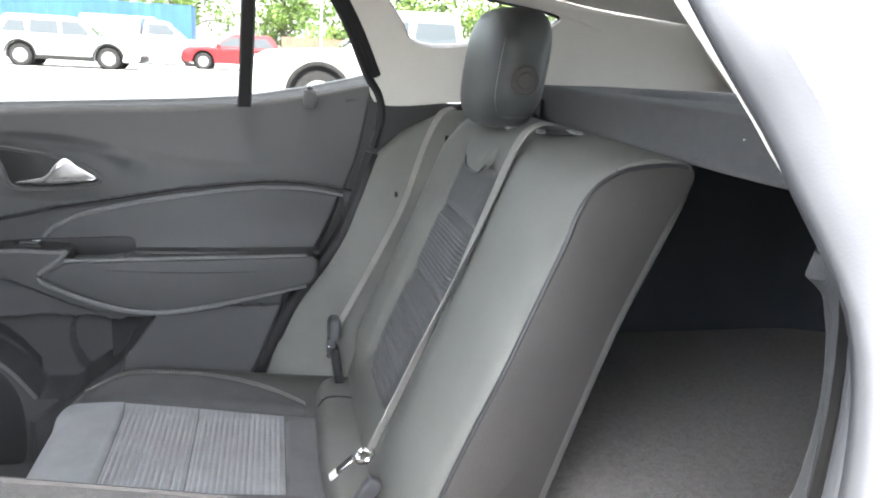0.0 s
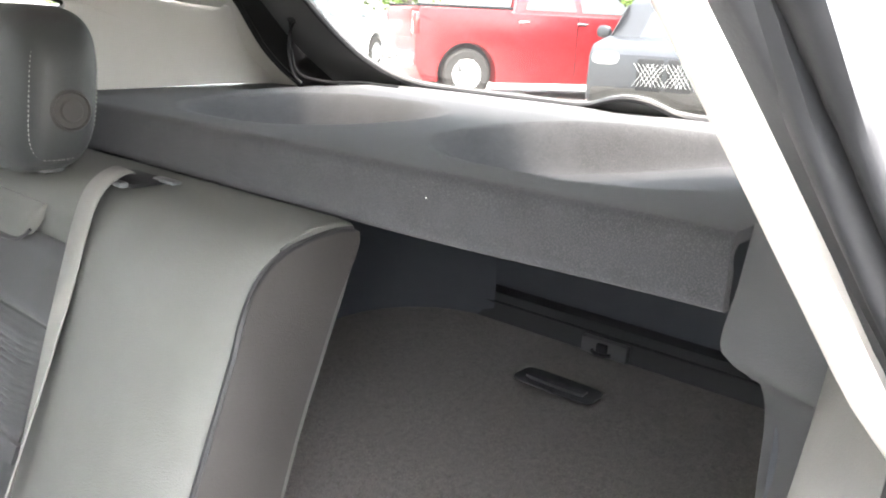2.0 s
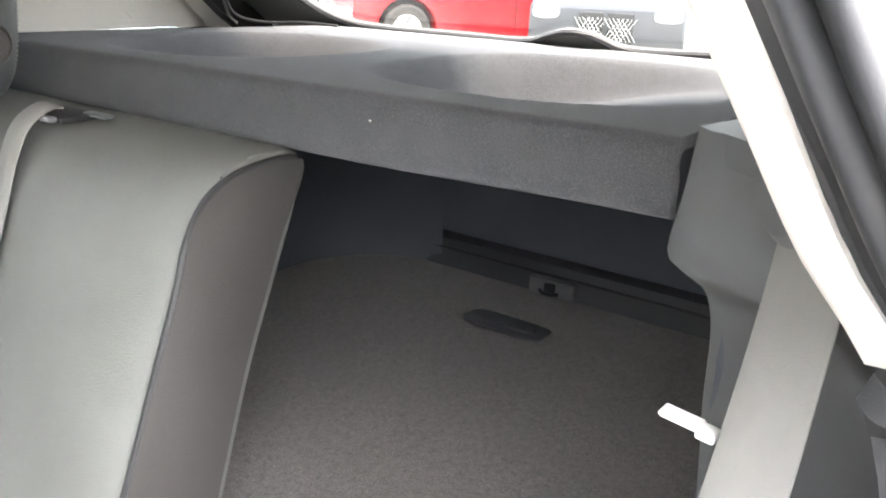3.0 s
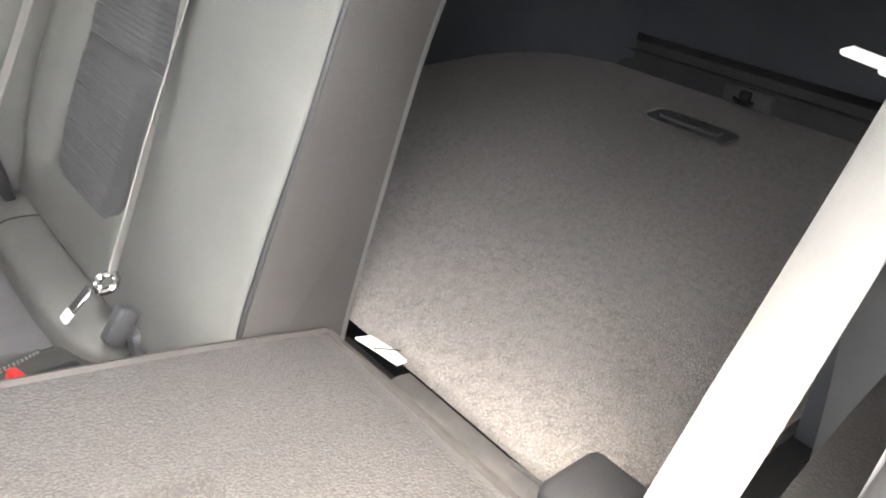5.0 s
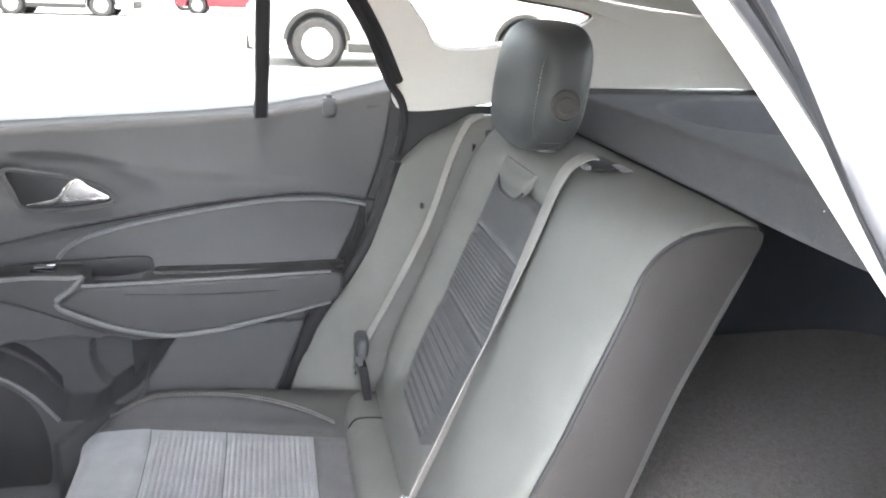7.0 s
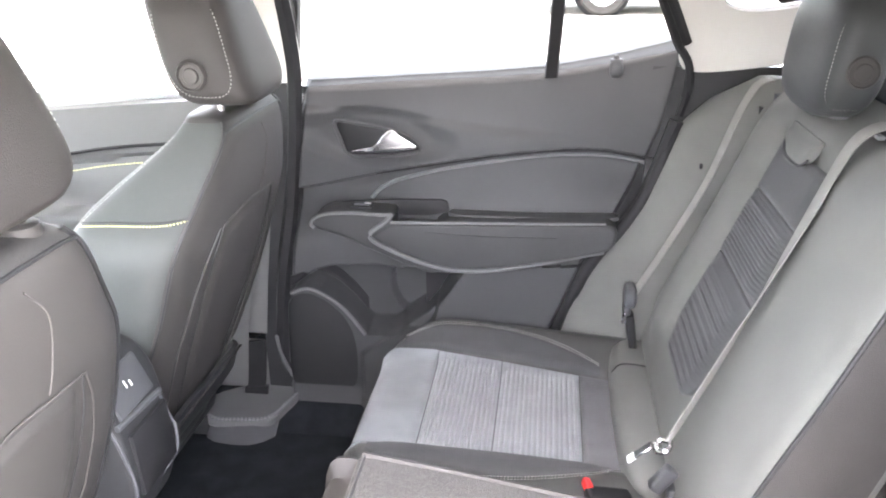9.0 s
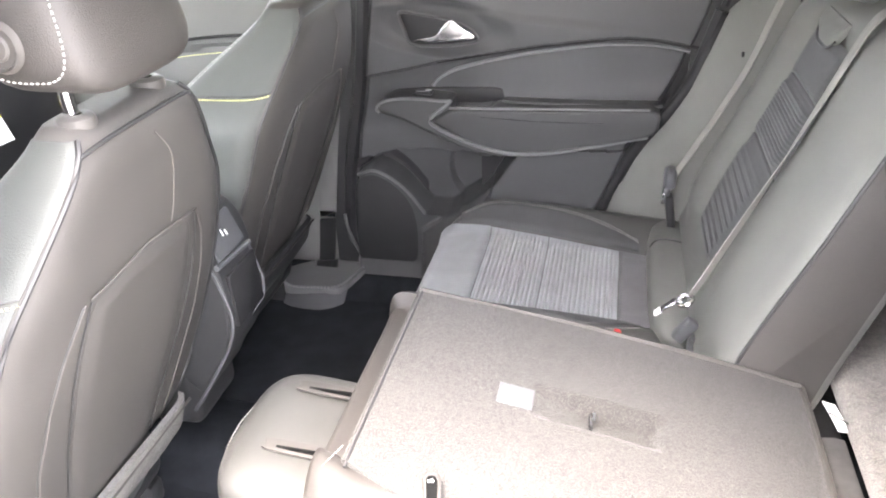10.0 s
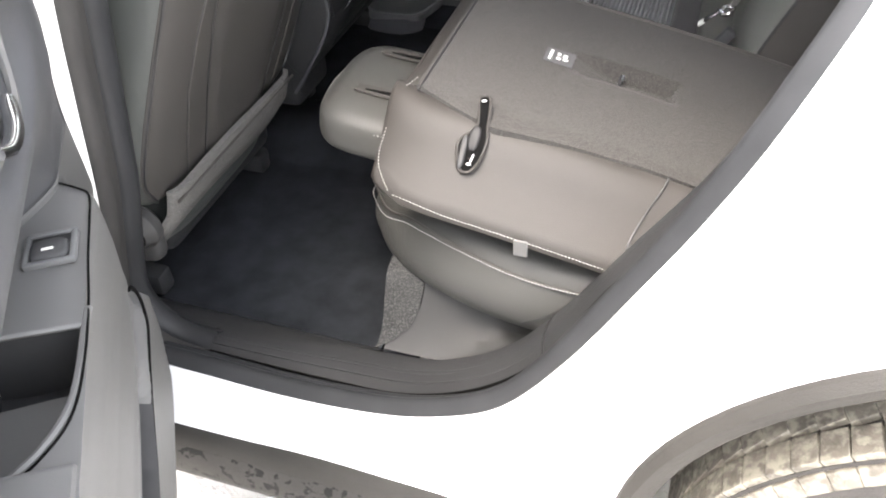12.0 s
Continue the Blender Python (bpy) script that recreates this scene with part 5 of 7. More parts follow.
def bench_z(x, y):
    z = along([(-0.56, 0.535), (-0.48, 0.548), (-0.40, 0.548), (-0.25, 0.538), (-0.05, 0.522), (0.06, 0.515)], x)
    z -= 0.045 * ease(-0.47, -0.54, x) ** 2
    for c in (0.352,):
        w = (y - c) / 0.165
        z -= 0.014 * (1 - ease(0.85, 1.05, abs(w)))
    # side bolsters
    z += (0.040 if y > 0 else 0.048) * math.exp(-((abs(y) - 0.60) / (0.055 if y > 0 else 0.075)) ** 2) * ease(-0.52, -0.38, x) + 0.010 * math.exp(-((y - 0.15) / 0.04) ** 2)
    return z


out = plan([(-0.53, 0.0), (-0.532, 0.25), (-0.53, 0.46), (-0.50, 0.56), (-0.42, 0.625), (-0.25, 0.645), (-0.10, 0.645), (0.06, 0.635), (0.085, 0.3), (0.085, 0.0), (0.085, -0.3), (0.06, -0.615), (-0.10, -0.640), (-0.22, -0.638), (-0.33, -0.612), (-0.41, -0.572), (-0.475, -0.505), (-0.515, -0.42), (-0.53, -0.25)], 200)
cx, cy = -0.22, 0.0
rows = []
for k in range(60):
    f = (k + 0.5) / 60 if k < 59 else 1.0
    rows.append([(cx + (x - cx) * f, cy + (y - cy) * f, bench_z(cx + (x - cx) * f, cy + (y - cy) * f) - 0.020 * ease(0.965, 1.0, f)) for x, y in out])
brim = rows[-1]
for ins, t in ((-0.014, 0.25), (-0.020, 0.5), (-0.012, 0.75), (0.02, 0.93), (0.08, 1.0)):
    rows.append([(x + (cx - x) * ins, y + (cy - y) * ins, q[2] + (0.440 - q[2]) * t) for (x, y), q in zip(out, brim)])
geo = sheet(rows, wrap_v=True)
geo[1].append(tuple(range(len(out))))
part("cushion", geo, leather_bench_dimmed, bench, "grey leatherette cushion cover", angle=60)


def patch(zfn, x0, x1, y0, y1, nx, ny, lift, puffed=0.004, rib=0.0, pitch=0.01, along_x=True, shape=None):
    """A fabric panel laid over a cushion: sunk at its rim, swelling between, ribbed where asked."""
    rows = []
    for i in range(nx):
        row = []
        for j in range(ny):
            u, v = i / (nx - 1), j / (ny - 1)
            x, y = x0 + (x1 - x0) * u, y0 + (y1 - y0) * v
            if shape:
                x, y = shape(u, v, x, y)
            e = min(1, 10 * min(u, 1 - u)) * min(1, 10 * min(v, 1 - v))
            h = lift + puffed * ease(0, 1, e)
            if rib:
                ph = (x if along_x else y) / pitch
                h += rib * abs(math.sin(math.pi * ph)) * ease(0, 0.6, e)
            row.append((x, y, zfn(x, y) + h))
        rows.append(row)
    return rows


def seat_panels(c, side):
    """Fabric centre panels of one seating place at y = c."""
    y0, y1 = c - 0.155, c + 0.155

    def taper(u, v, x, y):
        return x, c + (y - c) * (1.12 - 0.16 * (x + 0.49) / 0.47)
    for x0, x1, ribbed, name in ((-0.515, -0.392, 0, "front_panel"), (-0.390, -0.256, 1, "ribbed_panel"), (-0.254, -0.094, 1, "ribbed_panel"), (-0.092, -0.022, 0, "back_panel")):
        rows = patch(bench_z, x0, x1, y0, y1, 110 if ribbed else 24, 24, 0.0015 if ribbed else 0.003, 0.0045 if ribbed else 0.0075, 0.0054 if ribbed else 0, 0.0098, True, taper)
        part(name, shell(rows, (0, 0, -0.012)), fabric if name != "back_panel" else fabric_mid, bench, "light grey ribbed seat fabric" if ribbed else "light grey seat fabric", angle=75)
    for s in (-1, 1):
        # dark bolster inserts with twin pale stitching
        def leaf(u, v, x, y):
            x = -0.47 + 0.42 * u
            wide = 0.062 * (math.sin(math.pi * min(1, 0.10 + 0.875 * u)) ** 0.6)
            base = 0.155 * (1.12 - 0.16 * (x + 0.49) / 0.47) + 0.006
            return x, c + s * (base + wide * v)
        rows = patch(bench_z, 0, 1, 0, 1, 40, 10, 0.005, 0.005, 0, 1, True, leaf)
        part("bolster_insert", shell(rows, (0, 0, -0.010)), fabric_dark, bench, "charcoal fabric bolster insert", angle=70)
        for off in (0.004, 0.009):
            line = [Vector(r[-1]) + Vector((0, s * off, 0.0015)) for r in rows]
            line = [Vector((p.x, p.y, bench_z(p.x, p.y) + 0.0035)) for p in line]
            part("stitching", dashes(line, 0.0008, 0.0035, 0.0022), stitch, bench)


seat_panels(0.352, 1)
edge_line = [(x, y - 0.004 if y < 0 else y, bench_z(x, y) - 0.016) for x, y in out]
near_edge = [p for p in edge_line if p[1] < -0.2 and p[0] < 0.03]
part("edge_stitching", dashes([Vector(p) + Vector((-0.005, -0.006, 0.004 + 0.012 * ease(-0.45, -0.25, p[0]))) for p in near_edge], 0.0008, 0.0032, 0.0018), stitch, bench)
part("edge_piping", tube([Vector(p) + Vector((0, 0.002, 0.009)) for p in near_edge], 0.0022), leather_side, bench)
part("rear_roll", puff((0.02, 0.38, 0.525), (0.055, 0.26, 0.045), 3.2, 14), leather_lifted, bench, "padded roll behind the cushion")
part("roll_seam", tube(curve([(-0.03, 0.47, 0.553), (-0.015, 0.47, 0.572), (0.02, 0.47, 0.573), (0.05, 0.47, 0.565)], 16), 0.0016), piping_mat, bench)
part("side_seam", tube(curve([(-0.215, -0.640, 0.462), (-0.19, -0.652, 0.485), (-0.155, -0.655, 0.515), (-0.125, -0.648, 0.545)], 16), 0.0014), piping_mat, bench)
base = part("seat_base", shell([[(x, y, z) for x, z in ((-0.437, 0.285), (-0.432, 0.35), (-0.415, 0.43), (-0.395, 0.455))] for y in [-0.575 + 1.175 * k / 20 for k in range(21)]], (0.02, 0, 0)), carpet_pale, bench, "carpeted seat riser")


def wheelhouse(x, n=0):
    """The trim below the seat, from under the cushion down to the sill."""
    pts = [(-0.56, 0.47), (-0.585, 0.46), (-0.605, 0.42 - 0.02 * ease(-0.4, -0.2, x)), (-0.625, 0.375 + 0.05 * ease(-0.35, -0.1, x)), (-0.658, 0.352 + 0.13 * ease(-0.36, -0.08, x))]
    return curve([(x, y, z) for y, z in pts], n) if n else [(x, y, z) for y, z in pts]


cols = []
for i in range(15):
    col = []
    for k, q in enumerate(wheelhouse(-0.45, 24)):
        edge = along([(0.350, -0.450), (0.362, -0.415), (0.38, -0.392), (0.42, -0.378), (0.47, -0.374)], q.z)
        col.append(q + Vector((-0.441 + (edge + 0.441) * i / 14 + 0.45, -0.005, 0.003)))
    cols.append(col)
part("riser_end", shell(cols, (0, 0.008, 0)), carpet_pale, bench, "speckled felt riser end", angle=60)
rows = [wheelhouse(-0.430 + 0.45 * i / 25) for i in range(26)]
part("wheelhouse_trim", shell(rows, (0, 0.012, -0.01)), plastic_low, body, "grey plastic trim below the seat")

# ---- upright rear seatback ----
back = thing("rear_seatback", (0.12, 0.2, 0.55), "upright grey leatherette rear seatback with ribbed fabric panel", "car seat")
PROFILE = curve([(0.035, 0, 0.575), (0.045, 0, 0.62), (0.072, 0, 0.70), (0.108, 0, 0.79), (0.146, 0, 0.877), (0.175, 0, 0.95), (0.202, 0, 1.018), (0.222, 0, 1.068), (0.241, 0, 1.100), (0.272, 0, 1.120), (0.315, 0, 1.127), (0.345, 0, 1.126),
                 (0.362, 0, 1.118), (0.364, 0, 1.098), (0.355, 0, 1.066), (0.325, 0, 0.995), (0.292, 0, 0.916), (0.250, 0, 0.79), (0.215, 0, 0.681), (0.19, 0, 0.60), (0.15, 0, 0.57), (0.09, 0, 0.562)], 110, True)
PC = Vector((0.19, 0, 0.86))


def front_normal(i):
    a, b = PROFILE[(i - 1) % 110], PROFILE[(i + 1) % 110]
    t = (b - a).normalized()
    return Vector((-t.z, 0, t.x))


def back_bulge(y, z):
    up = ease(0.60, 0.70, z) * ease(1.13, 1.05, z)
    b = 0.016 * (1 - ((y - 0.01) / 0.145) ** 2) * up if -0.135 < y < 0.155 else 0.0
    b -= 0.012 * math.exp(-((y - 0.162) / 0.010) ** 2) * up
    w = (y - 0.298) / 0.137
    if abs(w) < 1.15:
        b -= 0.014 * (1 - ease(0.9, 1.1, abs(w))) * ease(1.085, 1.06, z) * ease(0.66, 0.70, z)
    b += 0.024 * math.exp(-((y - 0.490) / 0.045) ** 2) * up
    b -= 0.02 * ease(0.55, 0.62, y)
    return b


def back_point(i, y, lift=0.0):
    p = PROFILE[i % 110]
    n = front_normal(i % 110)
    if n.dot(p - PC) < 0:
        n = -n
    front = 1.0 if n.x < 0.35 and i % 110 < 48 else 0.0
    return Vector((p.x, y, p.z)) + n * (back_bulge(y, p.z) * front + lift)


ys = [-0.135, -0.1335, -0.129, -0.122] + [-0.112 + 0.73 * k / 90 for k in range(91)] + [0.622, 0.628]
rows = []
for m_, y in enumerate(ys):
    ins = (0.022, 0.013, 0.006, 0.002)[m_] if m_ < 4 else (0.0 if m_ < len(ys) - 1 else 0.01)
    row = []
    for i in range(110):
        p = back_point(i, y)
        d = Vector((PC.x + (p.z - 0.86) * 0.36, y, p.z)) - p if ins else Vector()
        row.append(p + (d.normalized() * ins if ins and d.length > ins else Vector()))
    rows.append(row)
geo = sheet(rows, wrap_v=True)
geo[1].append(tuple(range(110)))
geo[1].append(tuple((len(rows) - 1) * 110 + k for k in range(110)))
part("cover", geo, leather_lifted, back, "grey leatherette seatback cover", angle=50)
# the plain vinyl side panel, a separate piece inside the piping
side = [back_point(i, 0) for i in range(110)]
out2 = []
for p in side:
    i = len(out2)
    n = front_normal(i)
    n = -n if n.dot(p - PC) < 0 else n
    q = p - n * (0.019 - 0.012 * ease(1.04, 1.12, p.z))
    out2.append((q.x, q.z))
part("side_panel", slab(out2, 0.004, at_y(-0.1335), 0.002, 2), leather_side, back, "charcoal vinyl side panel")
part("piping", tube([Vector((out2[i][0], -0.1355, out2[i][1])) for i in range(4, 54)], 0.0032), piping_mat, back, "dark edge piping")
# fabric insert in three fields
FRONT = [i for i in range(110) if i < 40]


def insert_rows(z0, z1, y0, y1, rib):
    rows = []
    nz = 70 if rib else 20
    for a in range(nz):
        z = z0 + (z1 - z0) * a / (nz - 1)
        i = min(FRONT, key=lambda k: abs(PROFILE[k].z - z))
        j = i + 1 if PROFILE[i].z < z else i - 1
        t = (z - PROFILE[i].z) / (PROFILE[j].z - PROFILE[i].z) if j >= 0 and abs(PROFILE[j].z - PROFILE[i].z) > 1e-6 else 0
        n = front_normal(i)
        n = -n if n.dot(PROFILE[i] - PC) < 0 else n
        row = []
        for b in range(20):
            v = b / 19
            y = y0 + (y1 - y0) * v
            if z < 0.74:
                y += (0.5 - v) * 0.05 * ease(0.74, 0.66, z)
            p = PROFILE[i].lerp(PROFILE[max(j, 0)], t)
            e = ease(0, 1, min(1, 8 * min(v, 1 - v)) * min(1, 8 * min(a / (nz - 1), 1 - a / (nz - 1))))
            h = -0.008 + 0.010 * e + (0.0036 * abs(math.sin(math.pi * z / 0.0070)) * e if rib else 0)
            row.append(Vector((p.x, y, p.z)) + n * h)
        rows.append(row)
    return rows


for z0, z1, rib in ((0.650, 0.848, True), (0.852, 0.968, True), (0.972, 1.057, False)):
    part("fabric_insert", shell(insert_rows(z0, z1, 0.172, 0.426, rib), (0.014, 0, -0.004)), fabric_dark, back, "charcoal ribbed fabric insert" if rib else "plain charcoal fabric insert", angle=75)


def on_front(z, y, lift):
    """A point on the seatback's front, swollen as the cover is."""
    i = min(range(2, 38), key=lambda k: abs(PROFILE[k].z - z))
    j = i + 1 if PROFILE[i].z < z else i - 1
    t = (z - PROFILE[i].z) / (PROFILE[j].z - PROFILE[i].z)
    n = front_normal(i)
    n = -n if n.dot(PROFILE[i] - PC) < 0 else n
    p = PROFILE[i].lerp(PROFILE[j], t)
    return Vector((p.x, y, p.z)) + n * lift


FLAP_Y, FLAP_W, FLAP_TOP, FLAP_DROP = 0.325, 0.076, 1.090, 0.048
rows, rim_line = [], []
for k in range(25):
    u = 2 * k / 24 - 1
    low = FLAP_TOP - FLAP_DROP * (1 - abs(u) ** 3.2) ** 0.6
    rows.append([on_front(FLAP_TOP + (low - FLAP_TOP) * q / 8, FLAP_Y + FLAP_W * u, 0.001 + 0.007 * ease(0, 0.25, min(8 - q, 8 * (1 - abs(u)) * 1.5) / 8) * ease(0, 4, q)) for q in range(9)])
    rim_line.append(on_front(low - 0.002, FLAP_Y + FLAP_W * 1.03 * u, 0.0035))
part("pull_flap", shell(rows, (0.006, 0, -0.002)), leather_lifted, back, "half-round leatherette flap", angle=60)
part("flap_seam", tube(rim_line[2:-2], 0.0022), piping_mat, back)
part("insert_seam", tube([back_point(i, 0.166, 0.0005) for i in range(8, 41)], 0.0014), piping_mat, back)
belt_slot = part("belt_bezel", box((0.285, 0.150, 1.129), (0.045, 0.075, 0.006), 0.002), plastic_black, back, "black belt outlet")
part("belt_clip", box((0.300, 0.105, 1.132), (0.012, 0.040, 0.004), 0.0015), satin_grey, belt_slot, "grey belt outlet clip")
part("belt_clip", box((0.258, 0.128, 1.130), (0.010, 0.018, 0.006), 0.002), satin_grey, belt_slot)
rows = []
for k in range(40):
    z = 0.50 + 0.625 * k / 39
    xi = min(PROFILE[:46], key=lambda q: abs(q.z - z)).x if z > 0.58 else 0.04
    xo = along([(0.50, -0.145), (0.60, -0.115), (0.70, -0.068), (0.85, 0.022), (0.95, 0.065), (1.02, 0.095), (1.08, 0.15), (1.125, 0.235)], z)
    rows.append([Vector((xi + 0.02 + (xo - xi - 0.02) * ease(0, 1, w) ** 0.8, 0.575 + 0.122 * w, z - 0.012 * w * ease(1.0, 1.12, z))) for w in [q / 10 for q in range(11)]])
part("outer_bolster", shell(rows, (0.03, 0.012, 0)), leather_lifted, back, "fixed outer side bolster", angle=60)

hr = thing("rear_headrest", (0.265, 0.37, 1.12), "dark grey leatherette rear headrest with pale side stitching", "headrest")


def hr_shape(q):
    q.x += 0.012 * (q.z / 0.1)
    q.y *= 1 - 0.10 * max(0, -q.z / 0.1) ** 2 - 0.06 * max(0, q.z / 0.1) ** 2
    return q


part("pad", puff((0.264, 0.37, 1.212), (0.050, 0.135, 0.098), 3.6, 16, None, hr_shape), leather_head, hr, "dark grey leatherette pad")
for s in (-1, 1):
    loop = []
    for k in range(40):
        a = 2 * math.pi * k / 40
        q = Vector((0.039 * math.copysign(abs(math.cos(a)) ** 0.6, math.cos(a)), 0, 0.075 * math.copysign(abs(math.sin(a)) ** 0.6, math.sin(a))))
        q.x += 0.12 * q.z
        loop.append(Vector((0.264, 0.37 + s * (0.1175 - 1.2 * q.z ** 2), 1.212)) + q)
    if s < 0:
        part("side_stitching", dashes(loop[8:] + loop[:3], 0.0007, 0.0032, 0.0022), stitch, hr)
btn = part("side_button", join(disc((0.262, 0.2355, 1.196), 0.021, 0.006, "y"), spin([(0.019, -0.001), (0.0215, -0.004), (0.024, -0.001)], (0.262, 0.2345, 1.196), "y", 28)), leather_side, hr, "round leatherette release button")
part("button_centre", disc((0.262, 0.232, 1.196), 0.0135, 0.004, "y"), leather_side, btn)
for y in (0.305, 0.435):
    part("post", tube([(0.262, y, 1.06), (0.265, y, 1.15)], 0.006, 10), chrome, hr, "chrome post")
    part("guide", spin([(0.006, 0.006), (0.018, 0.006), (0.021, 0.002), (0.022, -0.004), (0.0, -0.004)], (0.262, y, 1.122), "z", 20), plastic_grey, hr, "plastic post guide")

# ---- folded seatback with its headrest ----
fold = thing("folded_seatback", (-0.12, -0.36, 0.55), "folded rear seatback with grey carpeted back", "car seat")


def fold_z(x):
    return 0.777 - (x + 0.40) * 0.205 + 0.008 * math.sin(math.pi * min(1, max(0, (x + 0.41) / 0.6)))


SECTION = [(-0.142, -0.13), (-0.141, -0.06), (-0.142, -0.018), (-0.148, -0.004), (-0.158, -0.001), (-0.166, -0.012), (-0.18, -0.024), (-0.35, -0.024), (-0.50, -0.024), (-0.515, -0.012), (-0.53, -0.002), (-0.552, -0.004), (-0.575, -0.020), (-0.60, -0.046), (-0.63, -0.072), (-0.652, -0.087),
           (-0.660, -0.095), (-0.657, -0.105), (-0.635, -0.113), (-0.50, -0.128), (-0.30, -0.142), (-0.16, -0.145)]
rows = []
for k, x in enumerate([-0.432, -0.430, -0.424, -0.410, -0.38] + [-0.34 + 0.475 * q / 24 for q in range(25)] + [0.150, 0.161, 0.165]):
    f = {0: 0.80, 1: 0.90, 2: 0.955, 3: 0.985}.get(k, {30: 0.985, 31: 0.95, 32: 0.88}.get(k, 1.0))
    sec = curve([(0, y + (0.02 * ease(-0.36, -0.43, x) if y < -0.5 else 0), z) for y, z in SECTION], 80, True)
    rows.append([Vector((x, -0.40 + (p.y + 0.40) * (0.5 + 0.5 * f), fold_z(x) - 0.075 + (p.z + 0.075) * f)) for p in sec])
geo = sheet(rows, wrap_v=True)
geo[1].append(tuple(range(80)))
geo[1].append(tuple((len(rows) - 1) * 80 + k for k in range(80)))
part("cover", geo, vinyl_fold_dimmed, fold, "charcoal vinyl cover with stitched edges", angle=60)


def near_rim(x):
    """Where the carpet ends on the near side."""
    return along([(-0.40, -0.518), (-0.33, -0.545), (-0.27, -0.562), (-0.17, -0.551), (-0.07, -0.546), (0.04, -0.548), (0.18, -0.545)], x)


rows = []
for i in range(90):
    x = -0.395 + 0.555 * i / 89
    row = []
    for j in range(60):
        y = -0.153 + (near_rim(x) + 0.153) * j / 59
        z = fold_z(x) + 0.006 - 0.006 * ease(-0.52, -0.57, y) - 0.003 * (ease(0.012, 0, x + 0.395) + ease(0.012, 0, 0.160 - x))
        dx, dy = abs(x + 0.125) - 0.070, abs(y + 0.345) - 0.020
        dip = max(dx / 0.016, dy / 0.010)
        z -= 0.022 * (1 - ease(0.0, 1.0, dip)) * ease(-0.235, -0.12, x)
        row.append((x, y, z))
    rows.append(row)
part("carpet_panel", shell(rows, (0, 0, -0.012)), carpet_fold_dimmed, fold, "speckled grey carpet panel", angle=70)
part("carpet_binding", tube(curve([(-0.392, -0.157, fold_z(-0.392) + 0.004), (-0.1, -0.1515, fold_z(-0.1) + 0.004), (0.137, -0.1515, fold_z(0.137) + 0.004), (0.161, -0.172, fold_z(0.161) + 0.003), (0.161, -0.40, fold_z(0.161) + 0.003), (0.158, -0.55, fold_z(0.158))], 60), 0.0055), leather_side, fold, "grey bound edge")
part("front_seam", tube([(-0.388, y, fold_z(-0.388) + 0.006 - 0.006 * ease(-0.50, -0.56, y)) for y in [-0.16 - 0.37 * k / 12 for k in range(13)]], 0.002), piping_mat, fold)
part("wire_hook", tube(curve([(-0.129, -0.330, 0.706), (-0.129, -0.333, 0.722), (-0.129, -0.341, 0.730), (-0.129, -0.350, 0.722), (-0.129, -0.352, 0.706)], 14), 0.0032, 8), plastic_black, fold, "black wire tether anchor")
part("hook_glint", tube([(-0.126, -0.335, 0.729), (-0.126, -0.346, 0.729)], 0.0026, 8), steel, fold)
sticker = part("warning_label", box((-0.224, -0.348, fold_z(-0.224) + 0.0075), (0.046, 0.040, 0.0012), 0.0004, 1, Matrix.Rotation(0.20, 4, "Y")), plastic, fold, "small clear label with white print")
for k, (u, v, a, b) in enumerate(((-0.014, 0, 0.005, 0.028), (-0.002, 0.006, 0.005, 0.008), (-0.001, -0.006, 0.007, 0.006), (0.008, 0.004, 0.007, 0.009), (0.010, -0.006, 0.008, 0.005))):
    part("print_bar", box((-0.224 + u, -0.348 + v, fold_z(-0.224 + u) + 0.0085), (a, b, 0.0008), 0.0002, 1, Matrix.Rotation(0.20, 4, "Y")), paper, sticker)
SLOT = axes((-0.2985, -0.5690, 0.7468), (0.02, -0.062, -0.051), (1, 0, 0))
stad = plan([(-0.048, 0.013), (-0.046, 0.026), (-0.020, 0.024), (-0.004, 0.021), (0.012, 0.020), (0.034, 0.012), (0.050, 0.000), (0.053, -0.010), (0.046, -0.019), (0.022, -0.020), (0.006, -0.014), (-0.006, 0.006), (-0.024, 0.010)], 60)
# No cavity here: a black slab paints the slot's unlit hollow.
lev = part("latch_slot", slab(stad, 0.010, SLOT @ Matrix.Translation((0, 0, -0.007)), 0.002), slot_dark, fold, "seat release slot, its unlit hollow drawn as a black slab")
part("slot_rim", tube([SLOT @ Vector((u * 1.03, v * 1.06, 0.002)) for u, v in stad], 0.0022, 6, closed=True), vinyl_fold_dimmed, lev)
part("slot_lip", moved(puff((0.026, -0.013, 0.003), (0.024, 0.005, 0.004), 3, 8, Matrix.Rotation(-0.25, 4, "Z")), SLOT), plastic_deep, lev, "dark plastic slot liner")
part("latch", moved(join(box((0.036, 0.000, 0.004), (0.012, 0.0035, 0.003), 0.0015, 1, Matrix.Rotation(-0.5, 4, "Z")), box((0.044, -0.005, 0.004), (0.004, 0.007, 0.003), 0.0015)), SLOT), steel, lev, "bright steel latch")
part("latch_pin", moved(box((-0.044, 0.019, 0.003), (0.003, 0.007, 0.002), 0.001), SLOT), steel, lev)
part("latch_cam", moved(puff((0.008, 0.004, 0.003), (0.018, 0.008, 0.003), 2.5, 8, Matrix.Rotation(-0.3, 4, "Z")), SLOT), plastic_black, lev)
part("pull_tab", join(box((-0.203, -0.663, 0.640), (0.020, 0.004, 0.032), 0.0015, 1, Matrix.Rotation(0.15, 4, "X"))), webbing_dark, fold, "grey fabric pull tab")
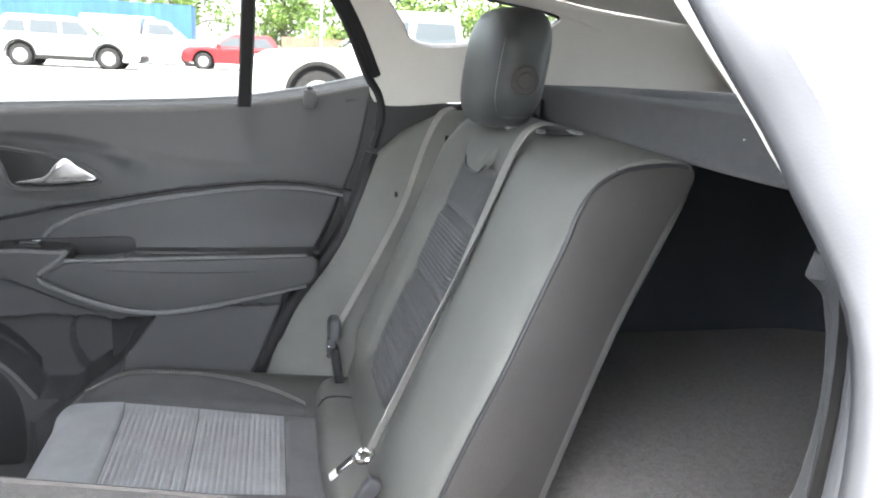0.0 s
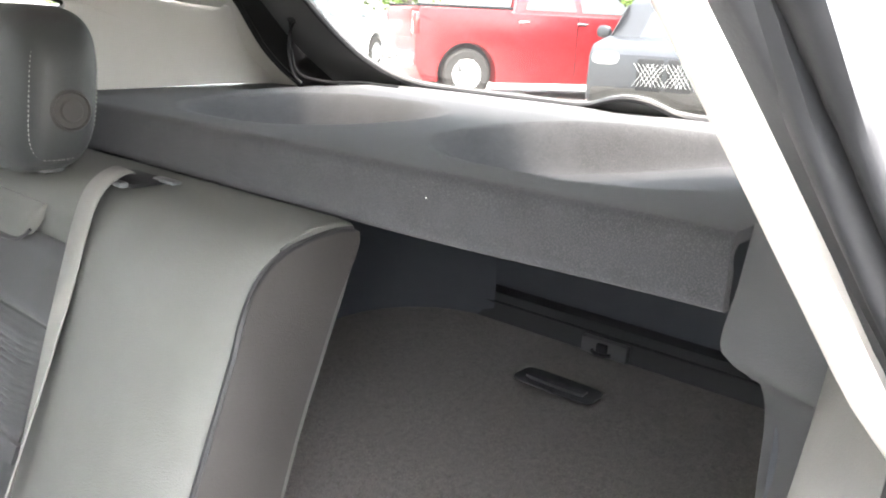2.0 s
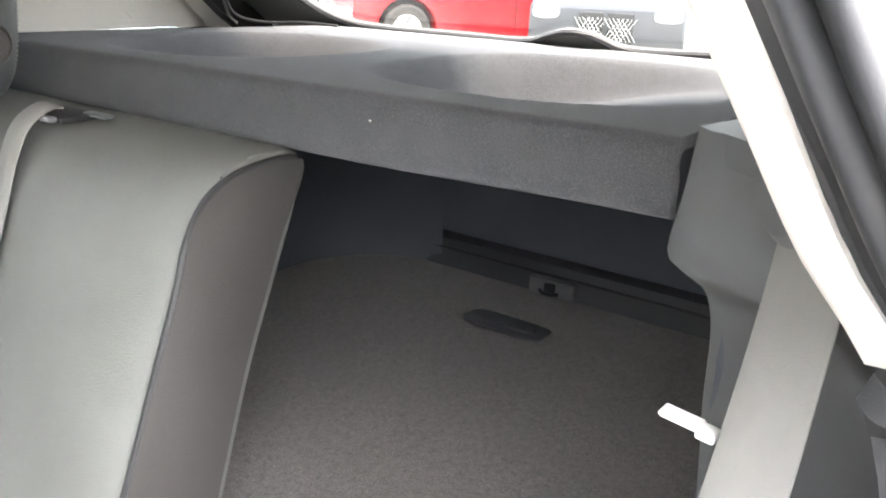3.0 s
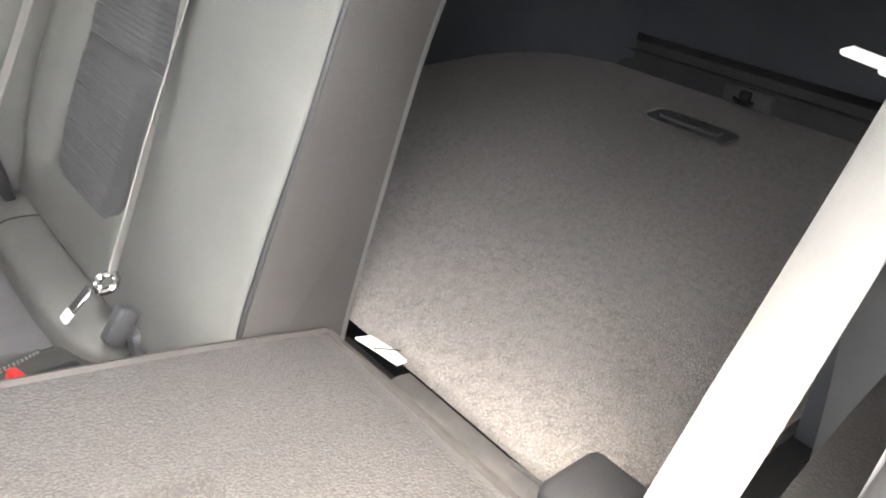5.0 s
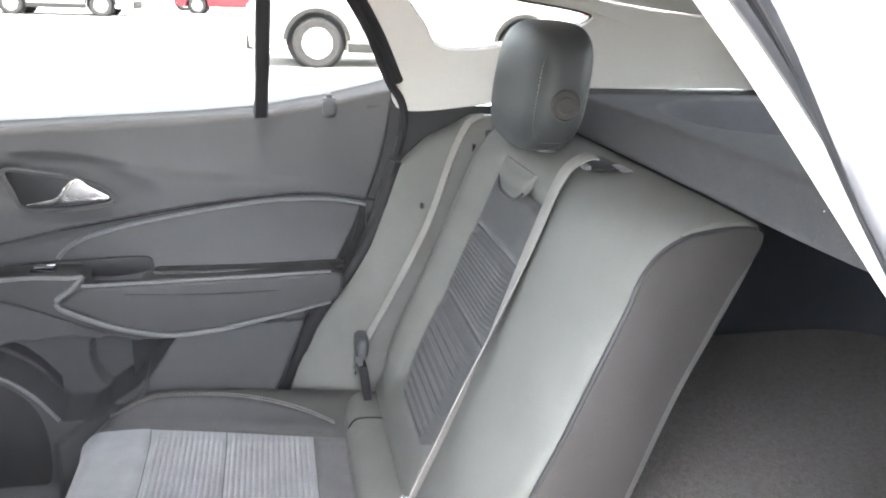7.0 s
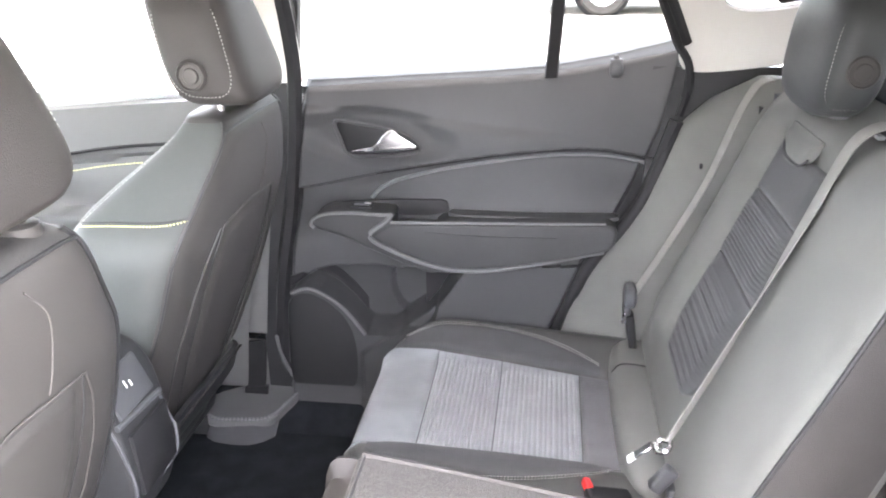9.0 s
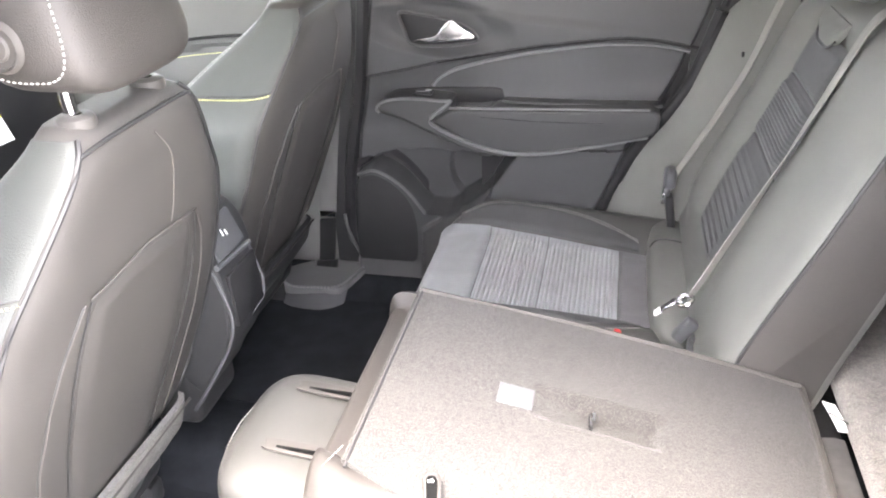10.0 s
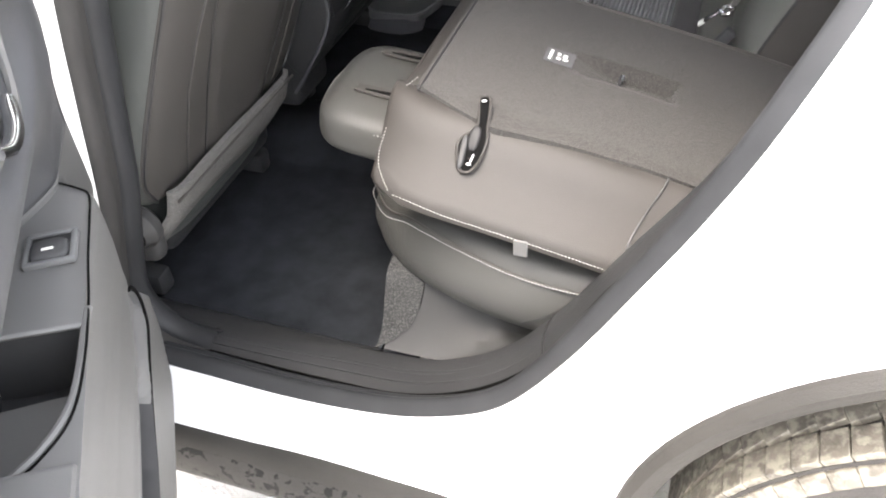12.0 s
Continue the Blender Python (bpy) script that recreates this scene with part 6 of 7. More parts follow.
low = [(x, -0.661, fold_z(x) - 0.093 + 0.010 * ease(-0.30, -0.40, x)) for x in [-0.385 + 0.42 * k / 40 for k in range(41)]]
part("edge_stitching", dashes(low, 0.0007, 0.0032, 0.0018), stitch, fold, "pale edge stitching")
fl = curve([(-0.400, -0.50, fold_z(-0.4) + 0.003), (-0.416, -0.535, fold_z(-0.41) - 0.008), (-0.424, -0.575, fold_z(-0.42) - 0.045), (-0.42, -0.62, fold_z(-0.42) - 0.070), (-0.395, -0.652, fold_z(-0.40) - 0.090)], 40)
part("edge_stitching", dashes(fl, 0.0007, 0.0032, 0.0018), stitch, fold)
part("side_seam", tube(curve([(-0.030, -0.548, fold_z(-0.03) + 0.001), (-0.036, -0.566, fold_z(-0.036) - 0.010), (-0.055, -0.60, fold_z(-0.055) - 0.044), (-0.066, -0.635, fold_z(-0.066) - 0.073), (-0.055, -0.662, fold_z(-0.055) - 0.095)], 24), 0.0016), piping_mat, fold)
fh = thing("folded_headrest", (-0.52, -0.37, 0.60), "grey leatherette headrest of the folded seatback", "headrest")
part("pad", puff((-0.495, -0.383, 0.652), (0.100, 0.128, 0.047), 3.6, 18, Matrix.Rotation(0.12, 4, "Y")), leather_bench_dimmed, fh, "grey leatherette pad")
part("seam_stitching", dashes(curve([(-0.43, -0.511, 0.668), (-0.53, -0.500, 0.676), (-0.580, -0.462, 0.680), (-0.596, -0.385, 0.681), (-0.585, -0.29, 0.680)], 40), 0.0011, 0.004, 0.0022), stitch, fh)
for y in (-0.435, -0.315):
    part("post_channel", moved(slab(plan([(-0.05, 0.010), (0.05, 0.010), (0.055, 0), (0.05, -0.010), (-0.05, -0.010), (-0.055, 0)], 30), 0.004, None, 0.001), Matrix.Translation((-0.475, y, 0.699)) @ Matrix.Rotation(0.10, 4, "Y")), leather_side, fh, "dark post channel")
    part("channel_shade", tube([(-0.515, y - 0.003, 0.7045), (-0.430, y - 0.003, 0.7015)], 0.0035, 8), slot_dark, fh)
    part("post", tube([(-0.445, y, 0.705), (-0.40, y, 0.703)], 0.0055, 10), chrome, fh, "chrome post")
part("side_button", disc((-0.450, -0.511, 0.640), 0.018, 0.006, "y"), leather_side, fh)

# hinge bar between the folded back and the cargo floor
hb = thing("seat_hinge_bar", (0.195, -0.3, 0.60), "dark seat hinge bar with a bright white bracket", "hinge bar")
part("bar", shell([[(0.170, y, 0.640), (0.176, y, 0.650), (0.190, y, 0.652), (0.204, y, 0.649), (0.208, y, 0.636)] for y in (-0.52, -0.42, -0.33, -0.235)], (0, 0, -0.004)), dull_steel, hb, "dull steel hinge strip", angle=60)
part("well", box((0.190, -0.33, 0.600), (0.06, 0.46, 0.02), 0.004), plastic_black, hb)
bracket = part("bracket", slab([(0.189, -0.160), (0.205, -0.166), (0.210, -0.200), (0.210, -0.222), (0.198, -0.222), (0.194, -0.190)], 0.004, Matrix.Translation((0, 0, 0.651)), 0.0012, 2), white_plastic, hb, "bright white bracket")
part("bracket_slit", tube([(0.193, -0.187, 0.6552), (0.214, -0.207, 0.6552)], 0.0010), plastic_black, bracket)
part("glint_rod", tube([(0.198, -0.388, 0.6545), (0.205, -0.455, 0.6545)], 0.0018, 8), steel, hb)
part("pivot_cover", join(box((0.185, -0.485, 0.690), (0.07, 0.06, 0.05), 0.010, 3), box((0.20, -0.53, 0.68), (0.08, 0.06, 0.06), 0.012, 3)), plastic_deep, hb, "dark plastic hinge cover")

# ---- cargo floor ----
def cargo_z(x):
    return 0.664 + 0.012 * (x - 0.2)


rows = []
for i in range(80):
    x = 0.216 + 0.976 * i / 79
    row = []
    for j in range(70):
        y = -0.515 + 1.06 * j / 69
        z = cargo_z(x) - 0.007 * ease(0.016, 0, x - 0.216) + 0.0008 * noise.noise(Vector((60 * x, 60 * y, 0)))
        dip = max((abs(x - 1.013) - 0.022) / 0.010, (abs(y - 0.012) - 0.075) / 0.012)
        z -= 0.014 * (1 - ease(0, 1, dip))
        row.append((x, y, z))
    rows.append(row)
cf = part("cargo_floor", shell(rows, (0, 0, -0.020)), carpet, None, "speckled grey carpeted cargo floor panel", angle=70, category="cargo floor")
hd = part("floor_handle", slab(plan([(-0.083, 0.0), (-0.080, 0.026), (-0.05, 0.034), (0.05, 0.034), (0.080, 0.026), (0.083, 0), (0.080, -0.026), (0.05, -0.034), (-0.05, -0.034), (-0.080, -0.026)], 50), 0.004, axes((1.013, 0.012, cargo_z(1.013) - 0.002), (0, 1, 0), (-1, 0, 0)), 0.0015), plastic, cf, "dark recessed lift handle")
part("handle_grip", slab(plan([(-0.06, 0), (-0.05, 0.012), (0.05, 0.012), (0.06, 0), (0.05, -0.012), (-0.05, -0.012)], 30), 0.006, axes((1.010, 0.012, cargo_z(1.013) + 0.001), (0, 1, 0), (-1, 0, 0)), 0.0015), plastic, hd)

# ---- parcel shelf ----
shelf = thing("parcel_shelf", (0.6, 0, 1.12), "charcoal felt parcel shelf with two moulded hollows", "parcel shelf")


def hollow(x, y, cx, cy, a, b, turn):
    c, s = math.cos(turn), math.sin(turn)
    u, v = (x - cx) * c + (y - cy) * s, -(x - cx) * s + (y - cy) * c
    r = (abs(u / a) ** 2.6 + abs(v / b) ** 2.6) ** (1 / 2.6)
    return 1 - ease(0.80, 1.0, r)


rows = []
for j in range(120):
    v = j / 119
    row = []
    for (x, z) in ((0.372, 1.118), (0.367, 1.121), (0.3655, 1.13), (0.366, 1.150), (0.3665, 1.174), (0.3685, 1.181), (0.374, 1.184)):
        row.append((x, -0.488 + 0.955 * v, z + 0.007 * ease(0.35, 0.0, v) * ease(1.17, 1.12, z)))
    for i in range(1, 80):
        x = 0.377 + 0.60 * i / 79
        w0 = along([(0.37, -0.488), (0.45, -0.490), (0.8, -0.50), (0.98, -0.47)], x)
        w1 = along([(0.37, 0.467), (0.6, 0.455), (0.8, 0.44), (0.98, 0.42)], x)
        y = w0 + (w1 - w0) * v
        z = 1.184 + 0.002 * ease(0.38, 0.5, x)
        z -= (0.020 + 0.045 * ease(-0.42, -0.12, y)) * hollow(x, y, 0.645, -0.26, 0.215, 0.200, 0.0)
        z -= (0.016 + 0.042 * ease(0.06, 0.32, y)) * hollow(x, y, 0.605, 0.205, 0.185, 0.175, 0.0)
        row.append((x, y, z))
    rows.append(row)
part("board", shell(rows, lambda q: (0.012, 0, 0) if q[2] < 1.17 and q[0] < 0.374 else (0.006, 0, -0.010)), carpet_shelf, shelf, "charcoal felt board", angle=60)
part("cord", join(tube(curve([(0.815, 0.515, 1.293), (0.80, 0.508, 1.27), (0.785, 0.49, 1.235), (0.775, 0.465, 1.205), (0.78, 0.45, 1.192)], 24), 0.0028), tube(curve([(0.812, 0.520, 1.296), (0.80, 0.50, 1.25), (0.79, 0.47, 1.208), (0.82, 0.43, 1.195), (0.84, 0.36, 1.198), (0.86, 0.29, 1.196)], 30), 0.0024)), rubber, shelf, "black lifting cord")
part("cord_peg", join(puff((0.818, 0.517, 1.302), (0.012, 0.010, 0.010), 2.4, 8), disc((0.808, 0.508, 1.300), 0.006, 0.008, "x")), plastic_black, shelf, "black peg for the cord")
part("lint", box((0.3650, -0.212, 1.160), (0.001, 0.0015, 0.001), 0), paper, shelf)

# ---- seat belts ----
nb = thing("seat_belt", (0.1, -0.58, 0.66), "pale grey seat belt hanging beside the folded seat", "seat belt")
pts = curve([(0.262, -0.598, 1.190), (0.268, -0.600, 1.150), (0.220, -0.597, 1.03), (0.150, -0.584, 0.86), (0.105, -0.572, 0.74), (0.085, -0.566, 0.66)], 40)
hw = [Vector((0.020, 0.0215, 0)).lerp(Vector((0.004, 0.023, 0)), min(1, k / 24)) for k in range(40)]
part("webbing", ribbon(pts, hw, 0.0022), webbing, nb, "pale grey belt webbing")
ring = part("guide_ring", moved(join(disc((0, 0, 0), 0.032, 0.016, "z", 28, 0.006), box((0, -0.012, 0.008), (0.06, 0.012, 0.014), 0.004)), axes((0.255, -0.588, 1.190), (0.75, 0.66, 0), (0, 0, 1))), plastic_grey, nb, "grey belt guide")
part("ring_trim", moved(spin([(0.022, 0.006), (0.024, 0.010), (0.026, 0.006)], (0, 0, 0.002), "z", 28), axes((0.255, -0.588, 1.190), (0.75, 0.66, 0), (0, 0, 1))), chrome, ring)
part("tongue", join(box((0.258, -0.549, 1.041), (0.014, 0.026, 0.004), 0.0015, 1, Matrix.Rotation(0.12, 4, "X")), box((0.254, -0.566, 1.039), (0.014, 0.012, 0.006), 0.002, 2, Matrix.Rotation(0.12, 4, "X"))), white_plastic, nb, "bright belt tongue")

fb = thing("seat_belt", (0.02, 0.57, 0.55), "grey far seat belt with its tongue hanging on the seatback", "seat belt")
pts = curve([(0.232, 0.576, 1.128), (0.218, 0.577, 1.124), (0.203, 0.578, 1.110), (0.178, 0.580, 1.051), (0.140, 0.580, 0.932), (0.087, 0.580, 0.816), (0.022, 0.578, 0.690), (0.005, 0.574, 0.655)], 40)
part("webbing", ribbon([q + Vector((-0.004, -0.004, 0)) for q in pts], (0.0038, -0.0076, -0.0017), 0.0022), webbing, fb, "grey belt webbing")
part("belt_stud", disc((0.128, 0.62, 0.946), 0.006, 0.006, "x", 14), plastic_black, fb)
bk = part("tongue", join(puff((0.006, 0.578, 0.676), (0.014, 0.030, 0.024), 3, 8), box((0.0, 0.568, 0.640), (0.016, 0.026, 0.040), 0.004)), plastic, fb, "black belt tongue")
part("tongue_metal", join(tube(curve([(-0.004, 0.560, 0.652), (-0.007, 0.556, 0.630), (-0.005, 0.568, 0.618), (-0.003, 0.578, 0.636)], 14), 0.0035, 8)), chrome, bk)
part("buckle_stalk", box((0.012, 0.566, 0.600), (0.018, 0.034, 0.080), 0.005, 2, Matrix.Rotation(-0.15, 4, "Y")), plastic_black, fb, "black buckle stalk")

mb = thing("centre_seat_belt", (0.02, 0.08, 0.55), "grey centre seat belt clipped beside the cushion", "seat belt")
pts = curve([(0.280, 0.152, 1.139), (0.262, 0.152, 1.137), (0.232, 0.150, 1.110), (0.190, 0.136, 1.018), (0.131, 0.115, 0.89), (0.073, 0.095, 0.77), (0.022, 0.078, 0.668)], 60)
hw = [Vector((0.003, 0.0222, 0.0)).lerp(Vector((0.006, 0.0065, -0.004)), ease(0.20, 0.80, k / 59)) for k in range(60)]
part("webbing", ribbon(pts, hw, 0.002), webbing, mb, "grey belt webbing")
tg = part("tongue", join(tube(curve([(0.025, 0.075, 0.668), (0.010, 0.085, 0.663), (0.004, 0.070, 0.655), (0.018, 0.062, 0.660)], 14, True), 0.0045, 8, closed=True), box((-0.012, 0.090, 0.640), (0.034, 0.016, 0.004), 0.0015, 1, Matrix.Rotation(-0.75, 4, "Y"))), chrome, mb, "bright steel belt tongue")
part("tongue_end", box((-0.028, 0.094, 0.622), (0.016, 0.016, 0.006), 0.002, 1, Matrix.Rotation(-0.75, 4, "Y")), white_plastic, tg)
part("buckle_boot", join(box((0.018, 0.066, 0.607), (0.024, 0.020, 0.048), 0.005, 3, Matrix.Rotation(0.6, 4, "Y")), box((0.034, 0.064, 0.578), (0.018, 0.026, 0.036), 0.005, 2)), plastic, mb, "black buckle boot")
rb = thing("buckle", (-0.08, 0.08, 0.55), "black seat belt buckle with a red button", "belt buckle")
part("casing", box((-0.060, 0.075, 0.558), (0.075, 0.030, 0.020), 0.006, 3, Matrix.Rotation(0.25, 4, "Y") @ Matrix.Rotation(0.3, 4, "Z")), plastic_black, rb)
part("button", box((-0.093, 0.084, 0.570), (0.012, 0.026, 0.015), 0.003, 2, Matrix.Rotation(0.25, 4, "Y") @ Matrix.Rotation(0.3, 4, "Z")), red_plastic, rb, "red release button")


# ---- front seats ----
def front_seat(c, dx, label):
    th = thing("bucket_seat", (-0.9 + dx, c, 0.28), label, "car seat")
    # height, rear face, thickness, half width
    table = [(0.535, -0.838, 0.10, 0.225), (0.550, -0.820, 0.15, 0.258), (0.575, -0.808, 0.18, 0.276), (0.63, -0.786, 0.19, 0.286), (0.70, -0.758, 0.19, 0.288), (0.80, -0.718, 0.195, 0.284), (0.90, -0.682, 0.20, 0.274), (0.98, -0.656, 0.205, 0.260),
             (1.04, -0.640, 0.212, 0.248), (1.085, -0.630, 0.206, 0.230), (1.112, -0.629, 0.188, 0.206), (1.130, -0.638, 0.140, 0.165), (1.137, -0.655, 0.04, 0.09)]
    full = 0.0 if c < 0 else 0.018
    knots = curve([(z, r + dx, 0) for z, r, _, _ in table], 60), curve([(z, t + full * ease(0.85, 1.0, z), w + full * ease(0.9, 1.04, z)) for z, _, t, w in table], 60)
    e = 2 / 5.2
    high, rise = (0.764, 0.006) if c < 0 else (0.766, 0.018)

    def S(a, v, lift=0.0):
        f = v * 59
        i = min(58, int(f))
        k1 = knots[0][i].lerp(knots[0][i + 1], f - i)
        k2 = knots[1][i].lerp(knots[1][i + 1], f - i)
        hx, hy = k2.y / 2 + lift, k2.z + lift
        ca, sa = math.cos(a), math.sin(a)
        return Vector((k1.y - k2.y / 2 + hx * math.copysign(abs(ca) ** e, ca), c + hy * math.copysign(abs(sa) ** e, sa), k1.x))

    rows = [[S(2 * math.pi * k / 120, i / 69) for k in range(120)] for i in range(70)]
    geo = sheet(rows, wrap_v=True)
    geo[1].append(tuple(range(120)))
    geo[1].append(tuple(69 * 120 + k for k in range(120)))
    bk = part("backrest", geo, leather_side, th, "charcoal vinyl backrest", angle=60)
    # leatherette side facing, outlined by piping, on both flanks
    for s in (-1, 1):
        a0, a1 = (0.98, 2.12)
        rows = [[S(s * (a0 + (a1 - a0) * k / 16), v, 0.0015) for k in range(17)] for v in [0.03 + 0.94 * i / 50 for i in range(51)]]
        part("side_facing", shell(rows, (0, -s * 0.004, 0)), leather_flank_dimmed, bk, "grey leatherette flank")
        part("piping", tube([S(s * a0, 0.02 + 0.95 * i / 50, 0.002) for i in range(51)], 0.0030), piping_mat, bk, "dark edge piping")
        part("seam_welt", tube([S(s * (a0 + 0.045), 0.02 + 0.95 * i / 50, 0.002) for i in range(51)], 0.0016), leather_side, bk)
        part("front_stitching", dashes([S(s * a1, 0.2 + 0.74 * i / 50, 0.001) for i in range(51)], 0.0007, 0.0045, 0.003), leather_seam if c < 0 else stitch, bk, "pale stitching")
        part("shoulder_seam", tube([S(s * (a0 + (a1 - a0) * k / 16), high + 0.008 - rise * k / 16, 0.002) for k in range(17)], 0.0012), piping_mat, bk)
        part("shoulder_stitching", dashes([S(s * (a0 + 0.03 + (a1 - a0 - 0.03) * k / 16), high - rise * k / 16, 0.0022) for k in range(17)], 0.0013, 0.0035, 0.0018), stitch_yellow, bk, "pale yellow cross stitching")
    part("top_seam", tube([S(0.98 - 1.96 * k / 40, 0.955 - 0.012 * (2 * k / 40 - 1) ** 2, 0.0015) for k in range(41)], 0.0022), piping_mat, bk)

    # seams of the map pocket on the rear face
    def rear(y, z, lift=0.003):
        i = next((k for k in range(59) if knots[0][k + 1].x >= z), 58)
        t = max(0.0, min(1.0, (z - knots[0][i].x) / max(1e-6, knots[0][i + 1].x - knots[0][i].x)))
        k1, k2 = knots[0][i].lerp(knots[0][i + 1], t), knots[1][i].lerp(knots[1][i + 1], t)
        r = max(0.0, 1 - (abs(y - c) / k2.z) ** 5.2) ** (1 / 5.2)
        return Vector((k1.y - k2.y / 2 * (1 - r) + lift, y, z))
    # padded map pocket, a flat welt beside it, and the seams round both
    inner = [(0.555, 0.100), (0.63, 0.115), (0.75, 0.135), (0.84, 0.138), (0.90, 0.130), (0.95, 0.116)]
    outer = [(0.555, 0.150), (0.63, 0.166), (0.75, 0.184), (0.84, 0.174), (0.90, 0.154), (0.95, 0.124), (0.985, 0.110)]
    rows = []
    for k in range(41):
        z = 0.555 + 0.395 * k / 40
        w = along(inner, z)
        pe = ease(0, 0.05, (40 - k) / 40)
        rows.append([rear(c + w * (2 * q / 20 - 1), z + 0.012 * (1 - abs(2 * q / 20 - 1)) * k / 40, -0.003 + 0.0085 * pe * ease(0, 0.12, min(q, 20 - q) / 20)) for q in range(21)])
    part("map_pocket", shell(rows, (-0.004, 0, 0)), leather_side, bk, "charcoal vinyl map pocket", angle=60)
    for s in (-1, 1):
        part("pocket_seam", tube([rear(c + s * along(inner, z), z, 0.0030) for z in [0.56 + 0.39 * k / 40 for k in range(41)]], 0.0011), piping_mat, bk)
        part("panel_seam", tube(curve([rear(c + s * along(outer, z), z, 0.0012) for z in [0.56 + 0.39 * k / 20 for k in range(21)]], 60), 0.0010), leather_seam, bk, "raised pale seam")
        part("panel_groove", tube(curve([rear(c + s * (along(outer, z) + 0.003), z - 0.001, 0.0004) for z in [0.56 + 0.39 * k / 20 for k in range(21)]], 60), 0.0012), piping_mat, bk)
    part("pocket_hem", tube([rear(c + 0.116 * (2 * q / 20 - 1), 0.953 + 0.012 * (1 - abs(2 * q / 20 - 1)), 0.003) for q in range(21)], 0.0013), leather_seam, bk)
    part("yoke_seam", tube(curve([rear(c + 0.01, 1.100, 0.001), rear(c + 0.045, 1.06, 0.001), rear(c + 0.055, 1.00, 0.001), rear(c + 0.055, 0.965, 0.001)], 24), 0.0010), leather_seam, bk)
    y0, y1 = (c - 0.225, c + 0.195) if c < 0 else (c - 0.205, c + 0.165)
    flap = [(-0.786, 0.572), (-0.788, 0.560), (-0.800, 0.520), (-0.836, 0.47), (-0.868, 0.43), (-0.876, 0.424)]
    rows = [[Vector((x + dx - 0.012 * ease(0.9, 1.0, abs(2 * k / 30 - 1)), y0 + (y1 - y0) * k / 30, z + 0.004 * math.sin(5 * k / 30))) for x, z in flap] for k in range(31)]
    part("carpet_flap", shell(rows, (-0.010, 0, 0.002)), felt_flap if c < 0 else plastic_deep, th, "pale felt flap below the backrest" if c < 0 else "dark flap below the backrest", angle=60)
    part("flap_seam", tube([Vector((-0.789 + dx, y0 + (y1 - y0) * k / 20, 0.557)) for k in range(21)], 0.0028), leather_side, th)
    part("cushion", puff((-1.13 + dx, c, 0.47), (0.27, 0.262, 0.10), 4, 14), leather_flank_dimmed, th)
    part("under_cover", box((-1.02 + dx, c + 0.02, 0.40), (0.28, 0.40, 0.07), 0.03, 3), plastic_deep, th, "dark cover below the seat")
    for s in (-1, 1):
        part("rail", box((-1.16 + dx, c + s * 0.2, 0.32), (0.52, 0.04, 0.05), 0.008), plastic_deep, th, "black seat rail")
    for s in (-1,) if c < 0 else ():
        part("recliner_cover", join(disc((-0.852 + dx, c + s * 0.262, 0.520), 0.040, 0.040, "y", 28, 0.012), spin([(0.024, 0), (0.028, s * 0.004), (0.032, 0)], (-0.852 + dx, c + s * 0.283, 0.520), "y", 28), puff((-0.885 + dx, c + s * 0.256, 0.485), (0.065, 0.020, 0.045), 3, 10)), plastic_low, th, "dark recliner cover")
    h = thing("front_headrest", (-0.69 + dx, c, 1.13), "grey leatherette front headrest with pale stitching", "headrest")

    def hs(q):
        q.x += -0.030 * (q.z / 0.1)
        q.y *= 1.02 - 0.12 * max(0, -q.z / 0.1) ** 3 - 0.42 * max(0, q.z / 0.104 * 0.5 + 0.5) ** 1.2
        return q
    part("pad", puff((-0.692 + dx, c, 1.262), (0.072, 0.118, 0.104), 4.8, 18, None, hs), vinyl_head, h, "charcoal leatherette pad")
    for s in (-1, 1):
        loop = []
        for k in range(41):
            a = 2 * math.pi * k / 40
            q = Vector((0.054 * math.copysign(abs(math.cos(a)) ** 0.6, math.cos(a)), 0, 0.080 * math.copysign(abs(math.sin(a)) ** 0.6, math.sin(a))))
            loop.append(Vector((-0.692 + dx - 0.30 * q.z, c + s * (0.0965 - 0.26 * q.z - 1.0 * q.z ** 2), 1.262 + q.z)) + Vector((q.x, 0, 0)))
        part("side_stitching", dashes(loop, 0.0009, 0.0040, 0.0022), stitch, h, "pale stitching")
        b = part("side_button", join(disc((-0.690 + dx, c + s * 0.109, 1.216), 0.021, 0.010, "y"), spin([(0.019, 0), (0.0225, s * 0.006), (0.026, 0)], (-0.690 + dx, c + s * 0.111, 1.216), "y", 28)), leather_side, h, "round leatherette release button")
        part("button_centre", disc((-0.690 + dx, c + s * 0.115, 1.216), 0.0135, 0.005, "y"), leather_side, b)
        part("post", tube([(-0.662 + dx, c + s * 0.068, 1.08), (-0.668 + dx, c + s * 0.068, 1.18)], 0.0078, 12), chrome, h, "chrome post")
        part("guide", spin([(0.007, 0.005), (0.015, 0.005), (0.019, 0.002), (0.020, -0.003), (0.020, -0.012), (0.0, -0.012)], (-0.662 + dx, c + s * 0.068, 1.134), "z", 24), leather_side, h, "grey post guide")
    return th, h


seat, head = front_seat(-0.395, 0.0, "driver seat with charcoal backrest, pale seams and map pocket")
head.location.z += 0.006
seat, head = front_seat(0.355, -0.05, "front passenger seat with charcoal backrest and pale seams")
seat.location.z -= 0.020
seat.scale.y = 1.035
head.location.z -= 0.035

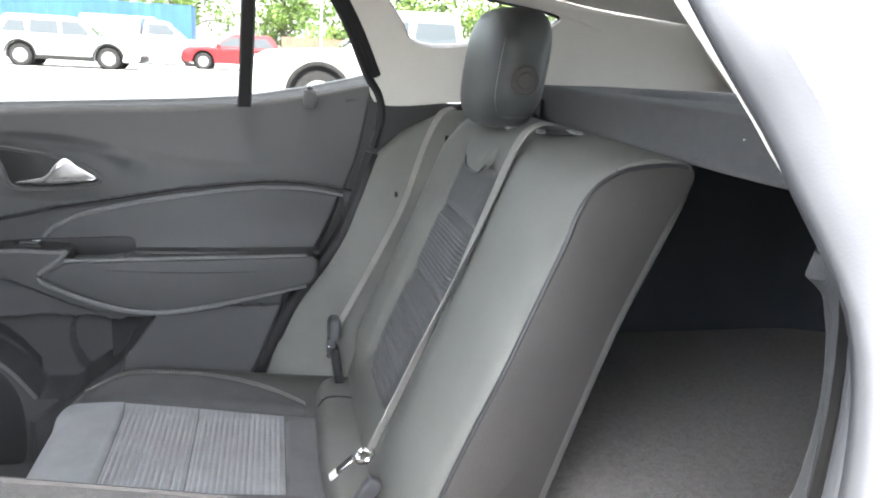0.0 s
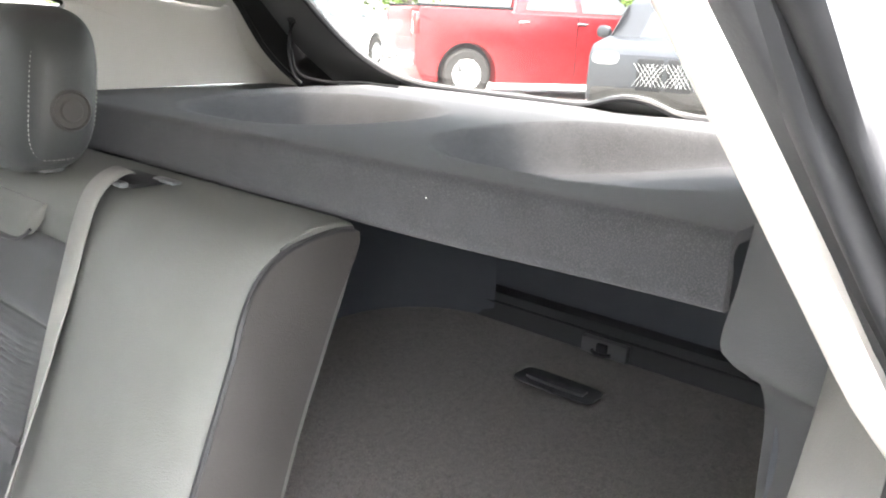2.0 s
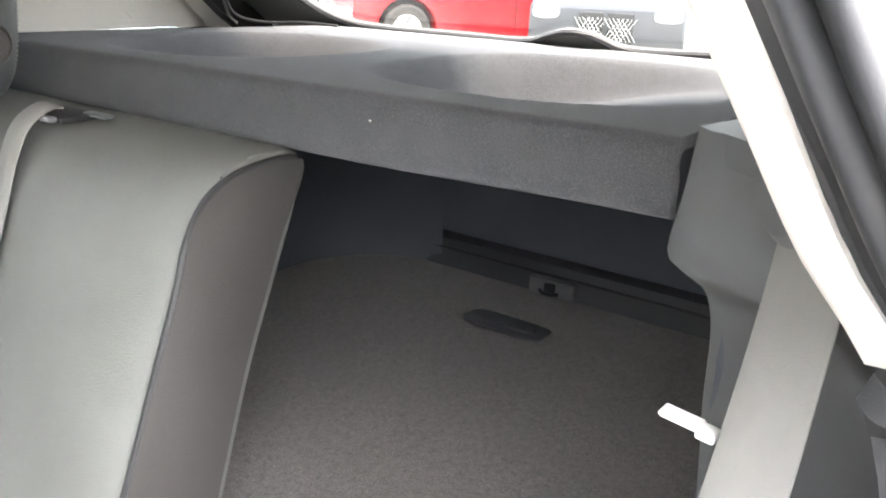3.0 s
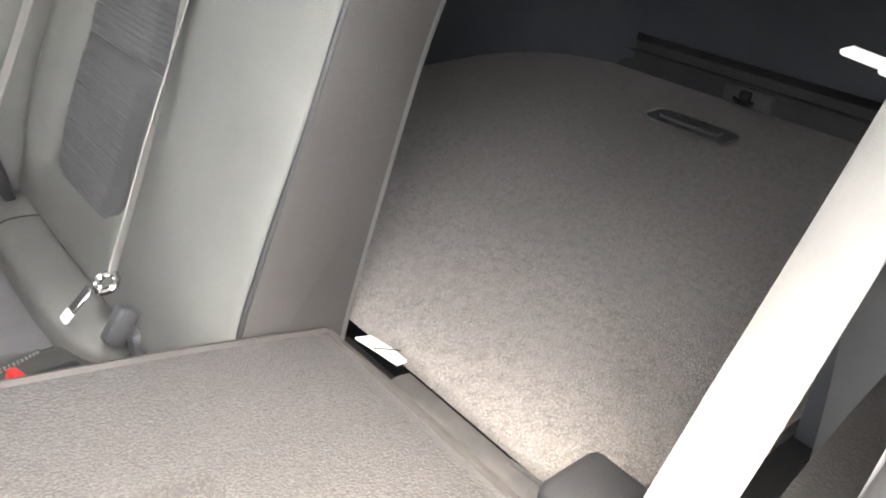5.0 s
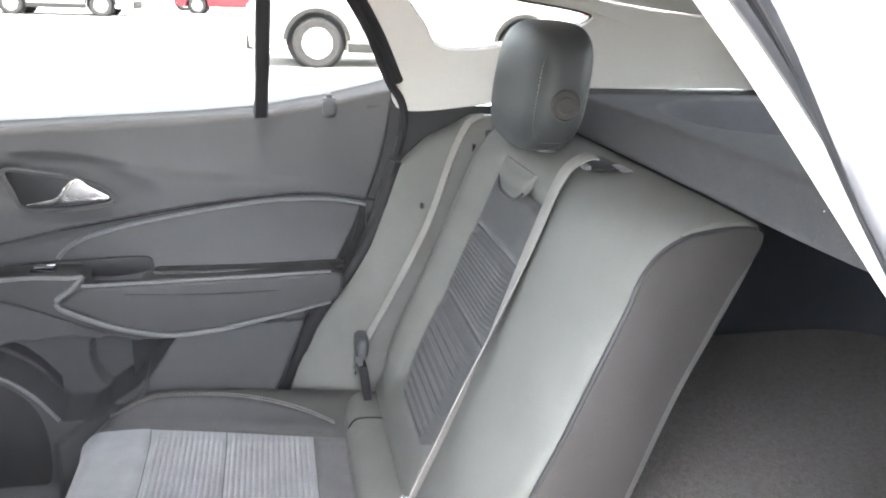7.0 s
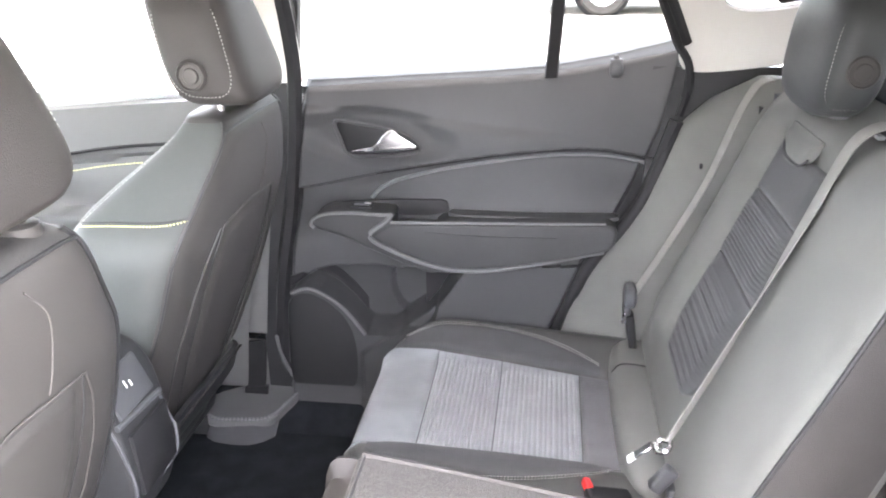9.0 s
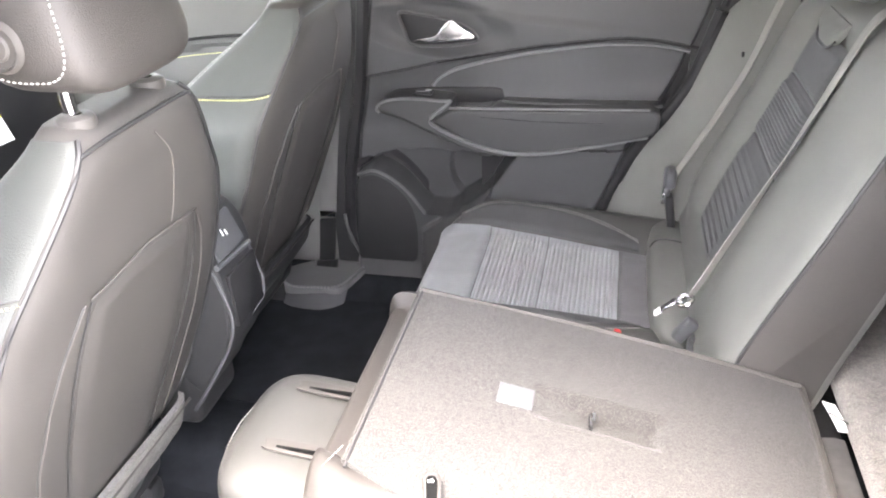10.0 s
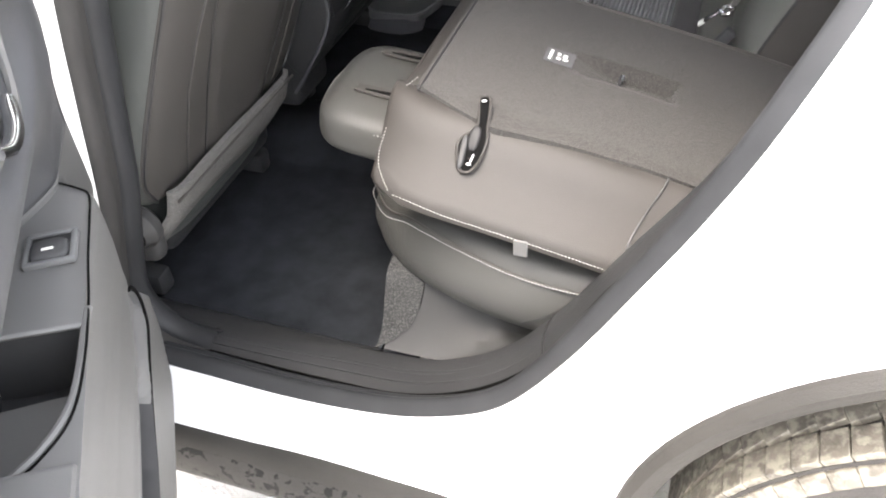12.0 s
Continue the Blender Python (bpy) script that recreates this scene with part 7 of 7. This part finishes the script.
# ---- centre console, floor mat, odd pieces ----
con = thing("centre_console", (-0.95, -0.02, 0.30), "dark centre console with rear charging socket and open tray", "console")
profile = plan([(-0.82, 0.845), (-0.775, 0.835), (-0.752, 0.80), (-0.742, 0.755), (-0.735, 0.70), (-0.735, 0.655), (-0.748, 0.60), (-0.78, 0.55), (-0.82, 0.50), (-0.88, 0.60), (-0.88, 0.80)], 60)
part("casing", join(box((-1.05, -0.025, 0.56), (0.44, 0.19, 0.28), 0.02, 3), slab(profile, 0.165, at_y(0.045), 0.010, 3)), plastic_deep, con, "dark plastic casing")
face = axes((-0.757, -0.048, 0.798), (0, -1, 0), (0.40, 0, -0.92)) @ Matrix.Rotation(math.pi, 4, "Z")
soc = part("socket_plate", moved(box((0, 0, 0.002), (0.118, 0.064, 0.008), 0.004, 3), face), plastic, con, "dark charging socket plate")
part("socket", join(moved(box((-0.006, 0.004, 0.007), (0.004, 0.012, 0.002), 0.0008, 1), face), moved(box((0.008, 0.000, 0.007), (0.004, 0.010, 0.002), 0.0008, 1), face)), white_plastic, soc, "small bright socket marks")
part("tray_lintel", tube([(-0.744, -0.118, 0.764), (-0.739, 0.024, 0.757)], 0.0050, 10), plastic, con, "grey bar over the tray")
part("tray_rim", tube(curve([(-0.741, 0.024, 0.750), (-0.735, 0.040, 0.70), (-0.732, 0.045, 0.685), (-0.732, 0.040, 0.650), (-0.738, 0.030, 0.632), (-0.745, -0.03, 0.622), (-0.748, -0.088, 0.628)], 50), 0.0030, 8), plastic, con, "grey tray rim")
# Black box proud of the casing, painted shade of the open tray.
part("tray_shade", box((-0.735, -0.035, 0.692), (0.010, 0.128, 0.100), 0.004, 2, Matrix.Rotation(-0.05, 4, "Y")), plastic_black, con)
lip = [(-0.757, 0.770), (-0.742, 0.726), (-0.731, 0.666), (-0.744, 0.614), (-0.786, 0.540), (-0.838, 0.460)]
part("side_lip", tube(curve([(x, -0.120, z) for x, z in lip], 30), 0.0032, 8), plastic, con)
part("side_plate", slab(plan(lip + [(-0.92, 0.46), (-0.95, 0.70), (-0.85, 0.80)], 60), 0.012, at_y(-0.106), 0.004), plastic_deep, con, "dark grey console side panel")

con.scale.y = 0.80
con.location.y = -0.040

mat_rows = [[(x, y, 0.286 + 0.002 * math.sin(40 * x) * math.sin(37 * y)) for y in [-0.63 + 0.50 * k / 12 for k in range(13)]] for x in [-0.93 + 0.47 * i / 12 for i in range(13)]]
part("floor_mat", shell(mat_rows, (0, 0, -0.008)), carpet_black, None, "black carpet floor mat in the rear footwell", category="floor mat")
part("mat_far", shell([[(x, y, 0.286) for y in (0.12, 0.35, 0.56)] for x in (-0.93, -0.7, -0.47)], (0, 0, -0.008)), carpet_black, None, "black carpet floor mat in the far footwell", category="floor mat").name = "floor_mat"

fbelt = thing("front_seat_belt", (-0.86, 0.68, 0.30), "grey front seat belt hanging down the middle pillar", "seat belt")
part("webbing", ribbon([(-0.792, 0.672, 0.95), (-0.815, 0.673, 0.80), (-0.838, 0.673, 0.64), (-0.856, 0.672, 0.485)], (0.0225, 0.0, 0.003), 0.002), webbing_dark, fbelt, "grey belt webbing")
part("anchor_sleeve", join(ribbon([(-0.858, 0.670, 0.47), (-0.864, 0.667, 0.40), (-0.872, 0.664, 0.33)], (0.023, 0, 0.003), 0.008), ribbon([(-0.870, 0.664, 0.345), (-0.880, 0.660, 0.28)], (0.031, 0, 0.004), 0.010)), plastic_black, fbelt, "black anchor sleeve")
part("anchor_clip", box((-0.856, 0.668, 0.485), (0.043, 0.007, 0.018), 0.002), chrome, fbelt, "bright anchor clip")
plate = thing("sill_plate", (-0.9, 0.60, 0.29), "grey plastic far sill plate with ribbed edge", "sill plate")
sill_out = [(-0.976, 0.640), (-0.961, 0.557), (-0.924, 0.537), (-0.821, 0.547), (-0.794, 0.570), (-0.777, 0.629), (-0.753, 0.712), (-0.80, 0.715), (-0.90, 0.70)]
part("plate", slab(plan(sill_out, 70), 0.024, Matrix.Translation((0, 0, 0.302)), 0.007, 3), plastic_grey, plate, "mid grey plate")
part("edge_ribs", dashes(curve([(-0.966, 0.585, 0.327), (-0.957, 0.560, 0.327), (-0.924, 0.542, 0.327), (-0.87, 0.545, 0.327), (-0.823, 0.552, 0.327), (-0.799, 0.573, 0.327), (-0.782, 0.63, 0.327), (-0.762, 0.70, 0.327)], 40), 0.0042, 0.005, 0.004), satin_grey, plate)
part("front_lip", shell([[(x, y + 0.012, 0.316), (x, y - 0.006, 0.304), (x, y - 0.026, 0.290), (x, y - 0.034, 0.286)] for x, y in ((-0.95, 0.556), (-0.924, 0.540), (-0.88, 0.534), (-0.84, 0.536), (-0.81, 0.552), (-0.79, 0.575))], (0, 0.004, -0.004)), plastic, plate, "dark front lip")
knob = thing("belt_guide_knob", (-0.735, -0.69, 1.02), "round grey belt guide on the middle pillar", "belt guide")
part("boss", join(disc((-0.733, -0.664, 1.004), 0.024, 0.022, "x", 28, 0.007), disc((-0.752, -0.668, 1.004), 0.017, 0.03, "x", 20, 0.004)), plastic_grey, knob)
tagt = thing("hang_tag", (-1.50, 0.288, 0.78), "white and yellow paper tag hanging from the dashboard", "paper tag")
TG = axes((-1.48, 0.288, 0.825), (0.75, 0.60, 0.26), (-0.30, -0.12, 1))
part("card", moved(box((0, -0.012, 0), (0.075, 0.055, 0.001), 0), TG), paper, tagt)
part("band", moved(box((0.0, 0.022, 0), (0.075, 0.016, 0.0012), 0), TG), paper_yellow, tagt, "yellow band")
part("neck", moved(join(box((-0.01, 0.045, 0), (0.018, 0.035, 0.001), 0), box((-0.014, 0.066, 0), (0.032, 0.014, 0.001), 0)), TG), paper, tagt)


# ---- parked vehicles on the lot ----
def vehicle(name, label, category, m, paint, length, width, wheels, radius, belt, roof, hood, cabin, panes, bed=None, clad=None, nose=0.42, tail=0.42, low=0.28, extras="", handles=None):
    """A parked vehicle that heads along its own x. cabin: x at the belt (rear, front) and at the roof (rear, front)."""
    th = thing(name, tuple(m.translation), label, category)
    h, hw = length / 2, width / 2
    rx, fx = wheels
    pts = [(-h, tail), (-h - 0.01, belt * 0.75), (-h + 0.05, belt - 0.02 if bed is None else bed)]
    if bed is None:
        pts += [(cabin[0] - 0.05, belt)]
    else:
        pts += [(cabin[0] - 0.06, bed), (cabin[0] - 0.05, belt)]
    pts += [(cabin[1], belt - 0.01), (cabin[1] + 0.15, hood + 0.03), (h - 0.25, hood - 0.06), (h - 0.04, hood - 0.18), (h, nose + 0.15), (h - 0.02, low + 0.06), (h - 0.15, low)]
    ar = radius + 0.10
    for c in (fx, rx):
        n = 12
        a0 = math.asin((low - radius) / ar)
        for k in range(n + 1):
            a = a0 + (math.pi - 2 * a0) * k / n
            pts.append((c + ar * math.cos(a), radius + ar * math.sin(a)))
    pts += [(-h + 0.15, low)]
    fr = Matrix(((1, 0, 0, 0), (0, 0, -1, hw), (0, 1, 0, 0), (0, 0, 0, 1)))
    b = part("body", moved(slab(pts, width, fr, 0.045, 3), m), paint, th, "painted body shell")
    lean = 0.16 * width / 2 / max(0.3, roof - belt) * 1.2

    def sy(z):
        return hw - 0.03 - lean * max(0, z - belt)
    r0, f0, r1, f1 = cabin
    zb, zt = belt - 0.04, roof
    rows = []
    for z, ra, fa in ((zb, r0, f0), (zt - 0.10, r1 + (r0 - r1) * 0.12, f1 + (f0 - f1) * 0.12), (zt - 0.03, r1 + 0.03, f1 - 0.03), (zt, r1 + 0.12, f1 - 0.18)):
        y = sy(z) - (0.06 if z == zt else 0)
        rows.append([(ra, -y, z), (fa - 0.04, -y, z), (fa, -y * 0.6, z), (fa, y * 0.6, z), (fa - 0.04, y, z), (ra, y, z)])
    g = sheet(rows, wrap_v=True)
    g[1].append(tuple(18 + k for k in range(6)))
    part("cabin", moved(g, m), paint, b, "painted roof and pillars")
    for s in (-1, 1):
        for quad in panes:
            rows = [[(x, s * (sy(z) + 0.008), z) for x, z in quad[:2]], [(x, s * (sy(z) + 0.008), z) for x, z in quad[3:1:-1]]]
            part("window", moved(shell(rows, (0, -s * 0.01, 0)), m), car_glass, th, "dark side window")
        for x, hx in handles or [(x, x - 0.18) for x in (r0 * 0.5 + f0 * 0.5 + 0.1, f0 - 0.35)]:
            part("door_seam", moved(tube([(x, s * (hw + 0.001), low + 0.15), (x, s * (hw + 0.001), belt - 0.03)], 0.008), m), plastic_black, b)
            part("handle", moved(box((hx, s * (hw + 0.012), belt - 0.14), (0.20, 0.03, 0.035), 0.01), m), chrome if "chrome" in extras else paint, th, "door handle")
        part("mirror", moved(puff((f0 - 0.25, s * (hw + 0.10), belt + 0.08), (0.07, 0.11, 0.09), 3, 6), m), paint, th)
        part("head_lamp", moved(puff((h - 0.12, s * (hw - 0.22), hood - 0.24), (0.13, 0.20, 0.09), 3, 8), m), lamp_clear, th, "clear head lamp")
        part("tail_lamp", moved(box((-h + 0.02, s * (hw - 0.09), belt - 0.22), (0.10, 0.20, 0.36), 0.03, 3), m), lamp_red, th, "red tail lamp")
        if clad:
            part("sill_cladding", moved(box(((rx + fx) / 2, s * (hw + 0.002), low + 0.06), (fx - rx - 2 * ar, 0.03, 0.16), 0.01), m), cladding, th)
            for c in (rx, fx):
                part("arch_cladding", moved(spin([(ar - 0.01, s * (hw + 0.012)), (ar + 0.055, s * (hw + 0.012)), (ar + 0.06, s * (hw - 0.01))], (c, 0, radius), "y", 24, (5, 175)), m), cladding, th)
    ws = [[(f0 + 0.008, -sy(belt) * 0.56, belt + 0.02), (f0 + 0.008, sy(belt) * 0.56, belt + 0.02)], [(f1 + 0.008 + (f0 - f1) * 0.12, -sy(roof) * 0.56, roof - 0.12), (f1 + 0.008 + (f0 - f1) * 0.12, sy(roof) * 0.56, roof - 0.12)]]
    part("windscreen", moved(shell(ws, (-0.01, 0, 0)), m), car_glass, th)
    rw = [[(r0 - 0.01, -sy(belt) * 0.8, belt + 0.05), (r0 - 0.01, sy(belt) * 0.8, belt + 0.05)], [(r1 - 0.012 + (r0 - r1) * 0.15, -sy(roof) * 0.78, roof - 0.12), (r1 - 0.012 + (r0 - r1) * 0.15, sy(roof) * 0.78, roof - 0.12)]]
    part("rear_window", moved(shell(rw, (0.01, 0, 0)), m), car_glass, th)
    part("rear_bumper", moved(box((-h - 0.06, 0, tail + 0.08), (0.20, width * 0.94, 0.22), 0.05, 3), m), chrome if "chrome" in extras else cladding, th, "rear bumper")
    part("front_bumper", moved(box((h - 0.03, 0, nose - 0.02), (0.14, width * 0.94, 0.24), 0.05, 3), m), cladding, th, "front bumper")
    if "grille" in extras:
        for s in (-1, 1):
            gr = part("grille", moved(box((h + 0.01, s * 0.19, hood - 0.42), (0.05, 0.33, 0.42), 0.04, 3), m), plastic_black, th, "tall dark grille half")
            bars = [box((h + 0.04, s * 0.19, hood - 0.42), (0.008, 0.006, 0.56), 0, 1, Matrix.Translation((0, k * 0.055, 0)) @ Matrix.Rotation(sg * 0.6, 4, "X") @ Matrix.Diagonal((1, 1, 0.62, 1))) for k in range(-2, 3) for sg in (-1, 1)]
            part("grille_bars", moved(join(*bars), m), steel, gr)
    if bed is not None:
        part("bed_rim", moved(join(box(((-h + r0) / 2, hw - 0.05, bed + 0.02), (r0 + h - 0.05, 0.08, 0.05), 0.01), box(((-h + r0) / 2, -hw + 0.05, bed + 0.02), (r0 + h - 0.05, 0.08, 0.05), 0.01)), m), plastic_black, th)
        part("tailgate", moved(box((-h - 0.012, 0, bed - 0.26), (0.03, width * 0.80, 0.46), 0.02, 3), m), paint, th)
    for c in (rx, fx):
        for s in (-1, 1):
            y = s * (hw - 0.14)
            w = part("wheel", moved(spin([(radius * 0.62, -0.12), (radius * 0.9, -0.125), (radius, -0.09), (radius, 0.09), (radius * 0.9, 0.125), (radius * 0.62, 0.12)], (c, y, radius), "y", 36), m), tyre_dark, th, "road wheel")
            sp = [moved(box((radius * 0.34, s * 0.10, 0), (radius * 0.62, 0.03, radius * 0.16), 0.01), Matrix.Translation((c, y, radius)) @ Matrix.Rotation(2 * math.pi * k / 6, 4, "Y")) for k in range(6)]
            part("rim", moved(join(spin([(radius * 0.66, s * 0.115), (radius * 0.58, s * 0.10), (radius * 0.55, s * 0.02), (0.02, s * 0.0)], (c, y, radius), "y", 32), *sp, disc((c, y + s * 0.10, radius), radius * 0.14, 0.04)), m), alloy, w)
            part("arch_shade", moved(disc((c, y - s * 0.12, radius + 0.02), ar - 0.01, 0.05), m), plastic_black, w)
    return th


def place(x, y, deg):
    return Matrix.Translation((x, y, 0)) @ Matrix.Rotation(radians(deg), 4, "Z")


def quad(x0, x1, x2, x3, z0, z1):
    return [(x0, z0), (x1, z0), (x2, z1), (x3, z1)]


suv_panes = [quad(-2.05, -1.22, -1.30, -1.80, 1.16, 1.56), quad(-1.12, -0.15, -0.22, -1.10, 1.14, 1.60), quad(-0.05, 0.95, 0.45, -0.12, 1.13, 1.60)]
vehicle("sport_utility_car", "white sport utility car parked side-on with grey cladding", "car", place(-7.35, 31, 0), paint_white, 5.05, 2.0, (-1.45, 1.45), 0.38, 1.10, 1.76, 1.10, (-2.25, 1.15, -1.95, 0.35), suv_panes, clad=True)
cab = [quad(-0.60, 0.20, 0.12, -0.55, 1.30, 1.72), quad(0.30, 1.25, 0.75, 0.25, 1.28, 1.72)]
vehicle("pickup_truck", "pale beige pickup truck parked side-on, with grey cladding", "truck", place(2.42, 14.0, 180), paint_silver, 5.85, 2.05, (-1.80, 1.80), 0.41, 1.22, 1.90, 1.18, (-0.75, 1.40, -0.62, 0.62), cab, bed=1.30, clad=True)
vehicle("pickup_truck", "red crew-cab pickup truck with chrome bumper and handles", "truck", place(12.45, 7.55, -33), paint_red, 5.4, 2.05, (-1.80, 1.94), 0.41, 1.42, 2.00, 1.34, (-1.02, 1.35, -0.85, 0.60), [quad(-0.82, 0.12, 0.06, -0.68, 1.47, 1.88), quad(0.22, 1.22, 0.70, 0.16, 1.46, 1.88)], bed=1.46, tail=0.56, extras="chrome", handles=((0.14, -0.85), (1.10, 0.22)))
vehicle("dark_suv", "dark grey sport utility car with tall twin grille", "car", place(11.95, 4.70, 200), paint_dark, 4.9, 2.0, (-1.45, 1.5), 0.38, 1.12, 1.70, 1.12, (-2.2, 0.95, -1.9, 0.2), suv_panes, clad=True, extras="grille")
vehicle("white_suv", "white sport utility car parked behind the red truck", "car", place(13.0, 14.5, 19), paint_white, 5.05, 2.0, (-1.45, 1.45), 0.38, 1.15, 1.85, 1.10, (-2.25, 1.15, -1.95, 0.35), [quad(-2.05, -1.15, -1.20, -1.80, 1.2, 1.66), quad(-0.95, 0.0, -0.1, -0.95, 1.2, 1.66), quad(0.1, 0.95, 0.45, 0.05, 1.2, 1.66)])
vehicle("hatchback", "red hatchback parked side-on", "car", place(-1.75, 36, 180), paint_red, 4.35, 1.85, (-1.30, 1.32), 0.34, 0.95, 1.52, 0.95, (-1.9, 0.95, -1.5, 0.1), [quad(-1.6, -0.3, -0.35, -1.3, 1.0, 1.38), quad(-0.2, 0.75, 0.15, -0.2, 1.0, 1.38)])
wt = vehicle("work_truck", "white work truck with a tall closed service body", "truck", place(-5.6, 39, 0), paint_white, 5.9, 2.1, (-1.80, 1.80), 0.40, 1.25, 1.95, 1.15, (-0.3, 1.40, -0.2, 0.7), [quad(-0.10, 1.20, 0.75, -0.05, 1.32, 1.80)], bed=1.30)
part("service_body", moved(join(box((-1.70, 0, 1.55), (2.5, 1.95, 0.90), 0.04, 2), box((-1.4, 0, 2.05), (3.0, 1.5, 0.06), 0.02)), place(-5.6, 39, 0)), paint_white, wt, "tall white service body")
vehicle("sedan", "silver sedan parked among other cars", "car", place(4.2, 38, 180), paint_silver, 4.7, 1.85, (-1.35, 1.4), 0.34, 0.95, 1.47, 0.95, (-1.5, 1.0, -0.9, 0.15), [quad(-1.2, -0.3, -0.35, -0.9, 1.0, 1.36), quad(-0.2, 0.8, 0.2, -0.2, 1.0, 1.36)])
vehicle("sport_utility_car", "white sport utility car parked in the back row", "car", place(-14.0, 38, 0), paint_white, 5.05, 2.0, (-1.45, 1.45), 0.38, 1.10, 1.76, 1.10, (-2.25, 1.15, -1.95, 0.35), suv_panes, clad=True)

# ---- far edge of the lot ----
trailer = thing("freight_trailer", (-13.5, 51, 0), "long blue corrugated freight trailer", "trailer")
ribs = [(x, 49.7 if k % 4 < 2 else 49.76) for k, x in enumerate([-23 + 18.1 * i / 120 for i in range(121)])]
part("side_wall", shell([[(x, y, 0.9), (x, y, 3.1)] for x, y in ribs], (0, 0.05, 0)), blue_sheet, trailer, "blue corrugated wall")
part("box", box((-13.95, 51.1, 2.0), (18.1, 2.5, 2.18), 0.03), blue_sheet, trailer)
part("underframe", box((-13.95, 51.1, 0.75), (17, 0.9, 0.3), 0.03), plastic_black, trailer)
for k, x in enumerate((-21, -19.8, -7.5)):
    part("wheel", disc((x, 50.1, 0.5), 0.5, 0.3, "y", 28, 0.05), tyre_mat, trailer)
fence = thing("board_fence", (8, 56, 0), "weathered brown board fence at the lot's edge", "fence")
one = None
for k in range(60):
    geo = box((0.5 + 0.30 * k, 56, 0.85), (0.27, 0.03, 1.7), 0.006, 1)
    part("board", geo, fence_wood, fence)
part("rail", join(box((9.5, 56.05, 0.4), (18, 0.05, 0.1), 0.01), box((9.5, 56.05, 1.4), (18, 0.05, 0.1), 0.01)), fence_wood, fence)
pole = thing("lamp_post", (2.9, 54, 0), "grey steel lamp post", "lamp post")
part("shaft", tube([(2.9, 54, 0), (2.9, 54, 8)], 0.09, 12), steel, pole)
part("lamp_arm", tube([(2.9, 54, 7.8), (2.9, 53.2, 8.1), (2.9, 52.4, 8.15)], 0.05, 8), steel, pole)
part("lamp_head", box((2.9, 52.2, 8.12), (0.3, 0.6, 0.14), 0.04, 2), steel, pole)


def tree(seed, height, spread):
    rnd = random.Random(seed)
    th = thing("tree", (0, 0, 0), "broad tree in fresh spring leaf", "tree", group="trees round the lot")
    rows = []
    for k in range(9):
        f = k / 8
        r = 0.22 * (1 - 0.8 * f) * height / 9
        rows.append([(0.25 * math.sin(2 * f) + r * math.cos(a), 0.15 * math.sin(3 * f) + r * math.sin(a), height * 0.75 * f) for a in [2 * math.pi * q / 10 for q in range(10)]])
    limbs = [sheet(rows, wrap_v=True)]
    hubs = []
    for k in range(16):
        a, f = rnd.uniform(0, 2 * math.pi), rnd.uniform(0.18, 0.72)
        reach = spread * (0.55 + 0.45 * math.sin(math.pi * f)) * rnd.uniform(0.55, 1)
        p = Vector((reach * math.cos(a), reach * math.sin(a), height * (f + 0.25 * rnd.random()) + 0.4))
        b0 = Vector((0, 0, height * f))
        limbs.append(tube(curve([b0, b0.lerp(p, 0.5) + Vector((0, 0, 0.3)), p], 6), 0.05, 5))
        hubs.append((p, rnd.uniform(0.9, 1.7)))
    part("trunk", join(*limbs), bark, th)
    pts, fs = [], []
    for p, r in hubs + [(Vector((rnd.gauss(0, spread * 0.35), rnd.gauss(0, spread * 0.35), height * rnd.uniform(0.12, 0.95))), rnd.uniform(0.8, 1.6)) for _ in range(26)]:
        for _ in range(90):
            d = Vector((rnd.gauss(0, 1), rnd.gauss(0, 1), rnd.gauss(0, 0.8))).normalized() * r * rnd.uniform(0.45, 1.05)
            c = p + d
            u = Vector((rnd.gauss(0, 1), rnd.gauss(0, 1), rnd.gauss(0, 1))).normalized() * rnd.uniform(0.10, 0.22)
            v = u.cross(Vector((rnd.gauss(0, 1), rnd.gauss(0, 1), rnd.gauss(0, 1)))).normalized() * rnd.uniform(0.08, 0.16)
            n = len(pts)
            pts += [tuple(c - u), tuple(c + v), tuple(c + u), tuple(c - v)]
            fs.append((n, n + 1, n + 2, n + 3))
    part("crown", (pts, fs), leaf_mat, th, "fresh green leaf clumps", kind="stuff")
    return th


kinds = [tree(3, 9.0, 3.6), tree(8, 8.0, 3.2), tree(15, 10.5, 4.0)]
spots = [(-26, 66), (-19, 62), (-12, 65), (-6.5, 61), (0.5, 66), (5, 61), (10, 63), (16, 60), (22, 62), (29, 58), (34, 52), (38, 45), (42, 38), (45, 31), (47, 24), (49, 17), (50, 10), (40, 50), (46, 42)]
rnd = random.Random(5)
for k, (x, y) in enumerate(spots):
    m = Matrix.Translation((x, y, 0)) @ Matrix.Rotation(rnd.uniform(0, 6.28), 4, "Z")
    if k < 3:
        kinds[k].matrix_basis = m
    else:
        copy_thing(kinds[k % 3], m)
